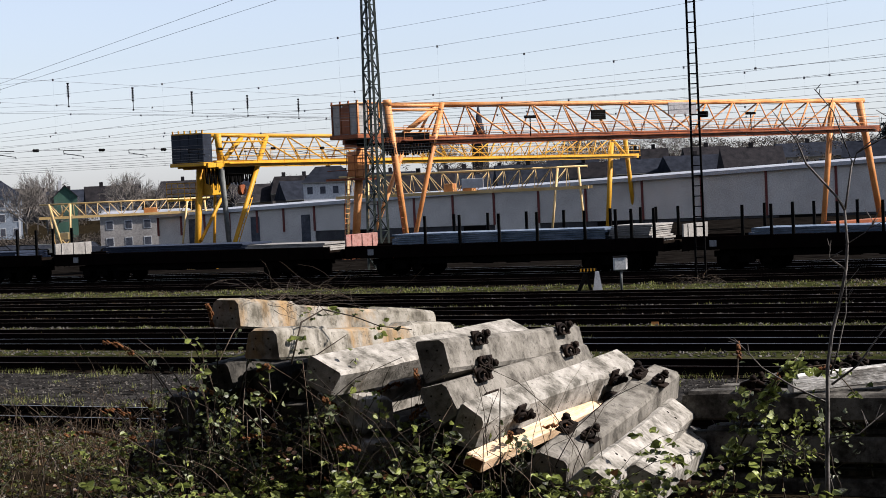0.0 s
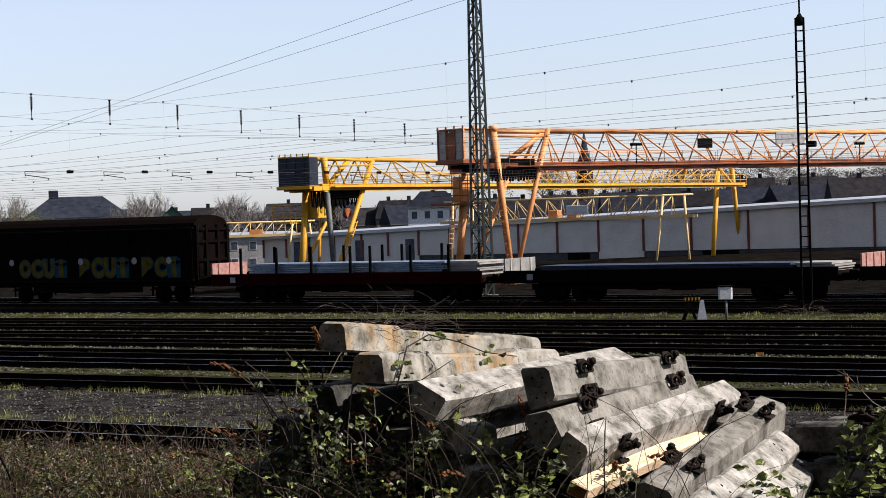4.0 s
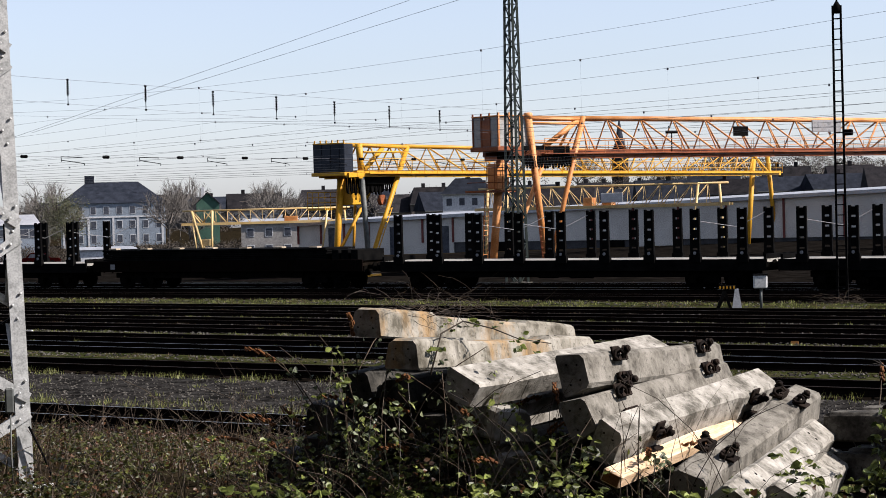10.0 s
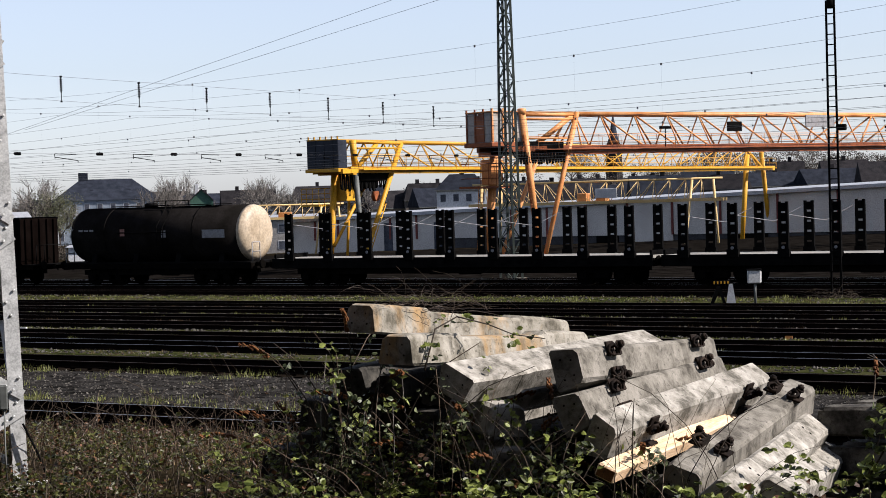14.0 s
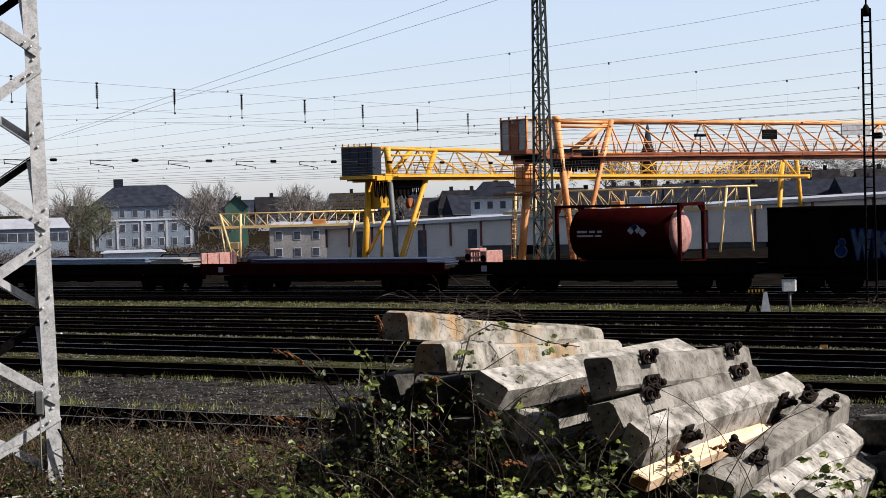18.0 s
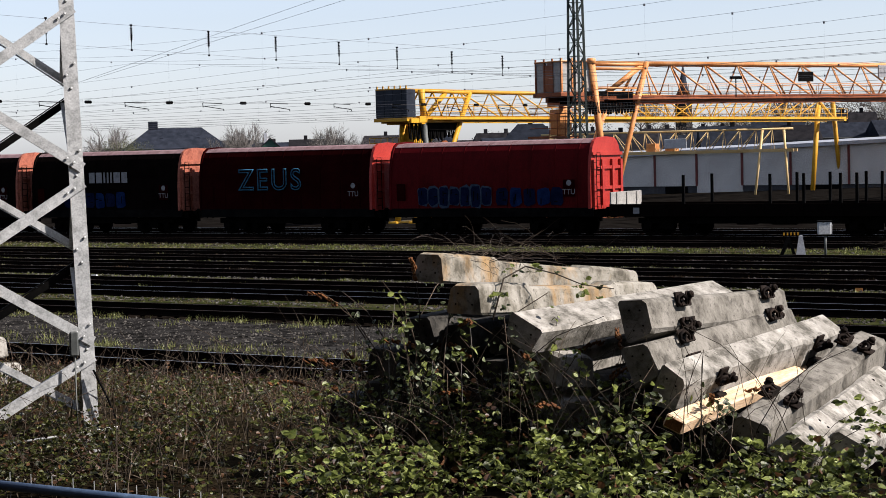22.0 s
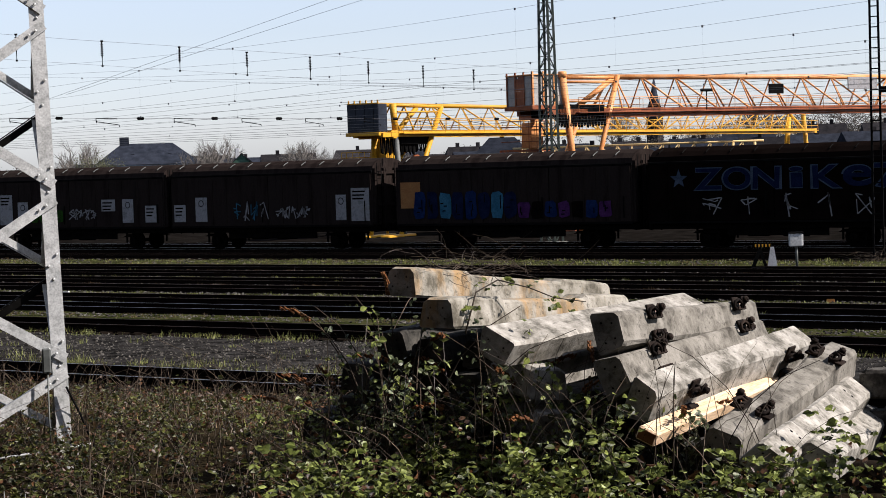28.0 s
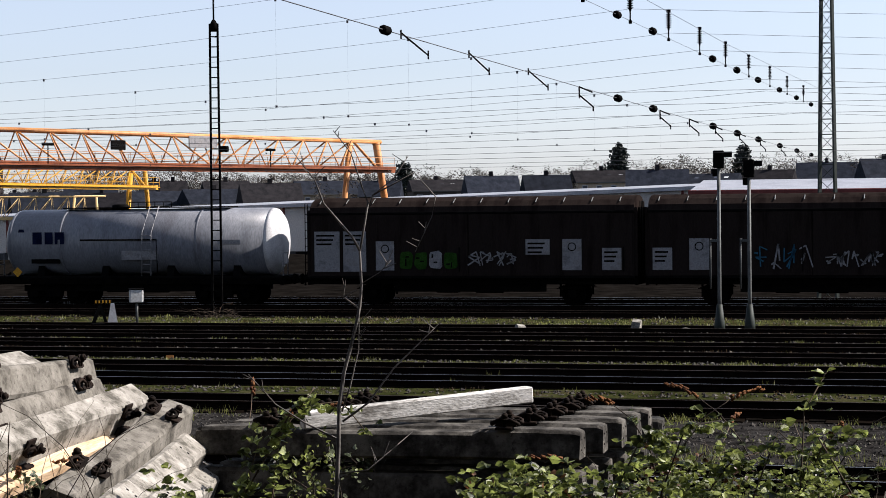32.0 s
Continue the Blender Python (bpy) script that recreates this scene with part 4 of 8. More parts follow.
def tag(text, x0, x1, z0, z1, fill, halo, parent, seed, y=-HW - 0.05, fat=0.06):
    """Painted letters side by side, each stretched to its own cell and set a little askew, with a halo behind."""
    r = random.Random(seed)
    step = (x1 - x0) / len(text)
    for i, ch in enumerate(text):
        if ch == " ":
            continue
        cx, h = x0 + step * (i + 0.5), (z1 - z0) * r.uniform(0.86, 1.0)
        for m, grow, dy in ((halo, fat * 2.1, 0.0), (fill, fat, 0.006)):
            if m is None:
                continue
            o = letters(ch, 1.0, (0, 0, 0), m, parent, "graffiti", 0.0, 1.0, r.uniform(-0.04, 0.04) if dy else 0.0, grow)
            co = [v.co for v in o.data.vertices]
            ax, bx = min(c.x for c in co), max(c.x for c in co)
            az, bz = min(c.y for c in co), max(c.y for c in co)
            kx, kz = step * (0.94 if dy else 1.06) / (bx - ax), (h if dy else h * 1.1) / (bz - az)
            if bx - ax < 0.3:
                kx *= 0.45
            o.data.transform(Matrix.Diagonal((kx, kz, 1, 1)) @ Matrix.Translation((-(ax + bx) / 2, -(az + bz) / 2, 0)))
            o.matrix_basis = pose(cx, y - dy - 0.0008 * i, (z0 + z1) / 2, 90, 0, 0)


# -- low wagons with plates --
def flat_wagon(u0, u1, label, board, stakes=(), load=(), paint=None, board_r=None):
    L = u1 - u0
    w = rolling("flat_wagon", label, "railway wagon", (u0 + u1) / 2, "low flat wagons")
    running_gear(w, L, True)
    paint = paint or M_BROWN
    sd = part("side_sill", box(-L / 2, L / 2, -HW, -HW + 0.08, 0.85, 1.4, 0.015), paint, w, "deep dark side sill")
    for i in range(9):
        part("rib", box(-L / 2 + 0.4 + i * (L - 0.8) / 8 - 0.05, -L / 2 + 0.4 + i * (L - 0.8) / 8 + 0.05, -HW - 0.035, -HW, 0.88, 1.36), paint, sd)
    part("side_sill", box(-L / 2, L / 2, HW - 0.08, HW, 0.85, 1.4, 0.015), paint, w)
    part("deck", box(-L / 2 + 0.02, L / 2 - 0.02, -HW + 0.09, HW - 0.09, 1.1, 1.22), M_SLEEPER_W, w, "dark plank deck")
    if board:
        e = part("end_board", box(-L / 2 + 0.02, -L / 2 + 0.10, -HW + 0.02, HW - 0.02, 1.22, 1.92, 0.01), board, w, "worn low end board")
        for y in (-0.9, 0, 0.9):
            part("rib", box(-L / 2 + 0.1, -L / 2 + 0.14, y - 0.05, y + 0.05, 1.25, 1.9), board, e)
    if board_r:
        e = part("end_board", box(L / 2 - 0.35, L / 2 - 0.08, -HW + 0.1, HW - 0.1, 1.22, 2.05, 0.01), board_r, w, "red end rack")
        for y in (-0.9, -0.3, 0.3, 0.9):
            part("rib", box(L / 2 - 0.5, L / 2 - 0.05, y - 0.09, y + 0.09, 1.3, 1.9, 0.01), board_r, e)
    for s in stakes:
        for y in (-HW + 0.05, HW - 0.05):
            part("stake", prism([(y - 0.05, 1.2), (y + 0.05, 1.2), (y + 0.04, 2.62), (y - 0.04, 2.62)], s - (u0 + u1) / 2 - 0.055, s - (u0 + u1) / 2 + 0.055), M_BLACK, w)
    part("data_plate", box(-L / 2 + 1.2, -L / 2 + 1.5, -HW - 0.045, -HW - 0.036, 0.98, 1.24), M_LABEL, w)
    for a, b, z, m, lab in load:
        ld = rolling("steel_load", lab, "steel load", (a + b) / 2)
        rng = random.Random(int(abs(a) * 10))
        n = max(1, int((z - 1.22) / 0.09))
        for i in range(n):
            o = rng.uniform(-0.12, 0.12)
            part("plate", box(a - (a + b) / 2 + o, b - (a + b) / 2 + o, -1.22 + rng.uniform(0, 0.1), 1.22, 1.225 + i * 0.092, 1.225 + i * 0.092 + 0.074), m, ld)
    return w


DL, PL = "stacked dark steel plates on a flat wagon", "stacked pale planks on a flat wagon"
flat_wagon(-29.2, -13.6, "dark low flat wagon with a pale end board", M_PALELOAD, (-26.6, -25.4, -24.5, -22.7, -20.9, -18.0), [(-26.4, -15.0, 1.72, M_STEELLOAD, "stacked blue-grey steel plates on a flat wagon")])
flat_wagon(-45.2, -30.0, "dark low flat wagon with stakes and a worn end board", M_PINK, (-41.1, -39.4, -37.5, -35.7, -33.5, -32.1, -31.4, -30.4), [(-42.8, -32.6, 1.88, M_STEELLOAD, "stacked blue-grey steel plates on a flat wagon"), (-32.4, -30.6, 1.95, M_PALELOAD, PL)])
flat_wagon(-61.7, -46.0, "dark low flat wagon stacked with long dark plates", M_PALELOAD, (), [(-58.8, -50.8, 1.72, M_DARKPLATE, DL), (-50.6, -46.4, 1.66, M_PALELOAD, PL)])
flat_wagon(-78.0, -62.5, "dark low flat wagon with stakes and a worn end board", M_PINK, (-76.0, -74.0, -73.6, -71.8, -68.0, -66.3, -64.0, -62.8), [(-76.2, -64.2, 1.63, M_DARKPLATE, DL)])
flat_wagon(-94.2, -78.9, "dark low flat wagon loaded with plates, worn board", M_PALELOAD, (), [(-92.6, -81.0, 1.6, M_DARKPLATE, DL), (-80.8, -79.2, 1.58, M_PALELOAD, PL)])
flat_wagon(-110.4, -95.3, "faded red low flat wagon with dark stakes", M_PINK, (-108.6, -106.5, -104.5, -102.3, -101.2, -99.0, -97.0), [(-108.2, -97.4, 1.85, M_STEELLOAD, "stacked blue-grey steel plates on a flat wagon"), (-97.2, -95.6, 1.85, M_PALELOAD, PL)], M_DARKRED, None)


# -- tall sliding-wall boxes --
def body_profile(half, z0, z1, z2, n=8):
    """Side walls to z1 and an arched roof to z2."""
    pts = [(-half, z0), (half, z0), (half, z1)]
    for i in range(1, n):
        a = math.pi * i / n
        pts.append((half * math.cos(a), z1 + (z2 - z1) * math.sin(a) ** 0.75))
    return pts + [(-half, z1)]


def end_frame(w, x, facing, material, z1=4.0, lit=None):
    """Uprights, cross bars and a ladder on a wagon's end."""
    bm = bmesh.new()
    for y in (-1.2, -0.45, 0.45, 1.2):
        add_box(bm, min(x, x + 0.12 * facing), max(x, x + 0.12 * facing), y - 0.09, y + 0.09, 1.15, z1 - 0.25)
    for z in (1.25, 2.1, 3.0, 3.6):
        add_box(bm, min(x, x + 0.1 * facing), max(x, x + 0.1 * facing), -1.32, 1.32, z - 0.07, z + 0.07)
    e = part("end_frame", bm, material, w)
    bm = bmesh.new()
    for y in (-1.25, -0.9):
        add_tube(bm, [(x + 0.22 * facing, y, 1.2), (x + 0.22 * facing, y, z1)], 0.02, 5)
    for i in range(8):
        add_tube(bm, [(x + 0.22 * facing, -1.25, 1.4 + i * 0.32), (x + 0.22 * facing, -0.9, 1.4 + i * 0.32)], 0.015, 5)
    part("ladder", bm, M_BLACK, e)


def box_wagon(u0, u1, label, paint, doors=2, z2=4.28, endmat=None, ribs=True):
    L = u1 - u0
    w = rolling("box_wagon", label, "railway wagon", (u0 + u1) / 2, "covered wagons")
    running_gear(w, L, False)
    part("body", prism(body_profile(HW - 0.03, 1.13, 3.55, z2), -L / 2 + 0.12, L / 2 - 0.12), paint, w)
    for i in range(doors):
        a, b = -L / 2 + 0.16 + i * (L - 0.32) / doors, -L / 2 + 0.16 + (i + 1) * (L - 0.32) / doors
        d = part("sliding_wall", box(a + 0.02, b - 0.02, -HW - 0.02, -HW + 0.03, 1.18, 3.6, 0.012), paint, w)
        n = 7
        for k in range(1, n):
            x = a + (b - a) * k / n
            part("rib", box(x - 0.03, x + 0.03, -HW - 0.045, -HW - 0.02, 1.25, 3.52), paint, d)
        part("handle", beam((b - 0.35, -HW - 0.06, 1.35), (b - 0.35, -HW - 0.06, 2.3), 0.04), M_BLACK, d)
    part("eave_rail", box(-L / 2 + 0.1, L / 2 - 0.1, -HW - 0.04, -HW + 0.05, 3.6, 3.7, 0.015), M_BLACK, w)
    part("door_track", box(-L / 2 + 0.1, L / 2 - 0.1, -HW - 0.08, -HW + 0.02, 1.08, 1.17, 0.01), M_BLACK, w)
    for i in range(int(L / 1.1) if ribs else 0):
        x = -L / 2 + 0.5 + i * 1.1
        pts = [(x, (HW + 0.0) * math.cos(a), 3.56 + (z2 - 3.54) * math.sin(a) ** 0.75) for a in [math.pi * k / 16 for k in (11, 12, 13)]]
        part("roof_strap", tube(pts, 0.022, 4), M_POST if paint is M_DARKBROWN else M_BLACK, w)
    for f, x in ((1, L / 2 - 0.12), (-1, -L / 2 + 0.12)):
        end_frame(w, x, f, endmat or paint, 4.05)
    return w


wB = box_wagon(-125.7, -111.3, "dark brown tall covered wagon with yellow and blue graffiti", M_BROWN, 2, ribs=False)
tag("OCUi BCUi BCi", -4.3, 6.3, 1.3, 2.3, M_OLIVE, M_DEEPCYAN, wB, 3)
for x in (-4.8, -0.1, 3.4, 5.6):
    part("painted_disc", lathe([(-0.004, 0.17), (0.0, 0.17)], 14, "y"), M_LABEL, wB).location = (x, -HW - 0.075, 2.12)
wA = box_wagon(-141.1, -127.0, "dark brown tall covered wagon with white graffiti letters", M_BROWN, 2, ribs=False)
slab(-4.7, -3.8, 1.25, 1.7, M_GREENP, wA, "graffiti", -HW - 0.046)
slab(-4.1, -3.5, 2.3, 2.95, M_PURPLE, wA, "graffiti", -HW - 0.046)
graffiti(wA, 4.9, 6.3, 1.5, 2.9, [M_NAVY, M_PURPLE], 6, 3, None, -HW - 0.05)
LETTERS = {
    "L": [((0.3, 1.75), (0.26, 0.33), 0.3), ((0.26, 0.33), (1.45, 0.3), 0.26)],
    "E": [((0.32, 1.6), (0.3, 0.35), 0.3), ((0.3, 0.3), (1.0, 0.32), 0.24), ((0.3, 0.95), (0.85, 1.0), 0.2), ((0.32, 1.62), (1.05, 1.66), 0.23)],
    "N": [((0.28, 1.7), (0.42, 0.35), 0.27), ((0.3, 1.6), (1.4, 0.4), 0.25), ((1.4, 0.35), (1.55, 1.8), 0.29)],
    "M": [((0.3, 0.32), (0.36, 1.65), 0.29), ((0.4, 1.6), (0.95, 0.75), 0.27), ((0.95, 0.75), (1.5, 1.65), 0.27), ((1.55, 1.65), (1.6, 0.32), 0.29)],
    "I": [((0.3, 0.3), (0.34, 1.2), 0.3), ((0.36, 1.72), (0.38, 1.76), 0.27)]}


def bubble_letter(ch, x, z, fill, halo, parent, y):
    """A fat painted letter of round-ended strokes, with a dark outline behind it."""
    for material, grow, dy in ((halo, 0.07, 0.0), (fill, 0.0, 0.006)):
        bm = bmesh.new()
        for k, (p, q, r) in enumerate(LETTERS[ch]):
            a0 = math.atan2(q[1] - p[1], q[0] - p[0])
            ring = [(c[0] + (r + grow) * math.cos(a0 + t), c[1] + (r + grow) * math.sin(a0 + t)) for c, h in ((q, -0.5), (p, 0.5)) for t in [math.pi * (h + i / 8) for i in range(9)]]
            bm.faces.new([bm.verts.new((x + u, y - dy - 0.0012 * k, z + v)) for u, v in ring])
        part("graffiti", bm, material, parent)


for ch, x in (("L", -3.57), ("E", -2.05), ("N", -0.42), ("M", 1.6), ("I", 4.05)):
    bubble_letter(ch, x, 1.2, M_PALEPAINT, M_NAVY, wA, -HW - 0.06)
slab(-0.9, -0.15, 1.3, 2.0, M_PALEPAINT, wA, "graffiti", -HW - 0.05)
for z in (1.75, 1.5):
    slab(-0.8, -0.25, z, z + 0.1, M_NAVY, wA, "paint_line", -HW - 0.06)


# -- stake wagons --
def stake_wagon(u0, u1, seed):
    L = u1 - u0
    w = rolling("stake_wagon", "empty black stake wagon with tall paired posts", "railway wagon", (u0 + u1) / 2, "stake wagons")
    running_gear(w, L, True, 1.2)
    part("side_sill", box(-L / 2, L / 2, -HW, -HW + 0.1, 0.82, 1.3, 0.015), M_BLACK, w)
    part("side_sill", box(-L / 2, L / 2, HW - 0.1, HW, 0.82, 1.3, 0.015), M_BLACK, w)
    part("deck", box(-L / 2 + 0.02, L / 2 - 0.02, -HW + 0.11, HW - 0.11, 1.16, 1.3), M_PALELOAD, w, "worn pale plank deck")
    n = 9
    rng = random.Random(seed)

    def post():
        bm = bmesh.new()
        for dx in (-0.17, 0.17):
            add_beam(bm, (dx, 0, 1.2), (dx * 0.92, 0, 3.42), 0.13, 0.1)
        for i in range(5):
            add_box(bm, -0.16, 0.16, -0.03, 0.03, 1.35 + i * 0.42, 1.35 + i * 0.42 + 0.34)
        add_box(bm, -0.26, 0.26, -0.09, 0.09, 1.18, 1.5)
        return bm

    def strap():
        return tube([(0.1, -HW + 0.1, 2.9), (1.2, 0.2, 2.6), (2.0, HW - 0.1, 3.2)], 0.014, 4)
    for i in range(n):
        x = -L / 2 + 1.05 + i * (L - 2.1) / (n - 1)
        for y in (-HW + 0.02, HW - 0.02):
            p = shared("stakepost", "stake", post, M_BLACK, w, pose(x, y, 0))
            if y < 0:
                shared("stakebolt", "bolt", lambda: lathe([(-0.03, 0.07), (0.0, 0.07)], 10, "y"), M_LABEL, p, pose(0, -0.08, 1.56), "pale round bolt head")
        if rng.random() < 0.6:
            shared("strap", "strap", strap, M_LABEL, w, pose(x, 0, 0), "slack pale lashing strap")
    for x in (-L / 2 + 0.12, L / 2 - 0.12):
        part("end_board", box(x - 0.05, x + 0.05, -HW + 0.1, HW - 0.1, 1.3, 1.5), M_BLACK, w)
    return w


stake_wagon(-161.4, -141.8, 1)
stake_wagon(-181.0, -161.9, 2)
w4 = flat_wagon(-198.7, -182.0, "black low flat wagon carrying dark ribbed beams", None, (), [(-198.2, -184.2, 1.95, M_BLACK, "dark ribbed steel beams packed on a wagon")])
for i in range(3):
    part("spare_stake", box(6.4 + i * 0.55, 6.8 + i * 0.55, -1.1, 1.1, 1.3, 1.85, 0.02), M_BLACK, w4)
for i in range(7):
    part("clamp", box(-7.4 + i * 2.1, -6.9 + i * 2.1, -1.26, -0.9, 1.96, 2.04, 0.01), M_TANKEND, w4)
stake_wagon(-219.2, -199.2, 3)
stake_wagon(-239.7, -219.6, 4)


# -- tank wagons --
def tank_wagon(u0, u1, label, paint, lit_end, r=1.38, zc=2.55):
    L = u1 - u0
    w = rolling("tank_wagon", label, "railway wagon", (u0 + u1) / 2, "tank wagons")
    running_gear(w, L + 0.7, True)
    part("frame", box(-L / 2 - 0.3, L / 2 + 0.3, -1.25, 1.25, 1.0, 1.18, 0.02), M_BLACK, w)
    bm = lathe([(-L / 2 + 0.45, r), (L / 2 - 0.45, r)], 40)
    t = part("tank", bm, paint, w)
    t.location.z = zc
    for s in (-1, 1):
        pr = [(s * (L / 2 - 0.45), r), (s * (L / 2 - 0.3), r * 0.97), (s * (L / 2 - 0.12), r * 0.8), (s * (L / 2 - 0.03), r * 0.5), (s * L / 2, r * 0.12)]
        # right end coloured brighter than the tank, as if sunlit
        e = part("tank_end", lathe(pr, 40), lit_end if s > 0 else paint, w, "domed tank end")
        e.location.z = zc
        hd = bmesh.new()
        x = s * (L / 2 + 0.3)
        for p, q in (((-1.1, 1.18), (-1.1, 2.1)), ((-0.5, 1.18), (-0.5, 2.1)), ((-1.1, 2.1), (-0.5, 2.1)), ((-1.1, 1.65), (-0.5, 1.65))):
            add_tube(hd, [(x, *p), (x, *q)], 0.025, 5)
        part("handrail", hd, M_LABEL, w)
    for x in (-L * 0.28, L * 0.22):
        b = part("tank_band", lathe([(x - 0.05, r + 0.02), (x + 0.05, r + 0.02)], 40), paint, w)
        b.location.z = zc
    for x in (-L * 0.36, -L * 0.12, L * 0.12, L * 0.36):
        part("saddle", prism([(-1.15, 1.16), (1.15, 1.16), (0.95, 1.75), (-0.95, 1.75)], x - 0.15, x + 0.15), M_BLACK, w)
    wk = part("walkway", box(-L * 0.3, L * 0.32, -0.45, 0.45, zc + r + 0.03, zc + r + 0.08), M_BLACK, w)
    rl = bmesh.new()
    for y in (-0.45, 0.45):
        add_tube(rl, [(-0.6, y, zc + r + 0.28), (0.9, y, zc + r + 0.28)], 0.02, 5)
        for x in (-0.6, 0.15, 0.9):
            add_tube(rl, [(x, y, zc + r + 0.05), (x, y, zc + r + 0.28)], 0.02, 5)
    part("rail", rl, M_BLACK, wk)
    dm = part("dome", lathe([(zc + r - 0.1, 0.35), (zc + r + 0.15, 0.35), (zc + r + 0.2, 0.25)], 14, "z"), M_BLACK, w)
    dm.location.x = -L * 0.1
    ld = bmesh.new()
    for x in (0.35, 0.75):
        add_tube(ld, [(x, -r - 0.12, 1.2), (x, -r - 0.06, zc + 0.4), (x, -0.55, zc + r + 0.1)], 0.02, 5)
    for i in range(6):
        z = 1.35 + i * 0.3
        add_tube(ld, [(0.35, -r - 0.09, z), (0.75, -r - 0.09, z)], 0.016, 5)
    part("ladder", ld, M_BLACK if paint is M_TANKD else M_LABEL, w)
    pp = part("pipe", tube([(-L * 0.2, -r - 0.02, zc + 0.12), (L * 0.08, -r - 0.02, zc + 0.12), (L * 0.08, -1.3, 1.3)], 0.035, 6), M_BLACK, w)
    return w


def logo_mark(parent, x, y, z, k, m):
    """A plain three-armed mark."""
    for a in (90, 210, 330):
        o = part("mark", prism([(-0.16 * k, 0.1 * k), (0.16 * k, 0.1 * k), (0.1 * k, 0.34 * k), (-0.1 * k, 0.34 * k)], -0.003, 0.003, "y"), m, parent)
        o.matrix_basis = pose(x, y, z, 0, a - 90, 0)


def bars(parent, x, y, z, widths, h, m, name="lettering_bar"):
    for w_, dx in widths:
        part(name, box(x + dx, x + dx + w_, y - 0.004, y, z, z + h), m, parent)


w_t1 = tank_wagon(-252.9, -241.4, "dark tank wagon, right domed end coloured a sunlit tan", M_TANKD, M_TANKEND)
logo_mark(w_t1, -5.3, -1.33, 2.62, 0.8, M_LABEL)
bars(w_t1, -4.9, -1.36, 2.45, ((0.28, 0), (0.28, 0.36), (0.28, 0.72)), 0.4, M_LABEL)
slab(3.2, 4.6, 2.35, 2.75, M_LABEL, w_t1, "label", -1.385)
slab(-2.1, -1.8, 2.5, 2.85, M_PINK, w_t1, "label", -1.385)
slab(0.6, 0.9, 2.4, 2.75, M_LABEL, w_t1, "label", -1.385)

# -- open goods wagon --
Lg = 13.0
wg = rolling("open_wagon", "dark rusty high-sided open wagon with blue graffiti", "railway wagon", -262.6)
running_gear(wg, 14.4, True)
for y in (-HW, HW - 0.06):
    sd = part("side_wall", box(-Lg / 2, Lg / 2, y, y + 0.06, 1.15, 3.45, 0.01), M_BROWN, wg)
    for i in range(10):
        x = -Lg / 2 + 0.3 + i * (Lg - 0.6) / 9
        part("post", box(x - 0.06, x + 0.06, y - 0.06 if y < 0 else y + 0.06, y if y < 0 else y + 0.12, 1.1, 3.45, 0.01), M_BROWN, sd)
    part("top_rail", box(-Lg / 2, Lg / 2, y - 0.05, y + 0.11, 3.45, 3.56, 0.015), M_BLACK, wg)
for x in (-Lg / 2, Lg / 2 - 0.06):
    e = part("end_wall", box(x, x + 0.06, -HW + 0.06, HW - 0.06, 1.15, 3.5, 0.01), M_BROWN, wg)
    for y in (-1.05, -0.55, 0, 0.55, 1.05):
        part("post", box(x + 0.06, x + 0.16, y - 0.06, y + 0.06, 1.15, 3.45, 0.01), M_BROWN, e)
part("floor", box(-Lg / 2, Lg / 2, -HW + 0.06, HW - 0.06, 1.1, 1.18), M_BROWN, wg)
tag("WKTANK", -2.9, 2.8, 1.4, 2.6, M_SLATEPAINT, M_BLUE, wg, 22, -HW - 0.07)
for x, z, k in ((-3.3, 1.75, 0.28), (-3.25, 2.1, 0.17), (3.2, 1.9, 0.26), (3.5, 1.55, 0.28), (3.55, 2.05, 0.14)):
    part("graffiti", lathe([(-0.004, k), (0.0, k)], 16, "y"), M_SLATEPAINT, wg).location = (x, -HW - 0.07, z)
    part("graffiti", lathe([(-0.004, k * 0.75), (0.0, k * 0.75)], 16, "y"), M_BLUE, wg).location = (x, -HW - 0.08, z)
pl = bmesh.new()
for y in (-1.2, -0.6):
    add_tube(pl, [(Lg / 2 + 0.9, y, 1.1), (Lg / 2 + 0.9, y, 2.1)], 0.025, 5)
add_tube(pl, [(Lg / 2 + 0.9, -1.2, 2.1), (Lg / 2 + 0.9, 1.2, 2.1)], 0.025, 5)
add_box(pl, Lg / 2, Lg / 2 + 1.0, -1.3, 1.3, 1.04, 1.1)
part("brake_platform", pl, M_BLACK, wg)

# -- tank container on a flat wagon --
wc = flat_wagon(-284.2, -269.6, "low dark container wagon with a pink end rack", None, (), ())
part("end_rack", box(-7.1, -6.8, -1.2, 0.2, 1.22, 2.0, 0.03), M_PINK, wc, "faded red folding rack")
part("end_rack", box(-6.3, -5.95, -1.2, 0.2, 1.22, 1.9, 0.03), M_PINK, wc, "faded red folding rack")
for z in (1.3, 1.6, 1.9):
    part("rack_rail", box(-6.8, -6.3, -1.2, -1.1, z - 0.05, z + 0.05, 0.01), M_PINK, wc)
for x in (-6.68, -6.55, -6.42):
    part("rack_post", box(x - 0.04, x + 0.04, -1.18, -1.12, 1.22, 1.95, 0.01), M_PINK, wc)
for x, z in ((-6.95, 1.62), (-6.12, 1.55)):
    part("rack_eye", lathe([(-0.01, 0.16), (0.0, 0.16)], 12, "y"), M_BLACK, wc).location = (x, -1.2, z)
tc = rolling("tank_container", "dark red tank container in a steel frame", "tank container", -276.2)
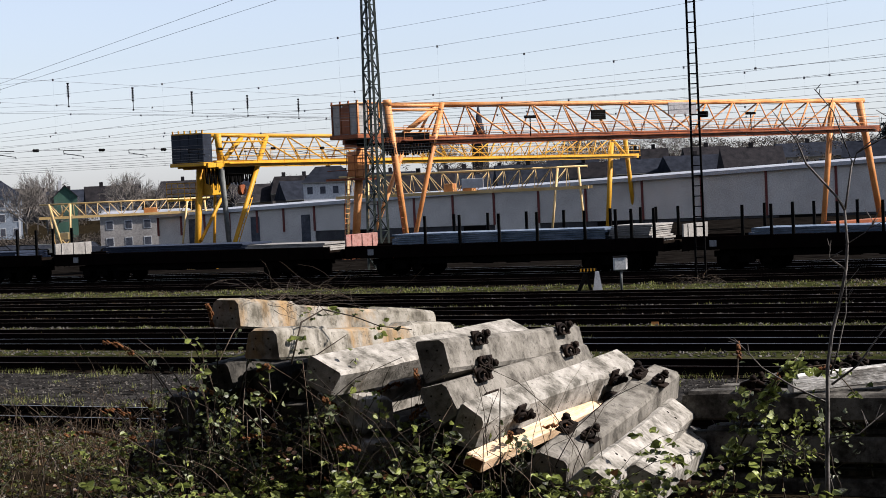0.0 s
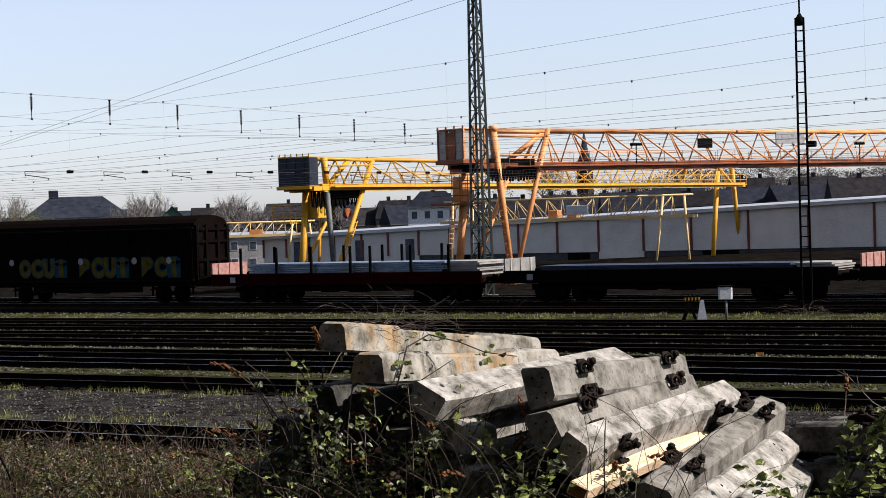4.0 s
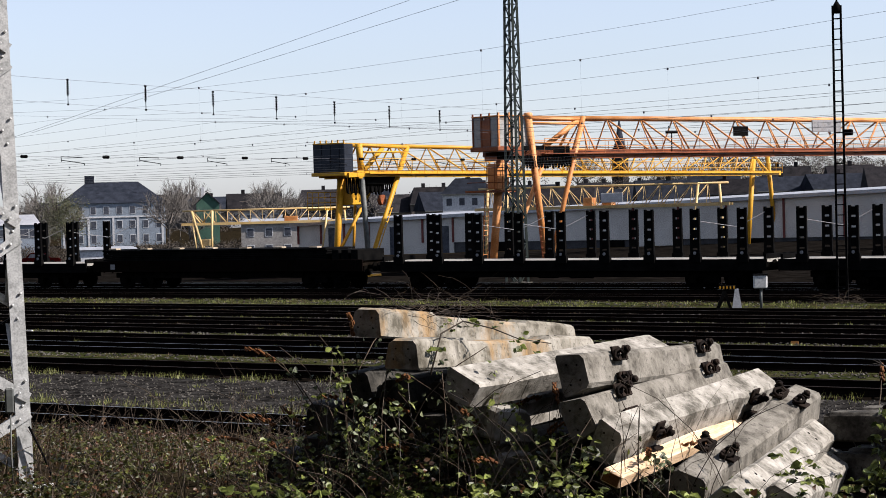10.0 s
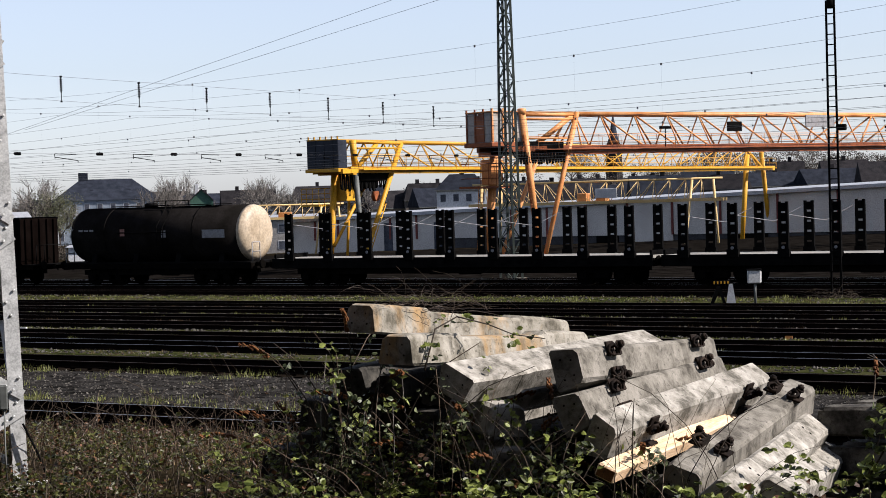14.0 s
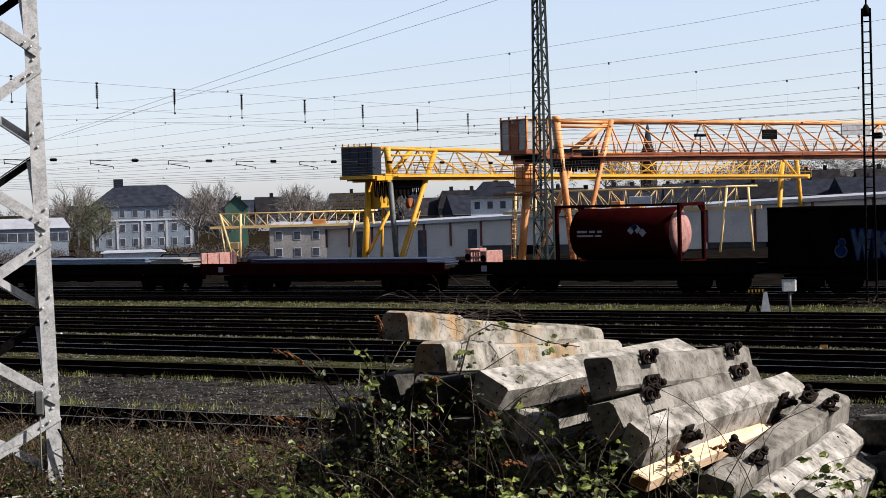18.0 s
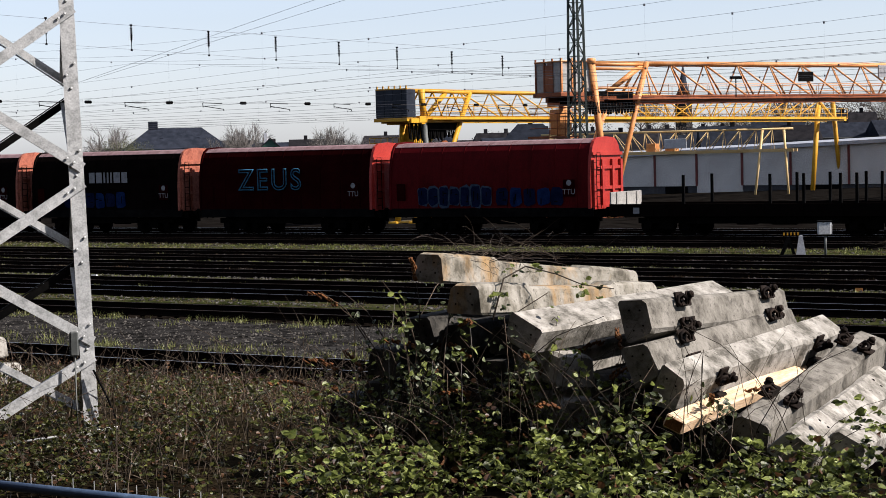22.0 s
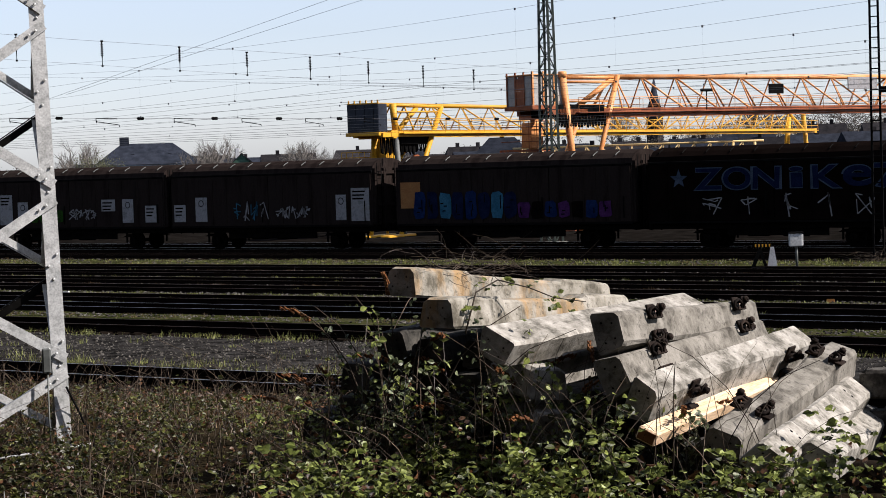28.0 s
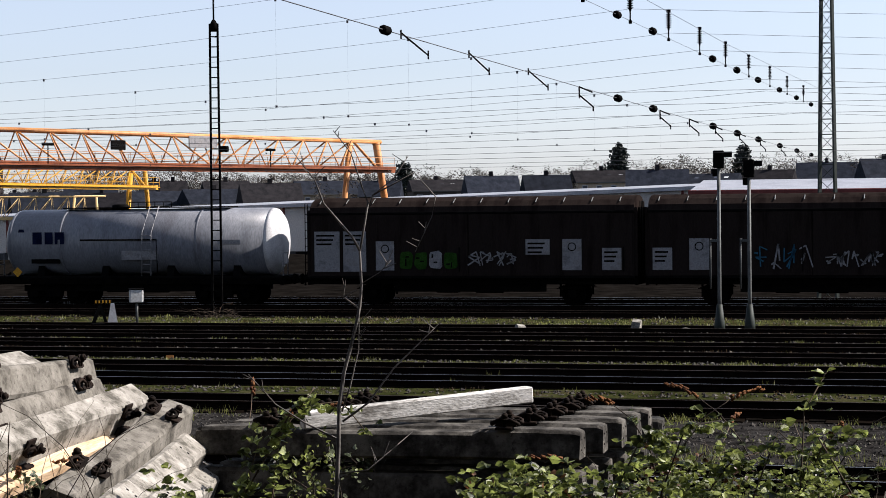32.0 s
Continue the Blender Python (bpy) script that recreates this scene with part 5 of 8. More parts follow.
for x in (-2.98, 2.98):
    fr = bmesh.new()
    for y in (-1.15, 1.15):
        add_beam(fr, (x, y, 1.25), (x, y, 3.85), 0.14)
    for z in (1.32, 3.78):
        add_beam(fr, (x, -1.15, z), (x, 1.15, z), 0.14)
    add_beam(fr, (x, -1.15, 3.4), (x, -0.7, 3.8), 0.09)
    add_beam(fr, (x, 1.15, 3.4), (x, 0.7, 3.8), 0.09)
    part("end_frame", fr, M_DARKRED, tc)
for y in (-1.15, 1.15):
    for z in (1.3, 3.78):
        part("frame_rail", beam((-2.98, y, z), (2.98, y, z), 0.1), M_DARKRED, tc)
vt = part("vessel", lathe([(-2.75, 0.2), (-2.6, 0.75), (-2.4, 1.05), (-2.2, 1.12), (2.2, 1.12), (2.4, 1.05), (2.6, 0.75), (2.75, 0.2)], 32), M_DARKRED, tc, "dark red rounded vessel")
vt.location.z = 2.55
ve = part("vessel_end", lathe([(2.42, 1.03), (2.61, 0.76), (2.77, 0.2)], 32), M_PINK, tc, "pale end of the vessel")
ve.location.z = 2.55
for x, z, m in ((0.8, 2.85, M_BLUE), (0.95, 2.75, M_LABEL), (1.2, 2.6, M_LABEL), (0.65, 2.7, M_LABEL)):
    o = part("hazard_label", box(-0.13, 0.13, -0.004, 0.004, -0.13, 0.13), m, tc)
    o.matrix_basis = pose(x, -1.12, z, 0, 45, 0)
bars(tc, -2.0, -1.13, 2.62, ((0.5, 0), (0.3, 0.6), (0.25, 1.0)), 0.1, M_LABEL)
bars(tc, -2.0, -1.13, 2.45, ((0.8, 0), (0.3, 0.9)), 0.08, M_LABEL)

flat_wagon(-299.5, -285.0, "faded red low flat wagon with dark plates", M_PINK, (), [(-296.4, -286.0, 1.6, M_DARKPLATE, DL)], M_DARKRED)
flat_wagon(-316.9, -300.0, "dark low flat wagon with blue-grey plates", M_PINK, (), [(-312.6, -303.2, 1.72, M_STEELLOAD, "stacked blue-grey steel plates on a flat wagon"), (-303.0, -300.9, 1.72, M_PALELOAD, PL)])
flat_wagon(-331.8, -317.2, "empty dark low flat wagon with stakes", M_PALELOAD, (-328.2, -324.2, -322.7, -321.1, -320.4, -319.1, -318.4, -317.6), ())


# -- telescopic-hood coil wagons --
def hood_profile(half, z0, z2, n=14):
    pts = []
    for i in range(n + 1):
        a = math.pi * i / n
        pts.append((half * math.copysign(abs(math.cos(a)) ** 0.42, math.cos(a)), z0 + (z2 - z0) * math.sin(a) ** 0.62))
    return pts


def hood_wagon(u0, u1, label, hood, ends):
    L = u1 - u0
    w = rolling("hood_wagon", label, "railway wagon", (u0 + u1) / 2, "hooded steel wagons")
    running_gear(w, L + 0.6, True)
    part("side_sill", box(-L / 2, L / 2, -HW, -HW + 0.08, 0.85, 1.25, 0.015), M_BLACK, w)
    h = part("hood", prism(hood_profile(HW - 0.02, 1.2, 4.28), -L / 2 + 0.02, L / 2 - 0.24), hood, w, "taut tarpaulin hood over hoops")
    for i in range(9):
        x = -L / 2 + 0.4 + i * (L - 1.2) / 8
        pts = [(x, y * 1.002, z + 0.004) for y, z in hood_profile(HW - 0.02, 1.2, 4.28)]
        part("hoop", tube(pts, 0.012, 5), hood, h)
    # paler strip along the top, coloured as if sunlit
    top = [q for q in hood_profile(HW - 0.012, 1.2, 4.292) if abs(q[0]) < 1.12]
    part("roof_strip", prism(top + [(y, z - 0.05) for y, z in top[::-1]], -L / 2 + 0.03, L / 2 - 0.25), M_LITROOF, h, "top of the tarpaulin coloured pale as if sunlit")
    # right cap in the bright colour of a sunlit face, left in the hood's
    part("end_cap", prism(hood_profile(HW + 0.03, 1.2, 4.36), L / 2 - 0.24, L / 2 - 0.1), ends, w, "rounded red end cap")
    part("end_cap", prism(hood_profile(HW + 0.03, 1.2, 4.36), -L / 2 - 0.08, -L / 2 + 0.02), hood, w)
    end_frame(w, L / 2 - 0.1, 1, ends, 3.6)
    slab(L / 2 - 1.5, L / 2 - 0.9, 1.75, 2.5, M_DARKRED, w, "data_panel", -HW - 0.02)
    slab(-L / 2 + 0.35, -L / 2 + 0.85, 1.6, 2.4, M_DARKRED, w, "data_panel", -HW - 0.02)
    letters("TTU", 0.34, (L / 2 - 1.2, -HW - 0.035, 1.85), M_LABEL, w)
    part("sign_disc", lathe([(-0.004, 0.13), (0.0, 0.13)], 14, "y"), M_LABEL, w).location = (L / 2 - 1.2, -HW - 0.03, 2.35)
    return w


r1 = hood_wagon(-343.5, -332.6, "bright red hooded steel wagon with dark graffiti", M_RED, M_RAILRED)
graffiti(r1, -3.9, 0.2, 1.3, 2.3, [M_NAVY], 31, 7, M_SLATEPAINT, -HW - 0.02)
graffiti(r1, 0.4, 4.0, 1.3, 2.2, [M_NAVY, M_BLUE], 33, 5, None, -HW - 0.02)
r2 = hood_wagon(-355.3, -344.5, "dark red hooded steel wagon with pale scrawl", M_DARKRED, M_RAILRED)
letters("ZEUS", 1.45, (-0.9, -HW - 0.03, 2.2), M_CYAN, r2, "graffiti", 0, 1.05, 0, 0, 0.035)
r3 = hood_wagon(-367.2, -356.6, "dark hooded wagon with white lettering", M_BROWN, M_ENDORANGE)
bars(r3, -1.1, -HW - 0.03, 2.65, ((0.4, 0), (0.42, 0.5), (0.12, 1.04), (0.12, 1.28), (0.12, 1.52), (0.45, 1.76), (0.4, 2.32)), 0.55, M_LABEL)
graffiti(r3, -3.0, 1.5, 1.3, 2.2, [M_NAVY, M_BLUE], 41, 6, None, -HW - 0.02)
r4 = hood_wagon(-379.3, -368.3, "dark hooded wagon with faded blue graffiti", M_BROWN, M_ENDORANGE)
graffiti(r4, -4.0, 3.5, 1.3, 2.1, [M_NAVY, M_NAVY, M_PURPLE], 43, 8, None, -HW - 0.02)

# -- coil wagon --
wq = flat_wagon(-396.0, -380.3, "low black wagon with cradles for steel coils", None, (), ())
for i in range(10):
    part("cradle", prism([(-1.25, 1.2), (1.25, 1.2), (1.25, 1.62), (-1.25, 1.62)], -7.4 + i * 1.55, -7.15 + i * 1.55), M_BLACK, wq)
for u in (-391.9, -387.8, -383.7):
    cq = rolling("steel_coil", "bright rolled steel coil lying in a cradle", "steel coil", u, "steel coils")
    prof = [(-0.8, 0.33), (-0.8, 0.86), (-0.76, 0.92), (0.76, 0.92), (0.8, 0.86), (0.8, 0.33)]
    bm = lathe(prof, 40)
    bmesh.ops.delete(bm, geom=[f for f in bm.faces if len(f.verts) > 4], context="FACES")
    add_tube(bm, [(-0.8, 0, 0), (0.8, 0, 0)], 0.33, 20, cap=False)
    co = part("winding", bm, M_COIL, cq)
    co.matrix_basis = pose(0, 0, 2.55, 0, 0, 90)
    # end faces get a dark disc that stands in for shade
    for k in (-1, 1):
        rg = lathe([(k * 0.801, 0.335), (k * 0.801, 0.86)], 40)
        bmesh.ops.delete(rg, geom=[f for f in rg.faces if len(f.verts) > 4], context="FACES")
        part("coil_end", rg, M_BLACK, cq, "end of the wound strip, coloured dark as shade").matrix_basis = pose(0, 0, 2.55, 0, 0, 90)
    for x in (-0.5, 0.5):
        b = part("band", lathe([(x - 0.03, 0.925), (x + 0.03, 0.925)], 40), M_STEELLOAD, cq)
        b.matrix_basis = pose(0, 0, 2.55, 0, 0, 90)

# -- brown covered wagons --
g = box_wagon(-409.7, -398.0, "rusty brown covered wagon with pale blue graffiti letters", M_BROWN, 2, 4.3, M_BROWN)
tag("ZONiKe7", -3.6, 5.6, 2.45, 3.4, M_NAVY, M_SLATEPAINT, g, 50, -HW - 0.06, 0.018)
star = bmesh.new()
star.faces.new([star.verts.new((0.42 * (1 if k % 2 == 0 else 0.42) * math.sin(math.pi * k / 5), 0, 0.42 * (1 if k % 2 == 0 else 0.42) * math.cos(math.pi * k / 5))) for k in range(10)])
part("graffiti", star, M_SLATEPAINT, g, "painted five-pointed star").location = (-4.3, -HW - 0.06, 2.95)
graffiti(g, -3.2, 4.4, 1.3, 2.3, [M_LABEL, M_BROWN], 51, 9, None, -HW - 0.05)
fW = box_wagon(-422.8, -410.3, "dark brown sliding-wall wagon covered in blue graffiti", M_DARKBROWN, 3, 4.3)
graffiti(fW, -5.2, 0.4, 1.3, 2.7, [M_BLUE, M_NAVY, M_CYAN, M_NAVY], 53, 8, None, -HW - 0.05)
graffiti(fW, 0.4, 5.2, 1.3, 2.2, [M_PURPLE, M_BROWN, M_BLUE], 55, 7, None, -HW - 0.05)
slab(-5.9, -4.8, 1.9, 3.1, M_ORANGEP, fW, "rust_patch", -HW - 0.046)
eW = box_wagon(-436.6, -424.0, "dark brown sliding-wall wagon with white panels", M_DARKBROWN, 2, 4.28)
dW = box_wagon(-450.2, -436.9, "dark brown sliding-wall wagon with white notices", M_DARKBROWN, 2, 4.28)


def notice(parent, x, z0, z1, w_, disc=False):
    p = slab(x, x + w_, z0, z1, M_LABEL, parent, "notice", -HW - 0.046, "white painted notice panel")
    if disc:
        part("emblem", lathe([(-0.004, 0.17), (0.0, 0.17)], 16, "y"), M_BLACK, p).location = (x + w_ / 2, -HW - 0.054, z1 - 0.3)
        part("emblem", lathe([(-0.004, 0.13), (0.0, 0.13)], 16, "y"), M_LABEL, p).location = (x + w_ / 2, -HW - 0.059, z1 - 0.3)
    else:
        for i in range(3):
            part("writing_bar", box(x + 0.08, x + w_ * 0.8 - 0.06 * i, -HW - 0.057, -HW - 0.053, z1 - 0.2 - i * 0.17, z1 - 0.13 - i * 0.17), M_BLACK, p)


for x, z0, z1, w_, dsc in ((-6.3, 1.35, 2.95, 1.05, False), (-5.1, 1.35, 2.95, 0.95, False), (-3.75, 1.4, 2.55, 0.75, True), (2.3, 2.0, 2.6, 0.95, False), (3.75, 1.4, 2.6, 0.75, True), (5.3, 1.4, 2.25, 0.75, False)):
    notice(dW, x, z0, z1, w_, dsc)
graffiti(dW, -2.8, -0.4, 1.4, 2.2, [M_GREENP, M_GREENP, M_LABEL], 61, 4, None, -HW - 0.05)
graffiti(dW, 0.0, 2.0, 1.5, 2.2, [M_LABEL], 63, 4, None, -HW - 0.05)
for x, z0, z1, w_, dsc in ((-6.0, 1.4, 2.25, 0.75, False), (-4.6, 1.4, 2.6, 0.75, True), (4.1, 1.4, 2.6, 0.6, True), (5.0, 1.35, 2.9, 1.05, False)):
    notice(eW, x, z0, z1, w_, dsc)
graffiti(eW, -2.2, 0.0, 1.4, 2.4, [M_CYAN, M_LABEL], 65, 4, None, -HW - 0.05)
graffiti(eW, 0.5, 2.6, 1.5, 2.1, [M_LABEL], 67, 5, None, -HW - 0.05)

# -- last tank wagon --
wv = tank_wagon(-463.6, -451.6, "clean grey tank wagon with blue lettering", M_TANKW, M_WHITE)
logo_mark(wv, -5.1, -1.3, 2.75, 1.1, M_NAVY)
bars(wv, -4.55, -1.385, 2.5, ((0.42, 0), (0.36, 0.55), (0.42, 1.0)), 0.5, M_NAVY)
slab(-0.6, 1.0, 1.85, 2.35, M_LABEL, wv, "label", -1.33)
slab(3.6, 4.6, 2.45, 2.65, M_LABEL, wv, "label", -1.39)
slab(-4.7, -3.4, 1.7, 2.0, M_BLACK, wv, "label", -1.2)
o = part("hazard_label", box(-0.15, 0.15, -0.004, 0.004, -0.15, 0.15), M_YELLOW, wv)
o.matrix_basis = pose(-5.3, -1.27, 1.35, 0, 45, 0)


# ---- gantry cranes ----
def gantry(label, A, B, z0, z1, chord, paint, low, nodes, rail=True):
    """A travelling crane: a three-chord truss from A to B, with post pairs at the nodes and one diagonal pair a bay
    that leans towards the middle. Built along its own x axis."""
    a, b = Vector(A), Vector(B)
    L = (b - a).length
    yaw = math.degrees(math.atan2(b.y - a.y, b.x - a.x))
    c = thing("gantry_crane", label, "crane", pose(a.x, a.y, 0, 0, 0, yaw))
    part("top_chord", tube([(-0.9, 0, z1), (L + 0.4, 0, z1)], chord * 0.45, 10), paint, c)
    w = (z1 - z0) * 0.55
    for s in (-1, 1):
        part("bottom_chord", beam((-1, s * w, z0), (L + 0.6, s * w, z0), chord * 0.9, chord * 1.3), low, c)
    mid = (nodes[0] + nodes[-1]) / 2
    for i, x in enumerate(nodes):
        for s in (-1, 1):
            part("post", tube([(x, s * w, z0), (x, 0, z1)], chord * 0.13, 5), paint, c)
            if i + 1 < len(nodes):
                x1 = nodes[i + 1]
                p, q = ((x, 0, z1), (x1, s * w, z0)) if x < mid else ((x1, 0, z1), (x, s * w, z0))
                part("diagonal", tube([p, q], chord * 0.17, 5), paint, c)
        part("cross_tie", beam((x, -w, z0), (x, w, z0), chord * 0.3), low, c)
    if rail:
        for s in (-1, 1):
            r = bmesh.new()
            for h in (0.5, 1.0):
                add_tube(r, [(0, s * (w + 0.5), z0 + h), (L, s * (w + 0.5), z0 + h)], 0.022, 4)
            n = int(L / 1.8)
            for i in range(n + 1):
                add_tube(r, [(L * i / n, s * (w + 0.5), z0), (L * i / n, s * (w + 0.5), z0 + 1.0)], 0.022, 4)
            wk = part("walkway", beam((0, s * (w + 0.3), z0), (L, s * (w + 0.3), z0), 0.5, 0.06), low, c)
            part("handrail", r, paint, wk)
    return c, L


def gleg(c, p, q, r, m, label=""):
    return part("leg", tube([p, q], r, 10, r * 0.8), m, c, label)


def orange_crane():
    c, L = gantry("orange lattice gantry crane with a grey machine house", (-66.0, 114.3), (-47.6, 163.2), 7.0, 9.45, 0.42, M_ORANGE, M_RUSTRED, [7.2 + 3.17 * i for i in range(14)])
    g0 = -1.05
    # the machine house on the overhang, open posts round a sheet-clad box
    cb = part("machine_house", box(-3.5, -0.7, -1.35, 1.35, 7.5, 9.5, 0.04), M_CABGREY, c, "grey sheet machine house with rust streaks")
    for x in (-3.5, -2.6, -1.7, -0.75):
        part("rib", box(x - 0.06, x + 0.06, -1.42, -1.352, 7.4, 9.75), M_ORANGE, cb)
    # ribs and sheet of the end face in a darker brown that imitates shade
    for y in (-1.35, -0.45, 0.45, 1.35):
        part("rib", box(-3.57, -3.502, y - 0.06, y + 0.06, 7.4, 9.75), M_RUSTRED, cb)
    part("end_sheet", box(-3.53, -3.502, -0.38, 0.38, 7.55, 9.45), M_RUSTRED, cb, "end sheet coloured dark brown as its shaded side")
    part("base_frame", box(-3.7, -0.5, -1.5, 1.5, 7.22, 7.5, 0.03), M_RUSTRED, cb)
    part("roof_edge", box(-3.6, -0.6, -1.45, 1.45, 9.5, 9.58, 0.02), M_ORANGE, cb)
    for y in (-1.4, 1.4):
        part("outrigger", beam((-2.6, y, 7.05), (1, y, 7.05), 0.3, 0.35), M_RUSTRED, c)
    gleg(c, (-1.0, -1.4, 9.6), (0.36, -1.4, g0), 0.26, M_ORANGE)
    gleg(c, (3.86, -1.4, 9.5), (0.42, -1.4, g0), 0.19, M_ORANGE)
    part("leg_cap", lathe([(9.35, 0.3), (9.7, 0.3), (9.75, 0.2)], 10, "z"), M_ORANGE, c).location = (-1.0, -1.4, 0)
    cl = bmesh.new()
    for d in (-0.36, -0.28):
        add_tube(cl, [(-0.75 + d, -1.55, 8.0), (0.32 + d, -1.55, g0)], 0.03, 4)
    for i in range(24):
        z = g0 + 0.3 + i * 0.37
        x = 0.32 - 1.07 * (z - g0) / (8.0 - g0)
        add_tube(cl, [(x - 0.36, -1.55, z), (x + 0.2, -1.55, z)], 0.02, 4)
    part("leg_ladder", cl, M_RUSTRED, c)
    gleg(c, (1.0, 4.1, 7.0), (0.0, 4.1, g0), 0.33, M_ORANGE, "thick orange column with ladder")
    gleg(c, (5.0, 4.0, 7.0), (1.0, 4.2, g0), 0.18, M_ORANGE)
    part("cross_head", beam((0.5, -1.5, 7.0), (0.5, 5.0, 7.0), 0.5, 0.6), M_RUSTRED, c)
    part("cross_head", beam((4.6, -1.5, 7.0), (4.6, 4.8, 7.0), 0.4, 0.45), M_RUSTRED, c)
    part("portal_brace", tube([(4.7, 0, 9.4), (1.5, 0, 7.5)], 0.2, 8), M_ORANGE, c)
    part("portal_brace", tube([(4.9, 0.9, 9.3), (3.4, 0.9, 7.2)], 0.1, 8), M_ORANGE, c)
    for z in (9.05, 9.35):
        part("head_beam", tube([(-0.9, -1.3, z), (3.8, -1.3, z)], 0.1, 8), M_ORANGE, c)
    part("head_beam", tube([(-0.6, -1.3, 7.75), (3.0, -1.3, 7.75)], 0.07, 6), M_ORANGE, c)
    for x in (4.3, 5.05):
        for y in (-1.35, 1.35):
            part("post", tube([(x, y, 7.0), (4.9, 0, 9.4)], 0.06, 5), M_ORANGE, c)
    tr = part("trolley", box(-1.7, 2.5, -1.55, 1.2, 6.75, 7.55, 0.05), M_BLACK, c, "black hanging cable trolley")
    rc = random.Random(8)
    for i in range(17):
        x = -1.65 + i * 0.25
        part("cable_loop", tube([(x, -1.58, 6.85), (x + 0.05, -1.6, 6.0 + rc.uniform(0, 0.25)), (x + 0.12, -1.6, 5.95 + rc.uniform(0, 0.25)), (x + 0.2, -1.58, 6.85)], 0.06, 5), M_BLACK, tr)
    oc = part("operator_cab", box(0.2, 1.3, 3.6, 4.7, 4.75, 6.5, 0.04), M_ORANGE, c, "rusty operator cab with railing")
    rl = bmesh.new()
    for z in (5.2, 5.7, 6.2, 6.6):
        add_tube(rl, [(-1.1, 3.1, z), (-1.1, 5.3, z)], 0.03, 4)
        add_tube(rl, [(-1.1, 3.1, z), (1.4, 3.1, z)], 0.03, 4)
    for x in (-1.1, -0.4, 0.3, 1.0):
        add_tube(rl, [(x, 3.1, 4.6), (x, 3.1, 6.6)], 0.03, 4)
    part("railing", rl, M_RUSTRED, oc)["kind"] = "stuff"
    part("platform", box(-1.2, 1.5, 3.0, 5.4, 4.5, 4.65), M_RUSTRED, oc)
    ld = bmesh.new()
    for x in (-0.75, -0.35):
        add_tube(ld, [(x - 0.35, 3.8, g0), (x, 3.8, 4.5)], 0.035, 4)
    for i in range(16):
        z = g0 + 0.3 + i * 0.33
        x = -0.35 + 0.35 * (z - g0) / 5.55
        add_tube(ld, [(-0.75 + x, 3.8, z), (-0.35 + x, 3.8, z)], 0.025, 4)
    part("ladder", ld, M_ORANGE, c)
    # far end
    gleg(c, (L - 3.9, 0.0, 9.3), (L - 5.7, 0.0, g0), 0.27, M_ORANGE)
    gleg(c, (L - 0.2, 0.0, 9.4), (L + 2.3, 0.0, g0), 0.33, M_ORANGE)
    part("portal_brace", tube([(L - 3.4, 0, 9.4), (L, 0, 7.1)], 0.12, 8), M_ORANGE, c)
    for k, x in ((0, L * 0.36), (1, L * 0.52)):
        s = part("lamp_box" if k == 0 else "sign_board", box(x, x + (1.5 if k == 0 else 3.2), -0.9, -0.8, 8.2 + 0.3 * k, 8.9 + 0.5 * k, 0.02), M_BLACK if k == 0 else M_LABEL, c)
    for x in (L * 0.22, L * 0.68):
        f = part("floodlight", box(x, x + 0.9, -1.7, -1.4, 8.35, 8.55), M_BLACK, c)
        part("post", beam((x + 0.45, -1.55, 7.1), (x + 0.45, -1.55, 8.4), 0.06), M_BLACK, f)
    for s in (-0.4, 4.2):
        b = part("bogie", box(-0.8, 3.4, s - 0.35, s + 0.35, -1.3, -0.6, 0.06), M_RUSTRED, c)
    part("bogie", box(L - 6.0, L + 3.2, -1.0, -0.3, -1.3, -0.6, 0.06), M_RUSTRED, c)


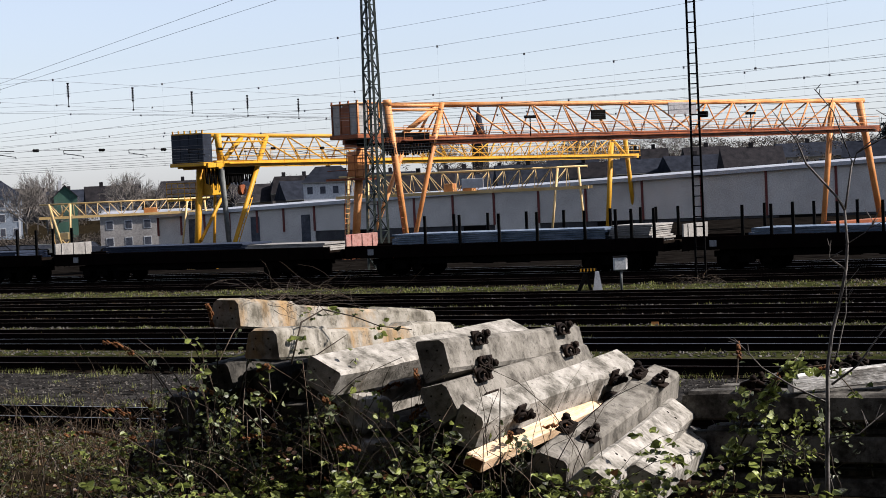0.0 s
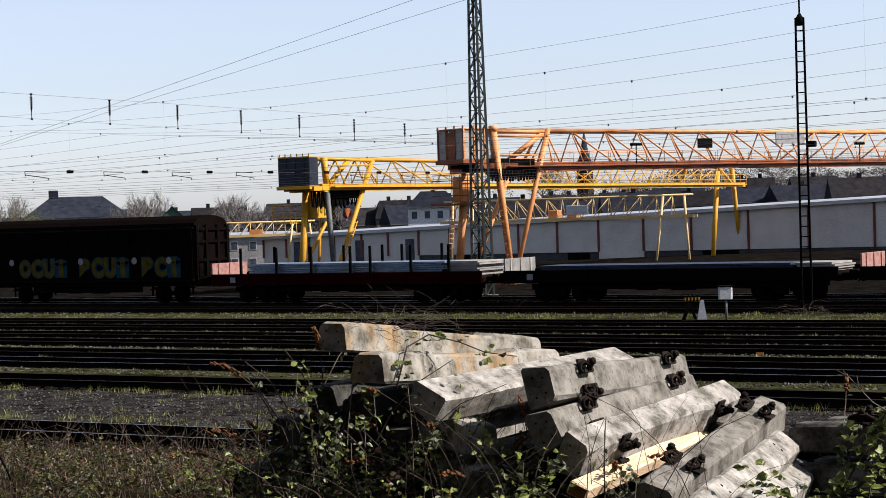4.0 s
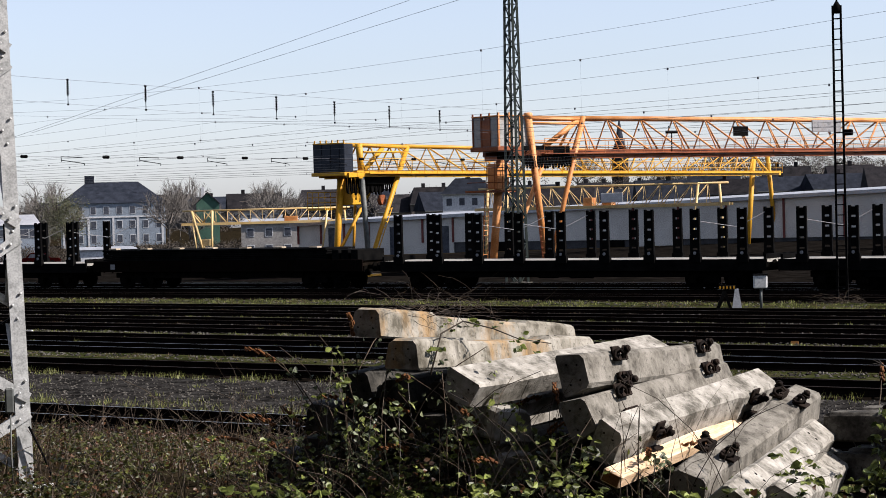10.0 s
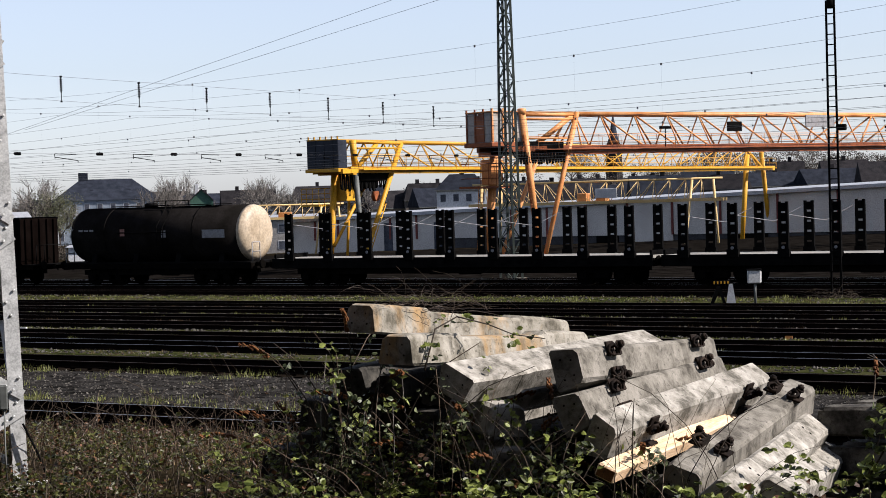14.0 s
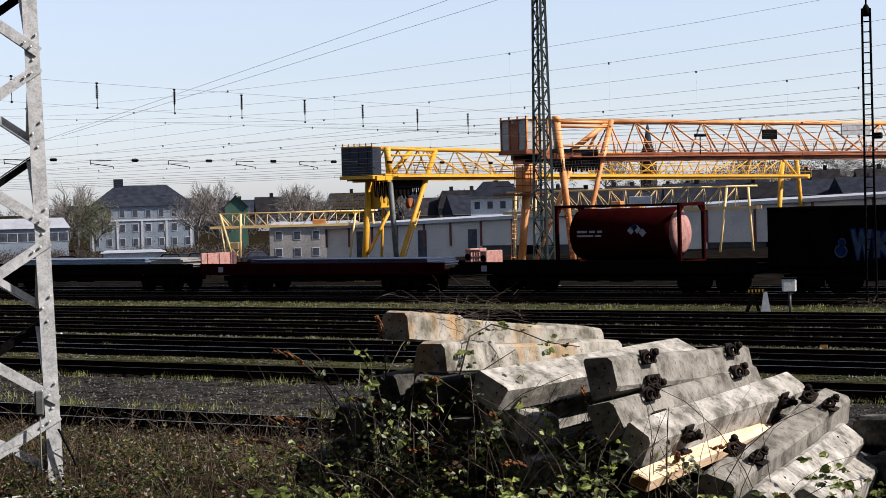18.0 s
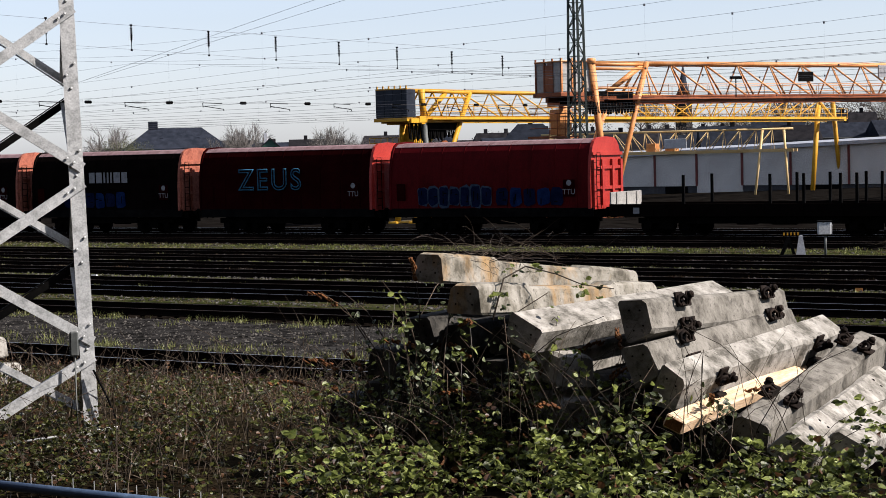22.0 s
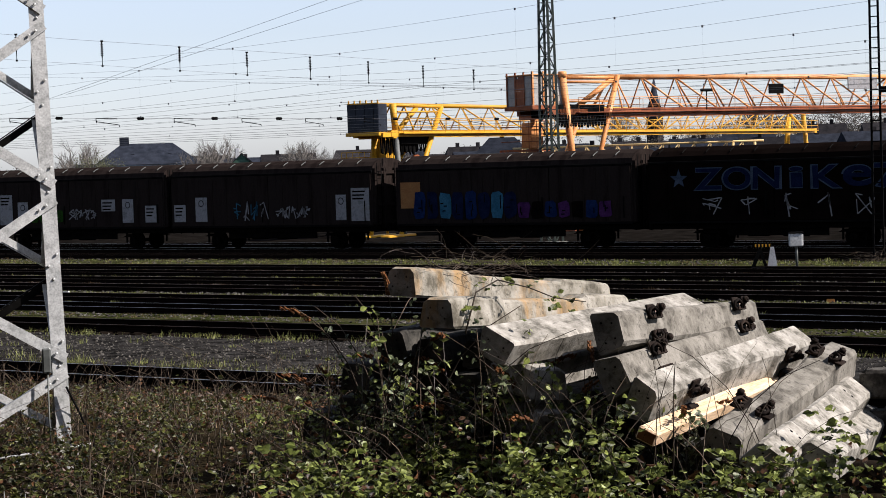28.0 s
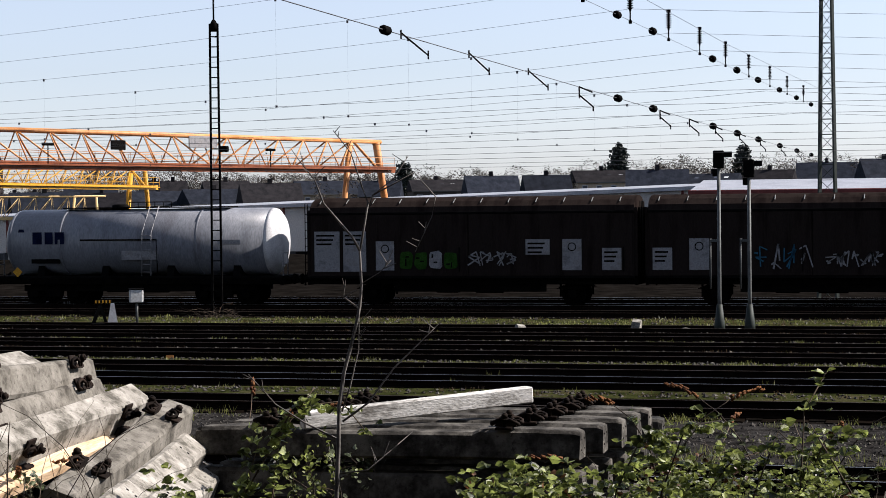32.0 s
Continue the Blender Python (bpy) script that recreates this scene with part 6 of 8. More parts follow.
def yellow_crane():
    c, L = gantry("yellow lattice gantry crane with a black machine house", (-76.1, 107.8), (-80.2, 188.6), 6.0, 7.95, 0.34, M_YELLOW, M_YELLOW, [6.3 + 4.15 * i for i in range(18)])
    g0 = -1.3
    cb = part("machine_house", box(-2.2, -1.1, -1.0, 1.5, 6.1, 8.0, 0.04), M_NAVYCLAD, c, "dark navy sheet-clad machine house")
    for i in range(6):
        part("post", beam((-2.1, -0.9 + i * 0.46, 7.95), (-2.1, -0.9 + i * 0.46, 8.25), 0.08), M_YELLOW, cb)
    for i in range(3):
        part("seam", box(-2.215, -2.2, -0.62 + i * 0.7, -0.6 + i * 0.7, 6.12, 7.98), M_BLACK, cb)
    part("top_rail", beam((-2.15, -1.0, 8.02), (-2.15, 1.5, 8.02), 0.08), M_YELLOW, cb)
    part("base_frame", box(-2.3, -0.5, -1.05, 1.6, 5.86, 6.1, 0.02), M_YELLOW, cb)
    for y in (-1.05, 1.05):
        part("outrigger", beam((-2.0, y, 5.9), (1, y, 5.95), 0.3), M_YELLOW, c)
    gleg(c, (-0.2, 0.6, 5.8), (-1.25, 0.6, g0), 0.25, M_YELLOW, "thick yellow column")
    gleg(c, (-0.37, -1.0, 8.0), (-0.15, -1.0, 5.95), 0.24, M_YELLOW)
    gleg(c, (-0.14, -1.0, 6.0), (0.68, -1.0, g0), 0.2, M_POST, "grey telescopic strut")
    gleg(c, (6.0, -1.0, 7.85), (-0.15, -1.0, g0), 0.18, M_YELLOW)
    gleg(c, (3.3, 0.3, 5.1), (-1.0, 0.3, 0.9), 0.13, M_YELLOW)
    gleg(c, (3.9, 0.7, 5.1), (-0.6, 0.7, 0.7), 0.09, M_YELLOW)
    gleg(c, (2.2, 0.9, 5.9), (1.4, 0.9, g0), 0.11, M_YELLOW)
    st = bmesh.new()
    for i in range(9):
        z = 0.2 + i * 0.42
        x = 0.97 + (z - 0.2) * 0.672
        add_beam(st, (x, -1.0, z), (x + 0.42, -1.0, z), 0.05)
    add_tube(st, [(1.35, -1.0, 0.1), (3.75, -1.0, 3.65)], 0.04, 5)
    part("leg_steps", st, M_YELLOW, c)
    part("cross_head", beam((-0.5, -1.2, 5.9), (-0.5, 1.6, 5.9), 0.45), M_YELLOW, c)
    part("head_beam", tube([(-0.3, -1.0, 7.9), (6.0, -1.0, 7.85)], 0.12, 8), M_YELLOW, c)
    part("head_beam", tube([(0.2, -1.0, 7.45), (5.8, -1.0, 7.5)], 0.07, 6), M_YELLOW, c)
    part("portal_brace", tube([(1.6, 0, 6.1), (4.3, 0, 7.8)], 0.17, 8), M_YELLOW, c)
    for x in (0.6, 2.4, 5.0):
        for y in (-1.0, 1.0):
            part("post", tube([(x, y, 6.0), (x + 0.3, 0, 7.9)], 0.06, 5), M_YELLOW, c)
    hb = part("hoist_box", box(-0.2, 1.5, -0.2, 0.6, 3.9, 5.75, 0.05), M_YELLOW, c, "yellow hoist housing under the bridge")
    rc = random.Random(9)
    for i in range(13):
        x = -1.6 + i * 0.5
        part("cable_loop", tube([(x, -0.7, 5.75), (x + 0.08, -0.72, 4.55 + rc.uniform(0, 0.4)), (x + 0.25, -0.72, 4.5 + rc.uniform(0, 0.4)), (x + 0.34, -0.7, 5.75)], 0.06, 5), M_BLACK, hb)
    tr = part("trolley", box(0.7, 4.5, -0.9, 0.6, 5.25, 5.95, 0.05), M_BLACK, c, "black hoist trolley")
    part("winch", box(1.4, 3.2, -0.7, 0.5, 4.75, 5.25, 0.05), M_BLACK, tr)
    part("hook_block", lathe([(-0.15, 0.36), (0.15, 0.36)], 16, "y"), M_RUSTRED, tr).location = (3.4, -0.4, 4.2)
    part("hoist_rope", tube([(3.4, -0.4, 4.3), (3.4, -0.4, 5.3)], 0.03, 4), M_BLACK, tr)
    rl = bmesh.new()
    for z in (4.1, 4.45, 4.8):
        add_tube(rl, [(-1.8, 0.9, z), (0.9, 0.9, z)], 0.03, 4)
        add_tube(rl, [(-1.8, 0.9, z), (-1.8, 2.3, z)], 0.03, 4)
    for x in (-1.8, -1.1, -0.4, 0.3, 0.9):
        add_tube(rl, [(x, 0.9, 3.7), (x, 0.9, 4.8)], 0.03, 4)
    for y in (1.4, 1.9, 2.3):
        add_tube(rl, [(-1.8, y, 3.7), (-1.8, y, 4.8)], 0.03, 4)
    pf = part("platform", box(-1.8, 0.9, 0.9, 2.3, 3.6, 3.72), M_YELLOW, c)
    part("railing", rl, M_YELLOW, pf)["kind"] = "stuff"
    gleg(c, (L - 4.2, 0, 7.4), (L - 6.2, 0, -1.6), 0.29, M_YELLOW)
    gleg(c, (L, 0, 7.7), (L + 2.2, 0, -1.6), 0.26, M_YELLOW)
    part("portal_brace", tube([(L - 4, 0, 7.8), (L, 0, 6.1)], 0.16, 8), M_YELLOW, c)
    for y in (-1.0, 0.6):
        part("bogie", box(-1.9, 1.6, y - 0.35, y + 0.35, -1.5, -0.8, 0.06), M_YELLOW, c)


def L_of(A, B):
    return math.hypot(B[0] - A[0], B[1] - A[1])


def pale_crane(label, A, B, z0, z1, step, left_legs):
    c, L = gantry(label, A, B, z0, z1, 0.22, M_PALEYELLOW, M_PALEYELLOW, [0.3 + step * i for i in range(int(L_of(A, B) / step))], rail=False)
    if left_legs:
        for s in (-1, 1):
            gleg(c, (0.2, s * 0.9, z1), (1.85, s * 0.9, -2.6), 0.13, M_PALEYELLOW)
            gleg(c, (2.65, s * 0.9, z1), (2.45, s * 0.9, -2.6), 0.13, M_PALEYELLOW)
            gleg(c, (0.3, s * 0.9, z0), (0.9, s * 0.9, -2.6), 0.07, M_PALEYELLOW)
            part("end_brace", tube([(0.1, s * 0.8, z1), (1.3, s * 0.8, z0)], 0.06, 5), M_PALEYELLOW, c)
            part("end_brace", tube([(2.6, s * 0.8, z1), (1.3, s * 0.8, z0)], 0.06, 5), M_PALEYELLOW, c)
            part("leg_brace", tube([(1.5, s * 0.9, -0.6), (2.4, s * 0.9, -1.6)], 0.06, 5), M_PALEYELLOW, c)
            part("leg_brace", tube([(2.5, s * 0.9, -0.6), (1.6, s * 0.9, -1.6)], 0.06, 5), M_PALEYELLOW, c)
        part("hoist_box", box(1.3, 2.5, -0.7, 0.7, -0.6, 0.2, 0.03), M_PALEYELLOW, c)
        part("trolley", box(L * 0.6, L * 0.6 + 1.6, -0.9, 0.9, z0 - 0.1, z0 + 0.7, 0.03), M_ORANGE, c)
    for x in (L - 0.3, L - 2.3):
        gleg(c, (x, -1.0, z1 - 0.1), (x + (0.5 if x > L - 1 else -0.9), -1.3, -2.6), 0.13, M_PALEYELLOW)
    if not left_legs:
        for x in (0.3, 2.3):
            gleg(c, (x, -1.0, z1 - 0.1), (x - 0.3, -1.3, -2.6), 0.13, M_PALEYELLOW)
        part("sign_board", box(L - 11.5, L - 9.4, -1.5, -1.42, z0 + 0.4, z0 + 1.3, 0.02), M_WHITE, c)
        for x in (L * 0.42, L * 0.5):
            part("trolley", box(x, x + 0.9, -0.9, 0.9, z0 + 0.1, z0 + 0.9, 0.03), M_ORANGE, c)


orange_crane()
yellow_crane()
pale_crane("pale yellow lattice gantry crane far off by the villa", (-150.8, 180.3), (-136.0, 191.7), 2.0, 3.6, 1.38, True)
pale_crane("pale yellow lattice gantry crane before the long hall", (-98.4, 162.5), (-76.1, 168.6), 3.05, 5.05, 1.52, False)


# ---- long hall ----
def hall():
    h = thing("warehouse_hall", "long beige panelled warehouse with red posts and pale roof", "warehouse", pose(0, 190, 0))
    top = lambda x: 5.85 + 0.031 * (x + 15)
    bot = lambda x: -0.78 + 0.001 * (x + 130)
    base = lambda x: ground_z(x, 190) - 0.3
    posts = [-142.0, -138.6, -135.2, -131.6, -127.7, -124.0, -119.8, -115.6, -111.2, -106.6, -101.7, -96.6, -91.2, -85.6, -79.1, -72.5, -65.5, -58.2, -50.4, -42.2, -33.6, -24.5, -18.0]
    x0 = posts[0]

    def quad_block(xa, xb, za, zb, y0, y1):
        bm = bmesh.new()
        v = [bm.verts.new(p) for p in ((xa, y0, za(xa)), (xb, y0, za(xb)), (xb, y1, za(xb)), (xa, y1, za(xa)), (xa, y0, zb(xa)), (xb, y0, zb(xb)), (xb, y1, zb(xb)), (xa, y1, zb(xa)))]
        for f in ((3, 2, 1, 0), (4, 5, 6, 7), (0, 1, 5, 4), (1, 2, 6, 5), (2, 3, 7, 6), (3, 0, 4, 7)):
            bm.faces.new([v[i] for i in f])
        return bm
    for i, (xa, xb) in enumerate(zip(posts, posts[1:])):
        deep = xa < -121 or i % 7 == 4
        part("wall_panel", quad_block(xa, xb, base if deep else bot, lambda x: top(x) - 0.45, 0, 0.4), M_HALL, h)
        if not deep:
            part("base_wall", quad_block(xa, xb, base, bot, 0.15, 0.4), M_HALLBASE, h)
        part("post", quad_block(xa - 0.12, xa + 0.12, bot, lambda x: top(x) - 0.4, -0.12, 0.0), M_HALLRED, h)
        if not deep and i % 3 == 1:
            d = part("dock_door", quad_block(xa + 1.2, xb - 1.2, base, lambda x: bot(x) - 0.05, 0.05, 0.15), M_BLACK, h)
    xe = posts[-1]
    part("red_trim", quad_block(x0, xe, lambda x: top(x) - 0.52, lambda x: top(x) - 0.38, -0.16, -0.01), M_HALLRED, h)
    bm = bmesh.new()
    n = 9
    for xa, xb in ((x0 - 1, xe),):
        A = []
        for k in range(n + 1):
            a = k / n
            y, dz = -0.4 + 26 * a, 0.4 * math.sin(math.pi * min(1, a * 4) / 2) + 0.25 * math.sin(math.pi * a)
            A.append([bm.verts.new((x, y, top(x) - 0.4 + dz)) for x in (xa, xb)])
        for p, q in zip(A, A[1:]):
            bm.faces.new((p[0], p[1], q[1], q[0]))
    part("roof", bm, M_HALLROOF, h, "pale ribbed metal roof")
    part("gutter", quad_block(x0 - 1, xe, lambda x: top(x) - 0.5, lambda x: top(x) - 0.12, -0.5, -0.35), M_HALLROOF, h)
    part("end_wall", quad_block(xe - 0.4, xe, base, lambda x: top(x) - 0.4, 0.4, 25.6), M_HALL, h)
    for x in (-137.5, -128.6, -121.6):
        part("door", quad_block(x, x + 1.2, base, lambda q: bot(q) + 1.9, -0.06, 0.0), M_WINDOW, h)
    s = thing("low_hall", "lower grey hall with a red roof edge", "warehouse", pose(0, 178, 0))
    part("wall", box(-22, 70, 0, 20, -1.5, 4.55), M_HALL, s)
    part("roof_edge", box(-22.4, 70.5, -0.4, 20.4, 4.55, 5.0, 0.05), M_HALLRED, s)
    part("roof", prism([(-0.3, 5.0), (20.3, 5.0), (10, 6.0)], -22.2, 70.2), M_HALLROOF, s)
    for i in range(14):
        part("post", box(-21.5 + i * 6.6, -21.2 + i * 6.6, -0.1, 0, -1.5, 4.55), M_HALLRED, s)


hall()


# ---- houses behind ----
def house(x, y, z, rz, w, d, eave, ridge, wall, roof, rows, cols, label, hip=0.0, chim=1, win=(1.0, 1.5), name="house", base=1.0):
    h = thing(name, label, "house", pose(x, y, z, 0, 0, rz), "houses on the hillside" if name == "house" else "")
    part("wall", box(-w / 2, w / 2, -d / 2, d / 2, -3, eave), wall, h)
    bm = bmesh.new()
    o = o_ = 0.35
    k = hip
    lo = [bm.verts.new(p) for p in ((-w / 2 - o, -d / 2 - o, eave), (w / 2 + o, -d / 2 - o, eave), (w / 2 + o, d / 2 + o, eave), (-w / 2 - o, d / 2 + o, eave))]
    hi = [bm.verts.new((-w / 2 - o + k, 0, ridge)), bm.verts.new((w / 2 + o - k, 0, ridge))]
    for f in ((lo[0], lo[1], hi[1], hi[0]), (lo[2], lo[3], hi[0], hi[1]), (lo[1], lo[2], hi[1]), (lo[3], lo[0], hi[0]), (lo[3], lo[2], lo[1], lo[0])):
        bm.faces.new(f)
    r = part("roof", bm, roof, h)
    for i in range(chim):
        cx = -w / 2 + w * (i + 0.7) / (chim + 0.4)
        part("chimney", box(cx - 0.4, cx + 0.4, -0.2, 0.6, ridge - 0.8, ridge + 0.9, 0.03), M_BROWNROOF, r)
    if name == "house":
        sl = math.degrees(math.atan2(ridge - eave, d / 2))
        for k in (-0.28, 0.1, 0.3):
            o = part("skylight", box(-0.45, 0.45, -0.6, 0.6, -0.03, 0.07, 0.02), M_RENDERW if k > 0.2 else M_WINDOW, r)
            o.matrix_basis = pose(k * w, -d / 4, (eave + ridge) / 2, sl, 0, 0)
        part("gutter", box(-w / 2 - o_, w / 2 + o_, -d / 2 - 0.5, -d / 2 - 0.36, eave - 0.1, eave + 0.04), M_POST, r)
    for rr in range(rows):
        for cc in range(cols):
            wx = -w / 2 + w * (cc + 0.5) / cols
            wz = eave - 0.7 - win[1] - rr * (win[1] + 1.35)
            f = part("window", box(wx - win[0] / 2 - 0.1, wx + win[0] / 2 + 0.1, -d / 2 - 0.05, -d / 2, wz - 0.1, wz + win[1] + 0.1), M_RENDERW, h)
            part("pane", box(wx - win[0] / 2, wx + win[0] / 2, -d / 2 - 0.07, -d / 2 - 0.05, wz, wz + win[1]), M_WINDOW, f)
    return h


big = house(-255, 282, -0.3, 42, 19.5, 13, 5.6, 9.6, M_RENDER, M_SLATE, 3, 8, "large pale grey villa with a dark hipped slate roof", 5.2, 0, (0.9, 1.35), "villa")
part("chimney", box(-5.2, -3.4, -0.5, 0.8, 9.0, 10.9, 0.03), M_SLATE, big)
part("cornice", box(-9.9, 9.9, -6.62, -6.5, 2.8, 3.1), M_RENDERW, big)
for i in range(5):
    part("pilaster", box(-9.4 + i * 4.6, -9.0 + i * 4.6, -6.6, -6.5, -3, 2.8), M_RENDERW, big)
for i in range(2):
    part("dormer", box(-3 + i * 7, -2.4 + i * 7, -3.6, -2.4, 7.0, 7.6), M_SLATE, big)
gh = thing("house", "narrow green gabled house with a dark roof", "house", pose(-211, 257, -2.6, 0, 0, 39), "houses on the hillside")
part("wall", prism([(-1.9, -1), (1.9, -1), (1.9, 7.2), (0, 9.0), (-1.9, 7.2)], -3, 3, "y"), M_GREENHOUSE, gh)
for s in (-1, 1):
    part("roof_slope", beam((s * 1.0, -3.3, 8.15), (s * 1.0, 3.3, 8.15), 2.9, 0.12, (s * 0.69, 0, 0.73)), M_BROWNROOF, gh)
part("chimney", box(-1.1, -0.5, 0.5, 1.2, 8.0, 10.0, 0.03), M_RENDERW, gh)
house(-175, 231.5, -3.2, 37, 13.5, 9, 4.6, 5.3, M_OFFICE, M_HALLROOF, 2, 5, "pale flat-roofed office block with small windows", 1.0, 0, (0.9, 1.1), "office_block")
house(-226, 222, -3.0, 45, 14, 10, 5.0, 6.6, M_RENDER, M_HALLROOF, 1, 9, "long low white shed with a pale roof", 1.0, 0, (1.4, 1.3), "shed")
house(-174, 281, -0.5, 32, 8.6, 8, 5.6, 8.3, M_RENDERW, M_SLATE, 2, 4, "white rendered house with slate roof", 2.5, 1, (0.9, 1.2))
house(-158.5, 173.6, -3.4, 42, 7.0, 4, 2.75, 3.05, M_RENDERW, M_HALLROOF, 0, 0, "low white flat-roofed hut behind the sidings", 0.6, 0, (1, 1), "hut")
rng = random.Random(12)
for i in range(15):
    x = -335 + i * 13.2
    y = 352 + i * 3.0 + rng.uniform(-4, 4)
    zb = ground_z(x, y)
    house(x, y, zb, 40 - i * 0.9 + rng.uniform(-6, 6), rng.uniform(9, 12.5), 9, rng.uniform(3.2, 4.4), rng.uniform(7.0, 8.6), M_HOUSE if i % 4 else M_RENDERW, M_BROWNROOF if i % 3 else M_SLATE, 1, 4, "dark-roofed terraced house on the slope", rng.choice((0, 0, 1.5)), rng.choice((1, 2)), (1.0, 1.3))
for i in range(22):
    az = radians(-34 + i * 1.62)
    dd = 395 + rng.uniform(-30, 55)
    x, y = dd * math.sin(az), dd * math.cos(az)
    house(x, y, ground_z(x, y) - 0.5, math.degrees(-az) + rng.uniform(-25, 25), rng.uniform(8, 15), 9, rng.uniform(2.6, 4.2), rng.uniform(6.0, 8.2), M_HOUSE if i % 5 else M_TANKEND, M_SLATE if i % 3 else M_BROWNROOF, 1, 4, "slate-roofed house among bare trees", 0, 1, (1.0, 1.2))
def parked_car(x, y, rz, paint, label):
    c = thing("parked_car", label, "car", pose(x, y, ground_z(x, y), 0, 0, rz), "cars parked behind the sidings")
    part("body", prism([(-2.1, 0.3), (2.1, 0.3), (2.15, 0.65), (1.9, 0.85), (-2.0, 0.9), (-2.15, 0.6)], -0.85, 0.85, "y"), paint, c)
    cabin = part("cabin", prism([(-1.7, 0.88), (1.05, 0.86), (0.45, 1.42), (-1.2, 1.45)], -0.72, 0.72, "y"), paint, c)
    for y in (-0.725, 0.72):
        part("side_window", prism([(-1.45, 0.92), (0.85, 0.92), (0.38, 1.34), (-1.1, 1.36)], y, y + 0.005, "y"), M_WINDOW, cabin)
    for wx in (-1.3, 1.3):
        for y in (-0.8, 0.8):
            w = part("wheel", lathe([(y - 0.1, 0.31), (y + 0.1, 0.31)], 14, "y"), M_BLACK, c)
            w.location = (wx, 0, 0.31)
    for y in (-0.6, 0.6):
        part("tail_lamp", box(-2.19, -2.1, y - 0.15, y + 0.15, 0.62, 0.78), M_RAILRED, c)


for i, (az, d) in enumerate(((44.2, 226), (41.25, 228), (40.9, 231), (40.45, 229), (40.0, 232), (38.75, 228))):
    parked_car(-d * math.sin(radians(az)), d * math.cos(radians(az)), 40 + 4 * (i % 3), (M_DARKRED, M_BLACK, M_NAVYCLAD, M_BLACK, M_POST, M_NAVYCLAD)[i], ("dark red car parked behind the sidings", "black car parked in a row", "dark blue car parked in a row", "black car parked in a row", "grey car parked in a row", "dark blue car parked by the hall")[i])
sp = thing("church_spire", "slim dark slate church spire", "church", pose(-321, 622, 8))
part("tower", box(-2.2, 2.2, -2.2, 2.2, -2, 13), M_BROWNROOF, sp)
part("spire", lathe([(13, 2.6), (15, 1.8), (24, 0.08)], 8, "z"), M_SLATE, sp)


# ---- bare trees and woods ----
def branches(rng, bm, p, d, length, r, depth):
    q = p + d * length
    add_tube(bm, [p, p + d * length * 0.5 + Vector((rng.uniform(-1, 1), rng.uniform(-1, 1), 0)) * length * 0.06, q], r, 4 if depth > 1 else 3, r * 0.6, cap=False)
    if depth == 0:
        return
    for k in range(rng.randint(3, 4) if depth > 1 else 5):
        a, t = rng.uniform(0, 2 * math.pi), rng.uniform(0.35, 0.85)
        side = d.orthogonal().normalized()
        side.rotate(Matrix.Rotation(a, 3, d))
        nd = (d * math.cos(t) + side * math.sin(t) + Vector((0, 0, 0.12))).normalized()
        branches(rng, bm, p + d * length * rng.uniform(0.55, 1.0), nd, length * rng.uniform(0.6, 0.8), r * 0.58, depth - 1)


def bare_tree(seed, h):
    rng = random.Random(seed)
    t = thing("bare_tree", "leafless round-crowned tree in the distance", "tree", None, "distant bare trees")
    part("trunk", tube([(0, 0, -1), (0.1, 0.05, h * 0.2), (0, 0, h * 0.36)], h * 0.022, 7, h * 0.017), M_HAZETWIG, t)
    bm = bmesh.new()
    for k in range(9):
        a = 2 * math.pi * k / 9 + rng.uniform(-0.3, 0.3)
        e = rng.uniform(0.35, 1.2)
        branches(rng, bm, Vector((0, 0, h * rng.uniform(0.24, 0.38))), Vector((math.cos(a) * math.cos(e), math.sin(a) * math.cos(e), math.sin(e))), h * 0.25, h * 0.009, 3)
    part("crown", bm, M_HAZETWIG, t)
    return t


T = [bare_tree(s, 10.0) for s in (1, 2, 3)]
spots = [(-278, 288, 1.3), (-286, 294, 1.0), (-252, 298, 1.35), (-260, 304, 1.1), (-263, 341, 1.25), (-211, 253, 1.0), (-219, 267, 0.95), (-275, 369, 0.85), (-267, 271, 1.1), (-238, 346, 0.9), (-304, 563, 1.9), (-308, 566, 1.6)]
for x, y, top in ((-229.1, 237.5, 10.8), (-220.9, 258.5, 10.0), (-222.6, 266.0, 10.2), (-225.7, 293.2, 10.2), (-228.1, 304.0, 8.0)):
    spots.append((x, y, (top - ground_z(x, y)) / 9.6))
for i, (x, y, k) in enumerate(spots):
    zb = ground_z(x, y)
    src = T[i % 3]
    if i < 3:
        src.matrix_basis = pose(x, y, zb) @ Matrix.Scale(k, 4)
    else:
        c2 = copy_thing(src, pose(x, y, zb, 0, 0, 70 * i))
        c2.scale = (k, k, k)


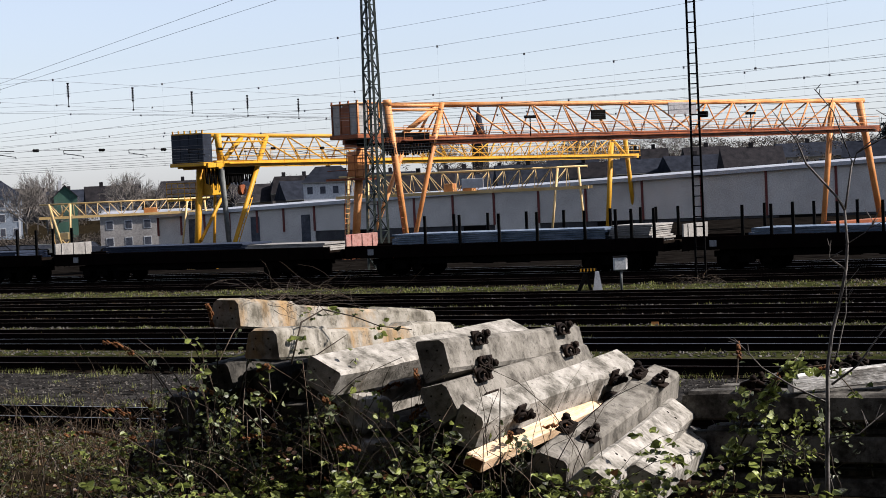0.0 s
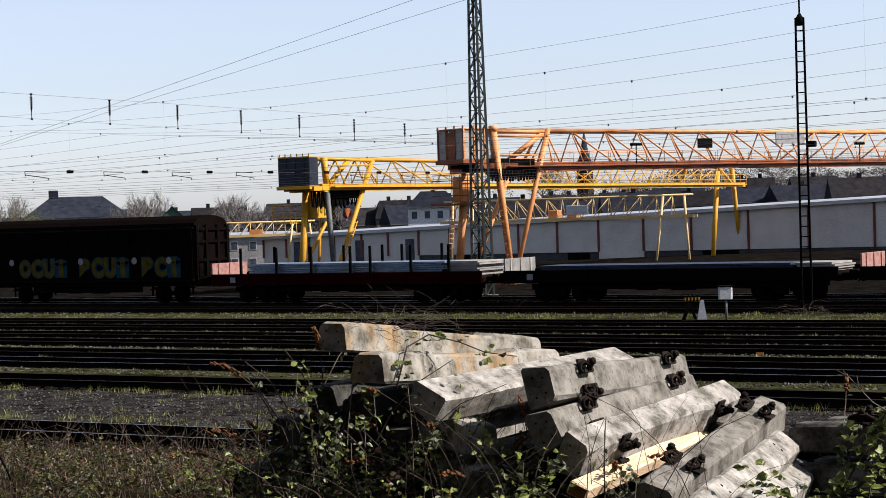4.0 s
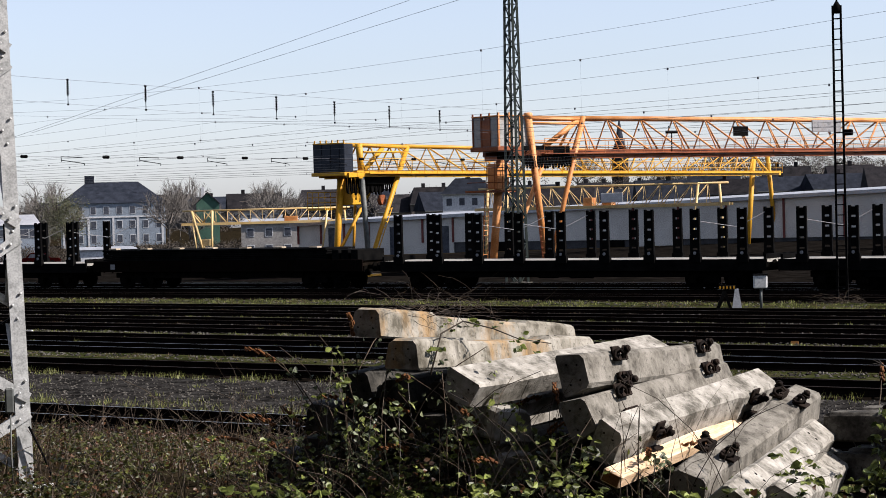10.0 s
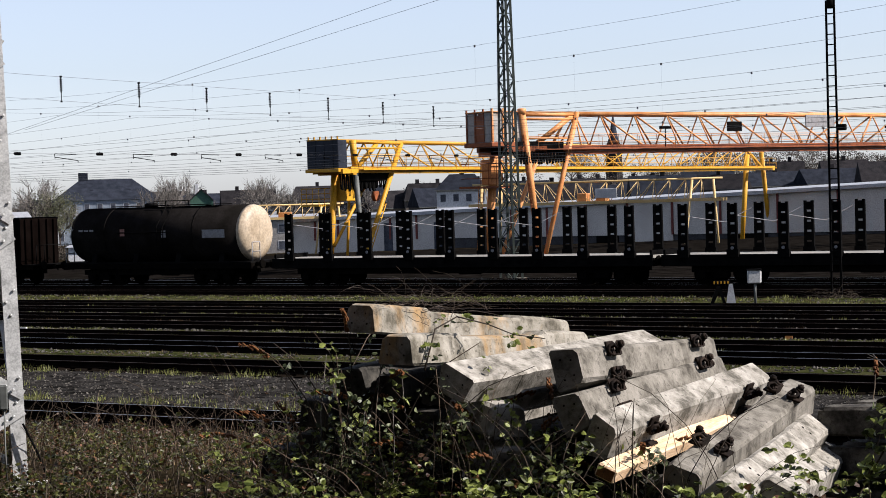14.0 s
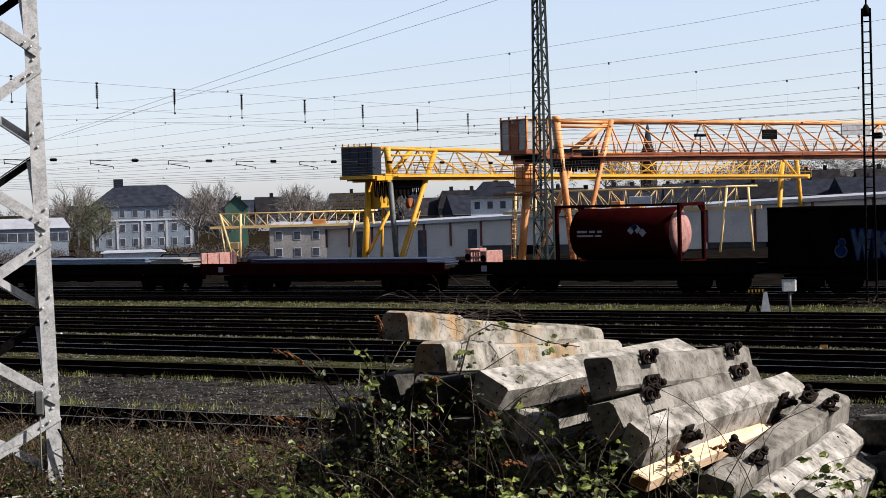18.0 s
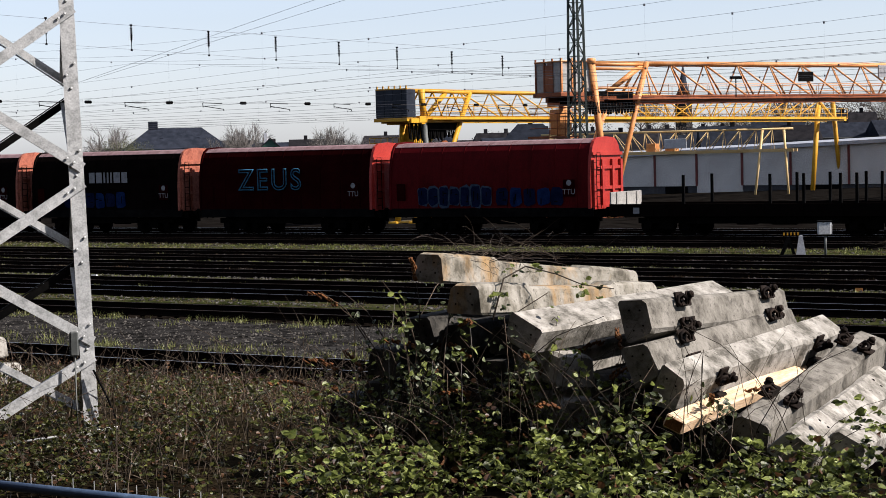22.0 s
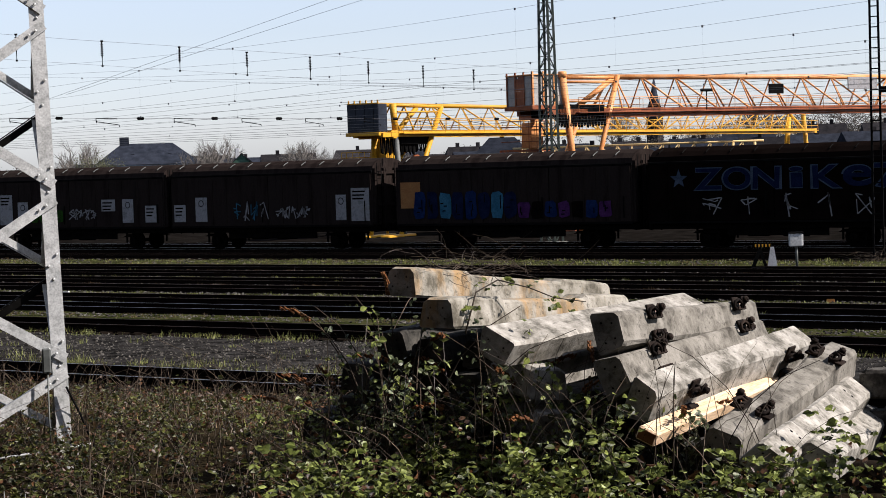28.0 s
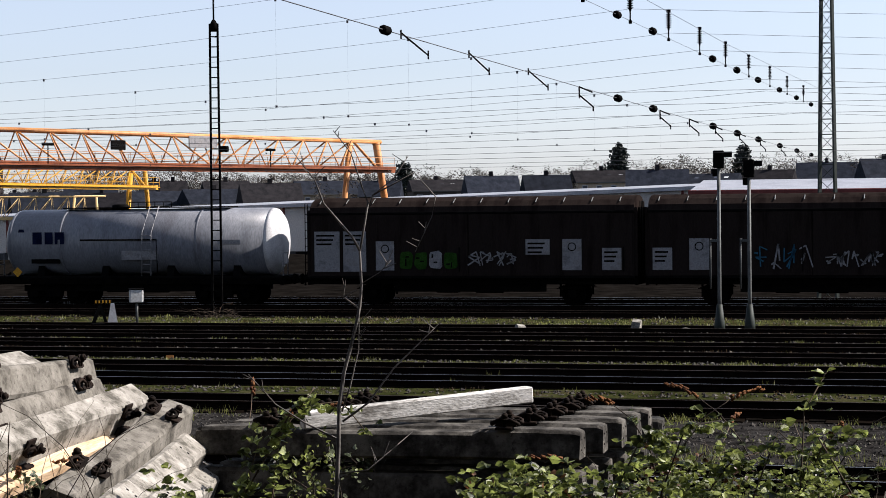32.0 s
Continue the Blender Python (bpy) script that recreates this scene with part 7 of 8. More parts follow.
def leaf_cloud(name, centres, size, count, spread, material, seed, label="", parent=None, tri=False):
    """Many small leaves scattered round given points, each a bent blade; with tri, three leaflets to a stalk."""
    r = np.random.default_rng(seed)
    C = np.array(centres, float)
    idx = r.integers(0, len(C), count)
    P = C[idx] + r.normal(0, 1, (count, 3)) * np.array(spread)
    a = r.uniform(0, 2 * np.pi, count)
    tilt = r.uniform(-0.9, 0.9, count)
    s = size * r.uniform(0.55, 1.3, count)
    if tri:
        k = np.arange(count)
        first = k - k % 3
        P, tilt = P[first], tilt[first] * 0.6 + r.uniform(-0.2, 0.2, count)
        a = a[first] + (k % 3 - 1) * 1.25
        s = s[first] * np.where(k % 3 == 1, 1.0, 0.8)
    u = np.stack([np.cos(a) * np.cos(tilt), np.sin(a) * np.cos(tilt), np.sin(tilt)], 1)
    n = r.normal(0, 1, (count, 3)) + np.array([0.2, -0.35, 0.55])
    v = np.cross(n, u)
    v /= np.linalg.norm(v, axis=1)[:, None] + 1e-9
    up = np.cross(u, v)
    s1 = s[:, None]
    w = r.uniform(0.26, 0.42, count)[:, None]
    fold = up * s1 * r.uniform(0.02, 0.16, count)[:, None]
    droop = up * s1 * r.uniform(-0.28, 0.05, count)[:, None]
    verts = np.stack([P, P + u * s1 * 0.3 + v * s1 * w + fold, P + u * s1 * 0.68 + v * s1 * w * 0.8 + fold + droop * 0.4, P + u * s1 + droop, P + u * s1 * 0.68 - v * s1 * w * 0.8 + fold + droop * 0.4, P + u * s1 * 0.3 - v * s1 * w + fold], 1).reshape(-1, 3)
    base = np.arange(count) * 6
    faces = np.concatenate([np.stack([base, base + 1, base + 2, base + 3], 1), np.stack([base, base + 3, base + 4, base + 5], 1)])
    me = bpy.data.meshes.new(name)
    me.from_pydata(verts.tolist(), [], faces.tolist())
    me.materials.append(material)
    ob = new(name, me)
    if parent:
        ob.parent = parent
    if label:
        ob["label"] = label
    return ob


gt = thing("spring_tree", "small tree just coming into pale green leaf", "tree", pose(-222, 234, -3.2) @ Matrix.Scale(1.35, 4))
part("trunk", tube([(0, 0, -1), (0.1, 0, 2.2), (0, 0, 4)], 0.2, 7, 0.12), M_TWIG, gt)
rr = random.Random(3)
bm = bmesh.new()
for k in range(7):
    a = 0.9 * k
    branches(rr, bm, Vector((0, 0, 1.6 + 0.25 * k)), Vector((math.cos(a) * 0.7, math.sin(a) * 0.7, 0.75)).normalized(), 2.2, 0.07, 2)
part("limb_spread", bm, M_TWIG, gt)
leaf_cloud("crown", [(rr.uniform(-2.4, 2.4), rr.uniform(-2.4, 2.4), 4.6 + rr.uniform(-2.2, 2.4)) for _ in range(90)], 0.15, 6500, (0.45, 0.45, 0.4), M_FARGREEN, 5, "", gt)


def woods():
    """Bare woods and hedges on the far slope, each crown a loose cloud of twigs."""
    r = random.Random(77)
    pts = []
    for i in range(330):
        az = radians(r.uniform(-52, 4))
        d = r.uniform(420, 640)
        x, y = d * math.sin(az), d * math.cos(az)
        z, k = ground_z(x, y), r.uniform(1.8, 3.6) * (1.25 if az > radians(-30) else 0.7)
        for j in range(14):
            pts.append((x + r.uniform(-1, 1) * k, y + r.uniform(-1, 1) * k, z + k * r.uniform(0.3, 1.9)))
    for i in range(2600):
        az, d = radians(r.uniform(-27.5, -11.5)), r.uniform(530, 560)
        x, y = d * math.sin(az), d * math.cos(az)
        top = 13.9 - 0.38 * (math.degrees(az) + 23) + 0.5 * math.sin(az * 95) + 0.4 * math.sin(az * 260)
        edge = min(1.0, (math.degrees(az) + 27.5) / 3, (-11.5 - math.degrees(az)) / 3)
        pts.append((x, y, ground_z(x, y) + (top - ground_z(x, y)) * max(0.3, edge) * r.uniform(0.05, 1.0)))
    ob = leaf_cloud("far_woods", pts, 0.34, 260000, (0.7, 0.7, 0.5), M_FARTREE, 8)
    tagged(ob, "brown leafless woods and hedges on the far slope", "woods", kind="stuff")


woods()
rh = random.Random(55)
hedge = []
for i in range(260):
    az, d = radians(rh.uniform(37.6, 47.5)), rh.uniform(296, 304)
    x, y = -d * math.sin(az), d * math.cos(az)
    hedge.append((x, y, ground_z(x, y) + rh.uniform(0.2, 2.4)))
tagged(leaf_cloud("hedge", hedge, 0.2, 26000, (0.7, 0.7, 0.45), M_FARTREE, 56), "dark leafless hedge before the villa", "hedge", kind="stuff")
shrub = []
for i in range(90):
    az, d = radians(rh.uniform(38.9, 41.2)), rh.uniform(246, 252)
    x, y = -d * math.sin(az), d * math.cos(az)
    shrub.append((x, y, ground_z(x, y) + rh.uniform(0.1, 2.0)))
tagged(leaf_cloud("shrubs", shrub, 0.16, 16000, (0.5, 0.5, 0.3), M_FARTREE, 57), "dark leafless shrubs between the villa and the hall", "shrubs", kind="stuff")
for i, (az, d, k) in enumerate(((-9.2, 470, 1.1), (-5.6, 520, 1.0), (-15.5, 480, 0.9))):
    x, y = d * math.sin(radians(az)), d * math.cos(radians(az))
    e = thing("evergreen_tree", "dark broad evergreen among bare trees", "tree", pose(x, y, ground_z(x, y)))
    part("trunk", tube([(0, 0, -1), (0, 0, 8 * k)], 0.35, 6, 0.1), M_TWIG, e)
    q = random.Random(i)
    cs = [(q.uniform(-1, 1) * (3.4 - 0.3 * z) * k, q.uniform(-1, 1) * (3.4 - 0.3 * z) * k, z * k) for z in [q.uniform(2, 10) for _ in range(50)]]
    leaf_cloud("crown", cs, 0.9, 1500, (0.5, 0.5, 0.4), M_MASTGREEN, i, "", e)


# ---- near mast ----
def near_mast():
    m = thing("catenary_mast", "near galvanised steel lattice mast with riveted angle bracing", "mast", pose(-9.507, 9.653, 1.85, 0, 0, 48.5))
    H, w0, w1 = 9.0, 0.86, 0.43
    at = lambda k, z: (-(w0 - (w0 + (w1 - w0) * z / H)) / 2 if k in (1, 2) else -w0 + (w0 - (w0 + (w1 - w0) * z / H)) / 2, (w0 - (w0 + (w1 - w0) * z / H)) / 2 if k in (0, 1) else w0 - (w0 - (w0 + (w1 - w0) * z / H)) / 2)
    for k in range(4):
        sx, sy = (-1 if k in (0, 3) else 1), (-1 if k in (0, 1) else 1)
        leg = bmesh.new()
        a, b = Vector((*at(k, 0), 0)), Vector((*at(k, H), H))
        fw = 0.10 if k in (0, 1) else 0.055
        off = Vector((-sx * fw * 0.45, 0, 0))
        add_beam(leg, a + off, b + off, fw, 0.012, (0, 1, 0))
        off = Vector((0, -sy * 0.045, 0))
        add_beam(leg, a + off, b + off, 0.012, 0.10, (0, 1, 0))
        # far right leg coloured dark to imitate its shaded face
        lg = part("leg", leg, M_BLACK if k == 2 else M_GALV, m, "angle-iron leg coloured dark as its shaded side" if k == 2 else "pale galvanised angle-iron leg")
        if k in (0, 1):
            for i in range(15):
                z = 0.245 + i * 0.595
                for dx, dz in ((0, 0), (0.03, 0.09), (-0.025, 0.17)):
                    c = Vector((*at(k, z), z + dz)) + Vector((-sx * (0.045 + dx), -0.008, 0))
                    part("rivet", lathe([(-0.008, 0.006), (-0.004, 0.009), (0, 0.010)], 8, "y"), M_GALV, lg).location = c
    def face(k0, k1, phase, dy):
        for i in range(15):
            z0, z1 = 0.245 + i * 0.595, 0.245 + (i + 1) * 0.595
            if z1 > H:
                break
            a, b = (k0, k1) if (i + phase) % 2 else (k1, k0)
            p, q = Vector((*at(a, z0), z0 + 0.05)), Vector((*at(b, z1), z1 - 0.05))
            bm = bmesh.new()
            up = Vector((0, 1, 0)) if k0 + k1 in (1, 5) else Vector((1, 0, 0))
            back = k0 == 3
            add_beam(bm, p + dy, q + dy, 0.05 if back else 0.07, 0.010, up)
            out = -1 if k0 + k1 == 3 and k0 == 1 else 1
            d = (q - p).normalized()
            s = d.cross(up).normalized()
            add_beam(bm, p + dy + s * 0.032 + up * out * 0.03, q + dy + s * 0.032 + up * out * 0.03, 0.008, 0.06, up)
            # back-face braces rising to the right get a dark colour in place of shade
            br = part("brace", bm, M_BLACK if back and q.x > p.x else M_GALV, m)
            if k0 + k1 == 1:
                for t in (0.08, 0.14, 0.86, 0.92):
                    part("rivet", lathe([(-0.008, 0.006), (-0.004, 0.009), (0, 0.010)], 8, "y"), M_GALV, br).location = p + (q - p) * t + dy + Vector((0, -0.012, 0))
    face(0, 1, 1, Vector((0, -0.014, 0)))
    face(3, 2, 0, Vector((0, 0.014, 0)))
    face(1, 2, 0, Vector((-0.02, 0, 0)))
    face(0, 3, 1, Vector((-0.014, 0, 0)))
    part("footing", box(-w0 - 0.2, 0.2, -0.2, w0 + 0.2, -0.6, 0.12, 0.04), M_CONCRETE, m)
    bx = part("grounding_box", box(-0.185, -0.125, -0.07, -0.03, 0.80, 0.97, 0.01), M_POST, m, "small earthing clamp")
    part("earth_wire", tube([(-0.15, -0.05, 0.8), (-0.152, -0.06, 0.5), (-0.15, -0.06, 0.28)], 0.006, 5), M_POST, bx)
    part("ground_strap", tube([(0.12, -0.06, 0.30), (-0.15, -0.06, 0.27), (-0.8, -0.1, 0.22)], 0.010, 5), M_GALV, m, "pale earthing strap near the ground")
    part("stay_cable", tube([(-0.03, -0.03, 0.70), (0.06, -0.05, 0.5), (0.16, -0.06, 0.22)], 0.008, 5), M_BLACK, m, "thin dark earthing cable")


near_mast()
pipe = thing("fence_rail", "blue-grey tubular fence rail with thin upright wires", "fence")
FA, FB = Vector((-8.05, 6.94, 2.325)), Vector((-5.38, 8.26, 2.021))
part("rail", tube([FA, FA.lerp(FB, 0.5), FB], 0.026, 12), M_BLUERAIL, pipe)
for k in range(26):
    q = FA.lerp(FB, (k + 0.5) / 26)
    part("wire", tube([q + Vector((0, 0.02, -0.3)), q + Vector((0, 0.02, 0.07))], 0.0026, 4), M_GALV, pipe)


# ---- concrete sleepers ----
def sleeper_mesh(L, bev=0.012, seed=0):
    """A monoblock sleeper: wide foot, sloping sides, low waist, raised rail seats, worn edges."""
    r = random.Random(seed)
    secs = [(-0.5, 0.126, 0.086, 0.172), (-0.485, 0.13, 0.09, 0.184), (-0.39, 0.13, 0.088, 0.19), (-0.245, 0.13, 0.088, 0.19), (-0.228, 0.127, 0.09, 0.168), (0.228, 0.127, 0.09, 0.168), (0.245, 0.13, 0.088, 0.19), (0.39, 0.13, 0.088, 0.19), (0.485, 0.13, 0.09, 0.184), (0.5, 0.126, 0.086, 0.172)]
    bm = bmesh.new()
    rings = []
    for f, b, t, h in secs:
        x = f * L
        j = lambda: r.uniform(-0.003, 0.003)
        rings.append([bm.verts.new((x + j(), y + j(), z - 0.1 + j())) for y, z in ((-b + bev, 0), (b - bev, 0), (b, bev), (t + 0.012, h - 0.02), (t - 0.012, h), (-t + 0.012, h), (-t - 0.012, h - 0.02), (-b, bev))])
    n = 8
    for a, b in zip(rings, rings[1:]):
        for i in range(n):
            bm.faces.new((a[i], a[(i + 1) % n], b[(i + 1) % n], b[i]))
    bm.faces.new(rings[0][::-1])
    bm.faces.new(rings[-1])
    bmesh.ops.recalc_face_normals(bm, faces=bm.faces[:])
    return bm


def clip_mesh(seed):
    """One side of a rusty rail fastening: a ribbed base plate, a bent spring clip, a bolt with nut and washer."""
    bm = box(0.035, 0.125, -0.055, 0.055, 0, 0.014, 0.003)
    add_box(bm, 0.035, 0.055, -0.07, 0.07, 0.014, 0.05)
    for k in (-1, 1):
        add_tube(bm, [(0.045, k * 0.016, 0.045), (0.075, k * 0.022, 0.062), (0.10, k * 0.05, 0.055), (0.092, k * 0.082, 0.04), (0.06, k * 0.088, 0.028), (0.04, k * 0.068, 0.036)], 0.0115, 6)
    add_tube(bm, [(0.09, 0, 0.01), (0.095, 0.006, 0.105)], 0.012, 7)
    add_tube(bm, [(0.09, 0, 0.066), (0.092, 0.001, 0.074)], 0.030, 9)
    add_tube(bm, [(0.092, 0.002, 0.074), (0.094, 0.004, 0.098)], 0.022, 6)
    return bm


PIECES = {}


def shared_piece(name, make, material, parent, at, label=""):
    """A small repeated part that shares its mesh with its like."""
    if name not in PIECES:
        o = part(name, make(), material, parent, label)
        PIECES[name] = o.data
    else:
        o = new(name, PIECES[name])
        o.parent = parent
        if label:
            o["label"] = label
    o.matrix_basis = at
    return o


def sleeper(x, y, z, yaw, pitch, roll=0, L=2.45, clips=(), mat_=None, group="heap of concrete sleepers", label="weathered concrete railway sleeper in a tumbled heap", seed=0):
    s = thing("concrete_sleeper", label, "railway sleeper", pose(x, y, z, 0, 0, yaw) @ pose(0, 0, 0, roll, -pitch, 0), group)
    part("body", sleeper_mesh(L, 0.014, seed), mat_ or M_CONCRETE, s)
    for f in (-1, 1):
        for yy, zz in ((-0.06, -0.04), (0.06, -0.04), (-0.045, 0.025), (0.045, 0.025)):
            shared_piece("wire_end", lambda: lathe([(0, 0.006), (0.003, 0.006)], 8), M_BLACK, s, pose(f * (L / 2 + 0.004) - 0.0015, yy, zz))
        if not clips:
            for yy in (-0.05, 0.05):
                for dx in (0.0,):
                    shared_piece("bolt_hole", lambda: lathe([(0, 0.009), (0.003, 0.009)], 8, "z"), M_BLACK, s, pose(f * 0.31 * L + dx, yy * 0.6, 0.0905))
    for c in clips:
        for a in (90, 270):
            shared_piece("rail_clip", lambda: clip_mesh(1), M_RUSTCLIP, s, pose(c * 0.31 * L, 0, 0.089, 0, 0, a), "rusty spring clip fastening")
    return s


HEAP = [
    (-6.98, 11.28, 3.13, 86.63, -6.36, 1.97, (), M_STAINED),
    (-6.64, 11.06, 3.01, 90.51, -3.72, 0.97, (), M_STAINED),
    (-6.08, 10.96, 2.89, 86.03, 0.75, 204.48, (), M_CONCRETE),
    (-5.55, 11.1, 2.93, 94.76, -2.71, 75.87, (-1, 1), M_GREYCONC),
    (-5.43, 10.96, 2.75, 93.94, 0.19, 66.45, (-1, 1), M_GREYCONC),
    (-5.19, 10.94, 2.64, 91.05, 2.06, 113.7, (-1, 1), M_CONCRETE),
    (-4.81, 10.97, 2.51, 95.63, 6.21, 19.56, (-1, 1), M_GREYCONC),
    (-4.57, 10.82, 2.37, 100.17, 2.2, 38.58, (), M_CONCRETE),
    (-4.5, 11.16, 2.24, 103.57, -2.47, 29.64, (), M_CONCRETE),
    (-6.22, 11.76, 2.74, 84.69, 3.11, 19.06, (), M_CONCRETE),
    (-6.11, 11.52, 2.44, 91.1, -0.37, 2.48, (), M_GREYCONC)]
BROKEN = [(-6.39, 10.35, 2.67, 142, 0, 5), (-6.32, 10.35, 2.44, 138, 2, -4)]
for i, (x, y, z, a, p, r) in enumerate(BROKEN):
    sleeper(x, y, z, a, p, r, 1.3, (), M_CONCRETE, label="broken end of a concrete sleeper under the heap", seed=90 + i)
# the body of the heap under the upper sleepers, coloured dark as shade
rb = random.Random(31)
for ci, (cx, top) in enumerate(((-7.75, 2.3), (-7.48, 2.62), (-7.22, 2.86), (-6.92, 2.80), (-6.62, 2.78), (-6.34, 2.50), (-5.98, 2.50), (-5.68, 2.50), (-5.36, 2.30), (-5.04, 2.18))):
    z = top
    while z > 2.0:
        HEAP.append((cx + rb.uniform(-0.03, 0.03), 11.45 + rb.uniform(-0.1, 0.1), z, 88 + rb.uniform(-3, 4), rb.uniform(-2, 1), rb.uniform(-4, 4), (), M_SHADECONC))
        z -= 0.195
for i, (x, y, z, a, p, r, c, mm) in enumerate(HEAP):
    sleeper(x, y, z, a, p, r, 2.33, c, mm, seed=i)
tb = thing("timber_beam", "freshly split pale timber beam in the sleeper heap", "timber", pose(-5.11, 10.74, 2.49, 0, 0, 94.5) @ pose(0, 0, 0, 24, -1.8, 0))
part("beam", box(-1.22, 1.22, -0.06, 0.06, -0.04, 0.04, 0.008), M_TIMBER, tb)
part("end_grain", box(-1.223, -1.22, -0.05, 0.05, -0.03, 0.03), M_SEED, tb)

# neat stack to the side, its shaded front put into a darker concrete
STACK = "neat stack of concrete sleepers with rusty clips"
for lay in range(3):
    for i in range(5):
        jx = 0.05 * math.sin(7 * i + 3 * lay) + 0.055 * (i - 1.9)
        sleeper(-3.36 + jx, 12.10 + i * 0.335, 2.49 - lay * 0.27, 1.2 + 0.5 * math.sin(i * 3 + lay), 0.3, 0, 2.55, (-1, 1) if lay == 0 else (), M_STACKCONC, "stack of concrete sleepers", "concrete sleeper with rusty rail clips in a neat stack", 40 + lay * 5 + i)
sleeper(-3.2, 13.85, 2.38, 3, 0, 0, 2.55, (), M_SHADECONC, "stack of concrete sleepers", "concrete sleeper behind the neat stack", 60)
lb = thing("white_beam", "whitewashed weathered timber lying across stacked sleepers", "timber", pose(-3.36, 12.50, 2.665, 0, 0, 37) @ pose(0, 0, 0, 0, -3.2, 0))
part("beam", box(-0.82, 0.82, -0.05, 0.05, -0.055, 0.055, 0.008), M_OLDWHITE, lb)
sleeper(-4.75, 10.75, 2.06, 20, 0, 0, 1.2, (), M_SLEEPER_W, "heap of concrete sleepers", "dark tarred sleeper stub in the weeds", 71)


for i, (x, y, z, a, p, r) in enumerate(((-13.55, 11.35, 2.58, 96, -3, 4), (-13.75, 11.2, 2.33, 88, 2, -6), (-13.3, 11.3, 2.30, 101, 0, 5), (-13.9, 11.5, 2.05, 92, 0, 0), (-13.35, 11.4, 2.05, 95, 0, 0))):
    sleeper(x, y, z, a, p, r, 2.33, (), M_CONCRETE, "sleepers by the mast", "weathered concrete sleeper lying beyond the mast", 80 + i)


# ---- plants ----
def stems(name, items, material, parent=None):
    bm = bmesh.new()
    for pts, r in items:
        add_tube(bm, pts, r, 4, r * 0.4, cap=False)
    return part(name, bm, material, parent)


def arch(r, base, h, lean, n=5):
    """Points of a stem that rises from base and bends over."""
    a = r.uniform(0, 2 * math.pi)
    dx, dy = math.cos(a) * lean, math.sin(a) * lean
    return [(base[0] + dx * (k / n) ** 1.8 + r.uniform(-0.01, 0.01), base[1] + dy * (k / n) ** 1.8, base[2] + h * (1 - (1 - k / n) ** 1.35)) for k in range(n + 1)]


def buddleia(x, y, z, seed, n, h):
    r = random.Random(seed)
    b = thing("buddleia_bush", "leggy bush with dry brown flower spikes", "bush", None, "dry bushes round the sleepers")
    heads = []
    for i in range(n):
        pts = arch(r, (x + r.uniform(-0.2, 0.2), y + r.uniform(-0.15, 0.15), z), h * r.uniform(0.55, 1.1), r.uniform(0.15, 0.75) * h)
        part("stem", tube(pts, 0.0062, 5, 0.0028), M_STEM, b)
        heads.append(pts)
        if r.random() < 0.8:
            p, q = Vector(pts[-1]), Vector(pts[-2])
            d = (p - q).normalized()
            sp = [p + d * 0.036 * k + Vector((0, 0, -0.002 * k * k)) for k in range(7)]
            bm = bmesh.new()
            for k, c in enumerate(sp):
                for j in range(3):
                    o = Vector((r.uniform(-1, 1), r.uniform(-1, 1), r.uniform(-1, 1))) * 0.012
                    add_tube(bm, [c + o - d * 0.014, c + o + d * 0.014], 0.012 * (1 - k / 9), 5, 0.006)
            part("seed_spike", bm, M_SEED, b, "dry rust-brown flower spike")
    cs = [p for pts in heads for p in pts[1:5]]
    leaf_cloud("leaves", cs, 0.04, 14 * n, (0.03, 0.03, 0.04), M_SAGELEAF, seed, "", b)
    return b


for i, (x, y, z, n, h) in enumerate(((-7.35, 10.35, 2.0, 8, 1.15), (-7.1, 10.1, 2.0, 8, 1.0), (-7.5, 10.2, 2.0, 4, 0.75), (-6.5, 10.15, 2.0, 7, 0.75), (-5.9, 10.1, 2.0, 6, 0.8), (-5.3, 10.2, 2.0, 6, 0.7), (-1.55, 11.6, 1.9, 5, 0.95), (-0.9, 11.9, 1.9, 5, 0.85), (-4.4, 12.3, 1.9, 4, 0.8))):
    buddleia(x, y, z, 100 + i, n, h)


def thicket(name, label, x0, x1, y0, y1, zb, h, leaves, size, seed, material, dry=0.0, dens=None):
    """Tangled bramble: arching canes and many leaves, uneven in height, with gaps."""
    r = random.Random(seed)
    t = thing(name, label, "undergrowth", None, "undergrowth on the bank", "stuff")
    cs, items = [], []
    for i in range(int(leaves / 14)):
        x, y = r.uniform(x0, x1), r.uniform(y0, y1)
        k = 0.5 + 0.95 * noise.noise((x * 1.7, y * 1.7, seed))
        if k < 0.5:
            continue
        base = (x, y, ground_z(x, y) + zb)
        pts = arch(r, base, h * k * r.uniform(0.7, 1.15), r.uniform(0.1, 0.35))
        if i % 3 == 0:
            items.append((pts, 0.0045))
        cs += pts[2:]
    stems("canes", items, M_STEM, t)
    n2 = int(leaves * dry)
    leaf_cloud("leaves", cs, size, leaves - n2, (0.05, 0.05, 0.045), material, seed, "", t, True)
    if n2:
        leaf_cloud("dry_leaves", cs, size * 0.8, n2, (0.05, 0.05, 0.05), M_BRAMBLE_DRY, seed + 1, "", t)
    return t


thicket("bramble_thicket", "green bramble leaves in front of the sleeper heap", -6.6, -3.6, 8.2, 9.9, 0.0, 0.42, 6600, 0.055, 201, M_BRAMBLE, 0.1)
thicket("bramble_thicket", "dark bramble and dry stems growing through the sleeper heap", -7.6, -5.7, 9.5, 10.1, 0.0, 0.8, 1700, 0.042, 202, M_BRAMBLE, 0.25)
thicket("bramble_thicket", "green bramble hiding the foot of the stack", -2.3, 0.4, 9.6, 11.4, 0.0, 0.55, 9000, 0.055, 203, M_BRAMBLE, 0.06)
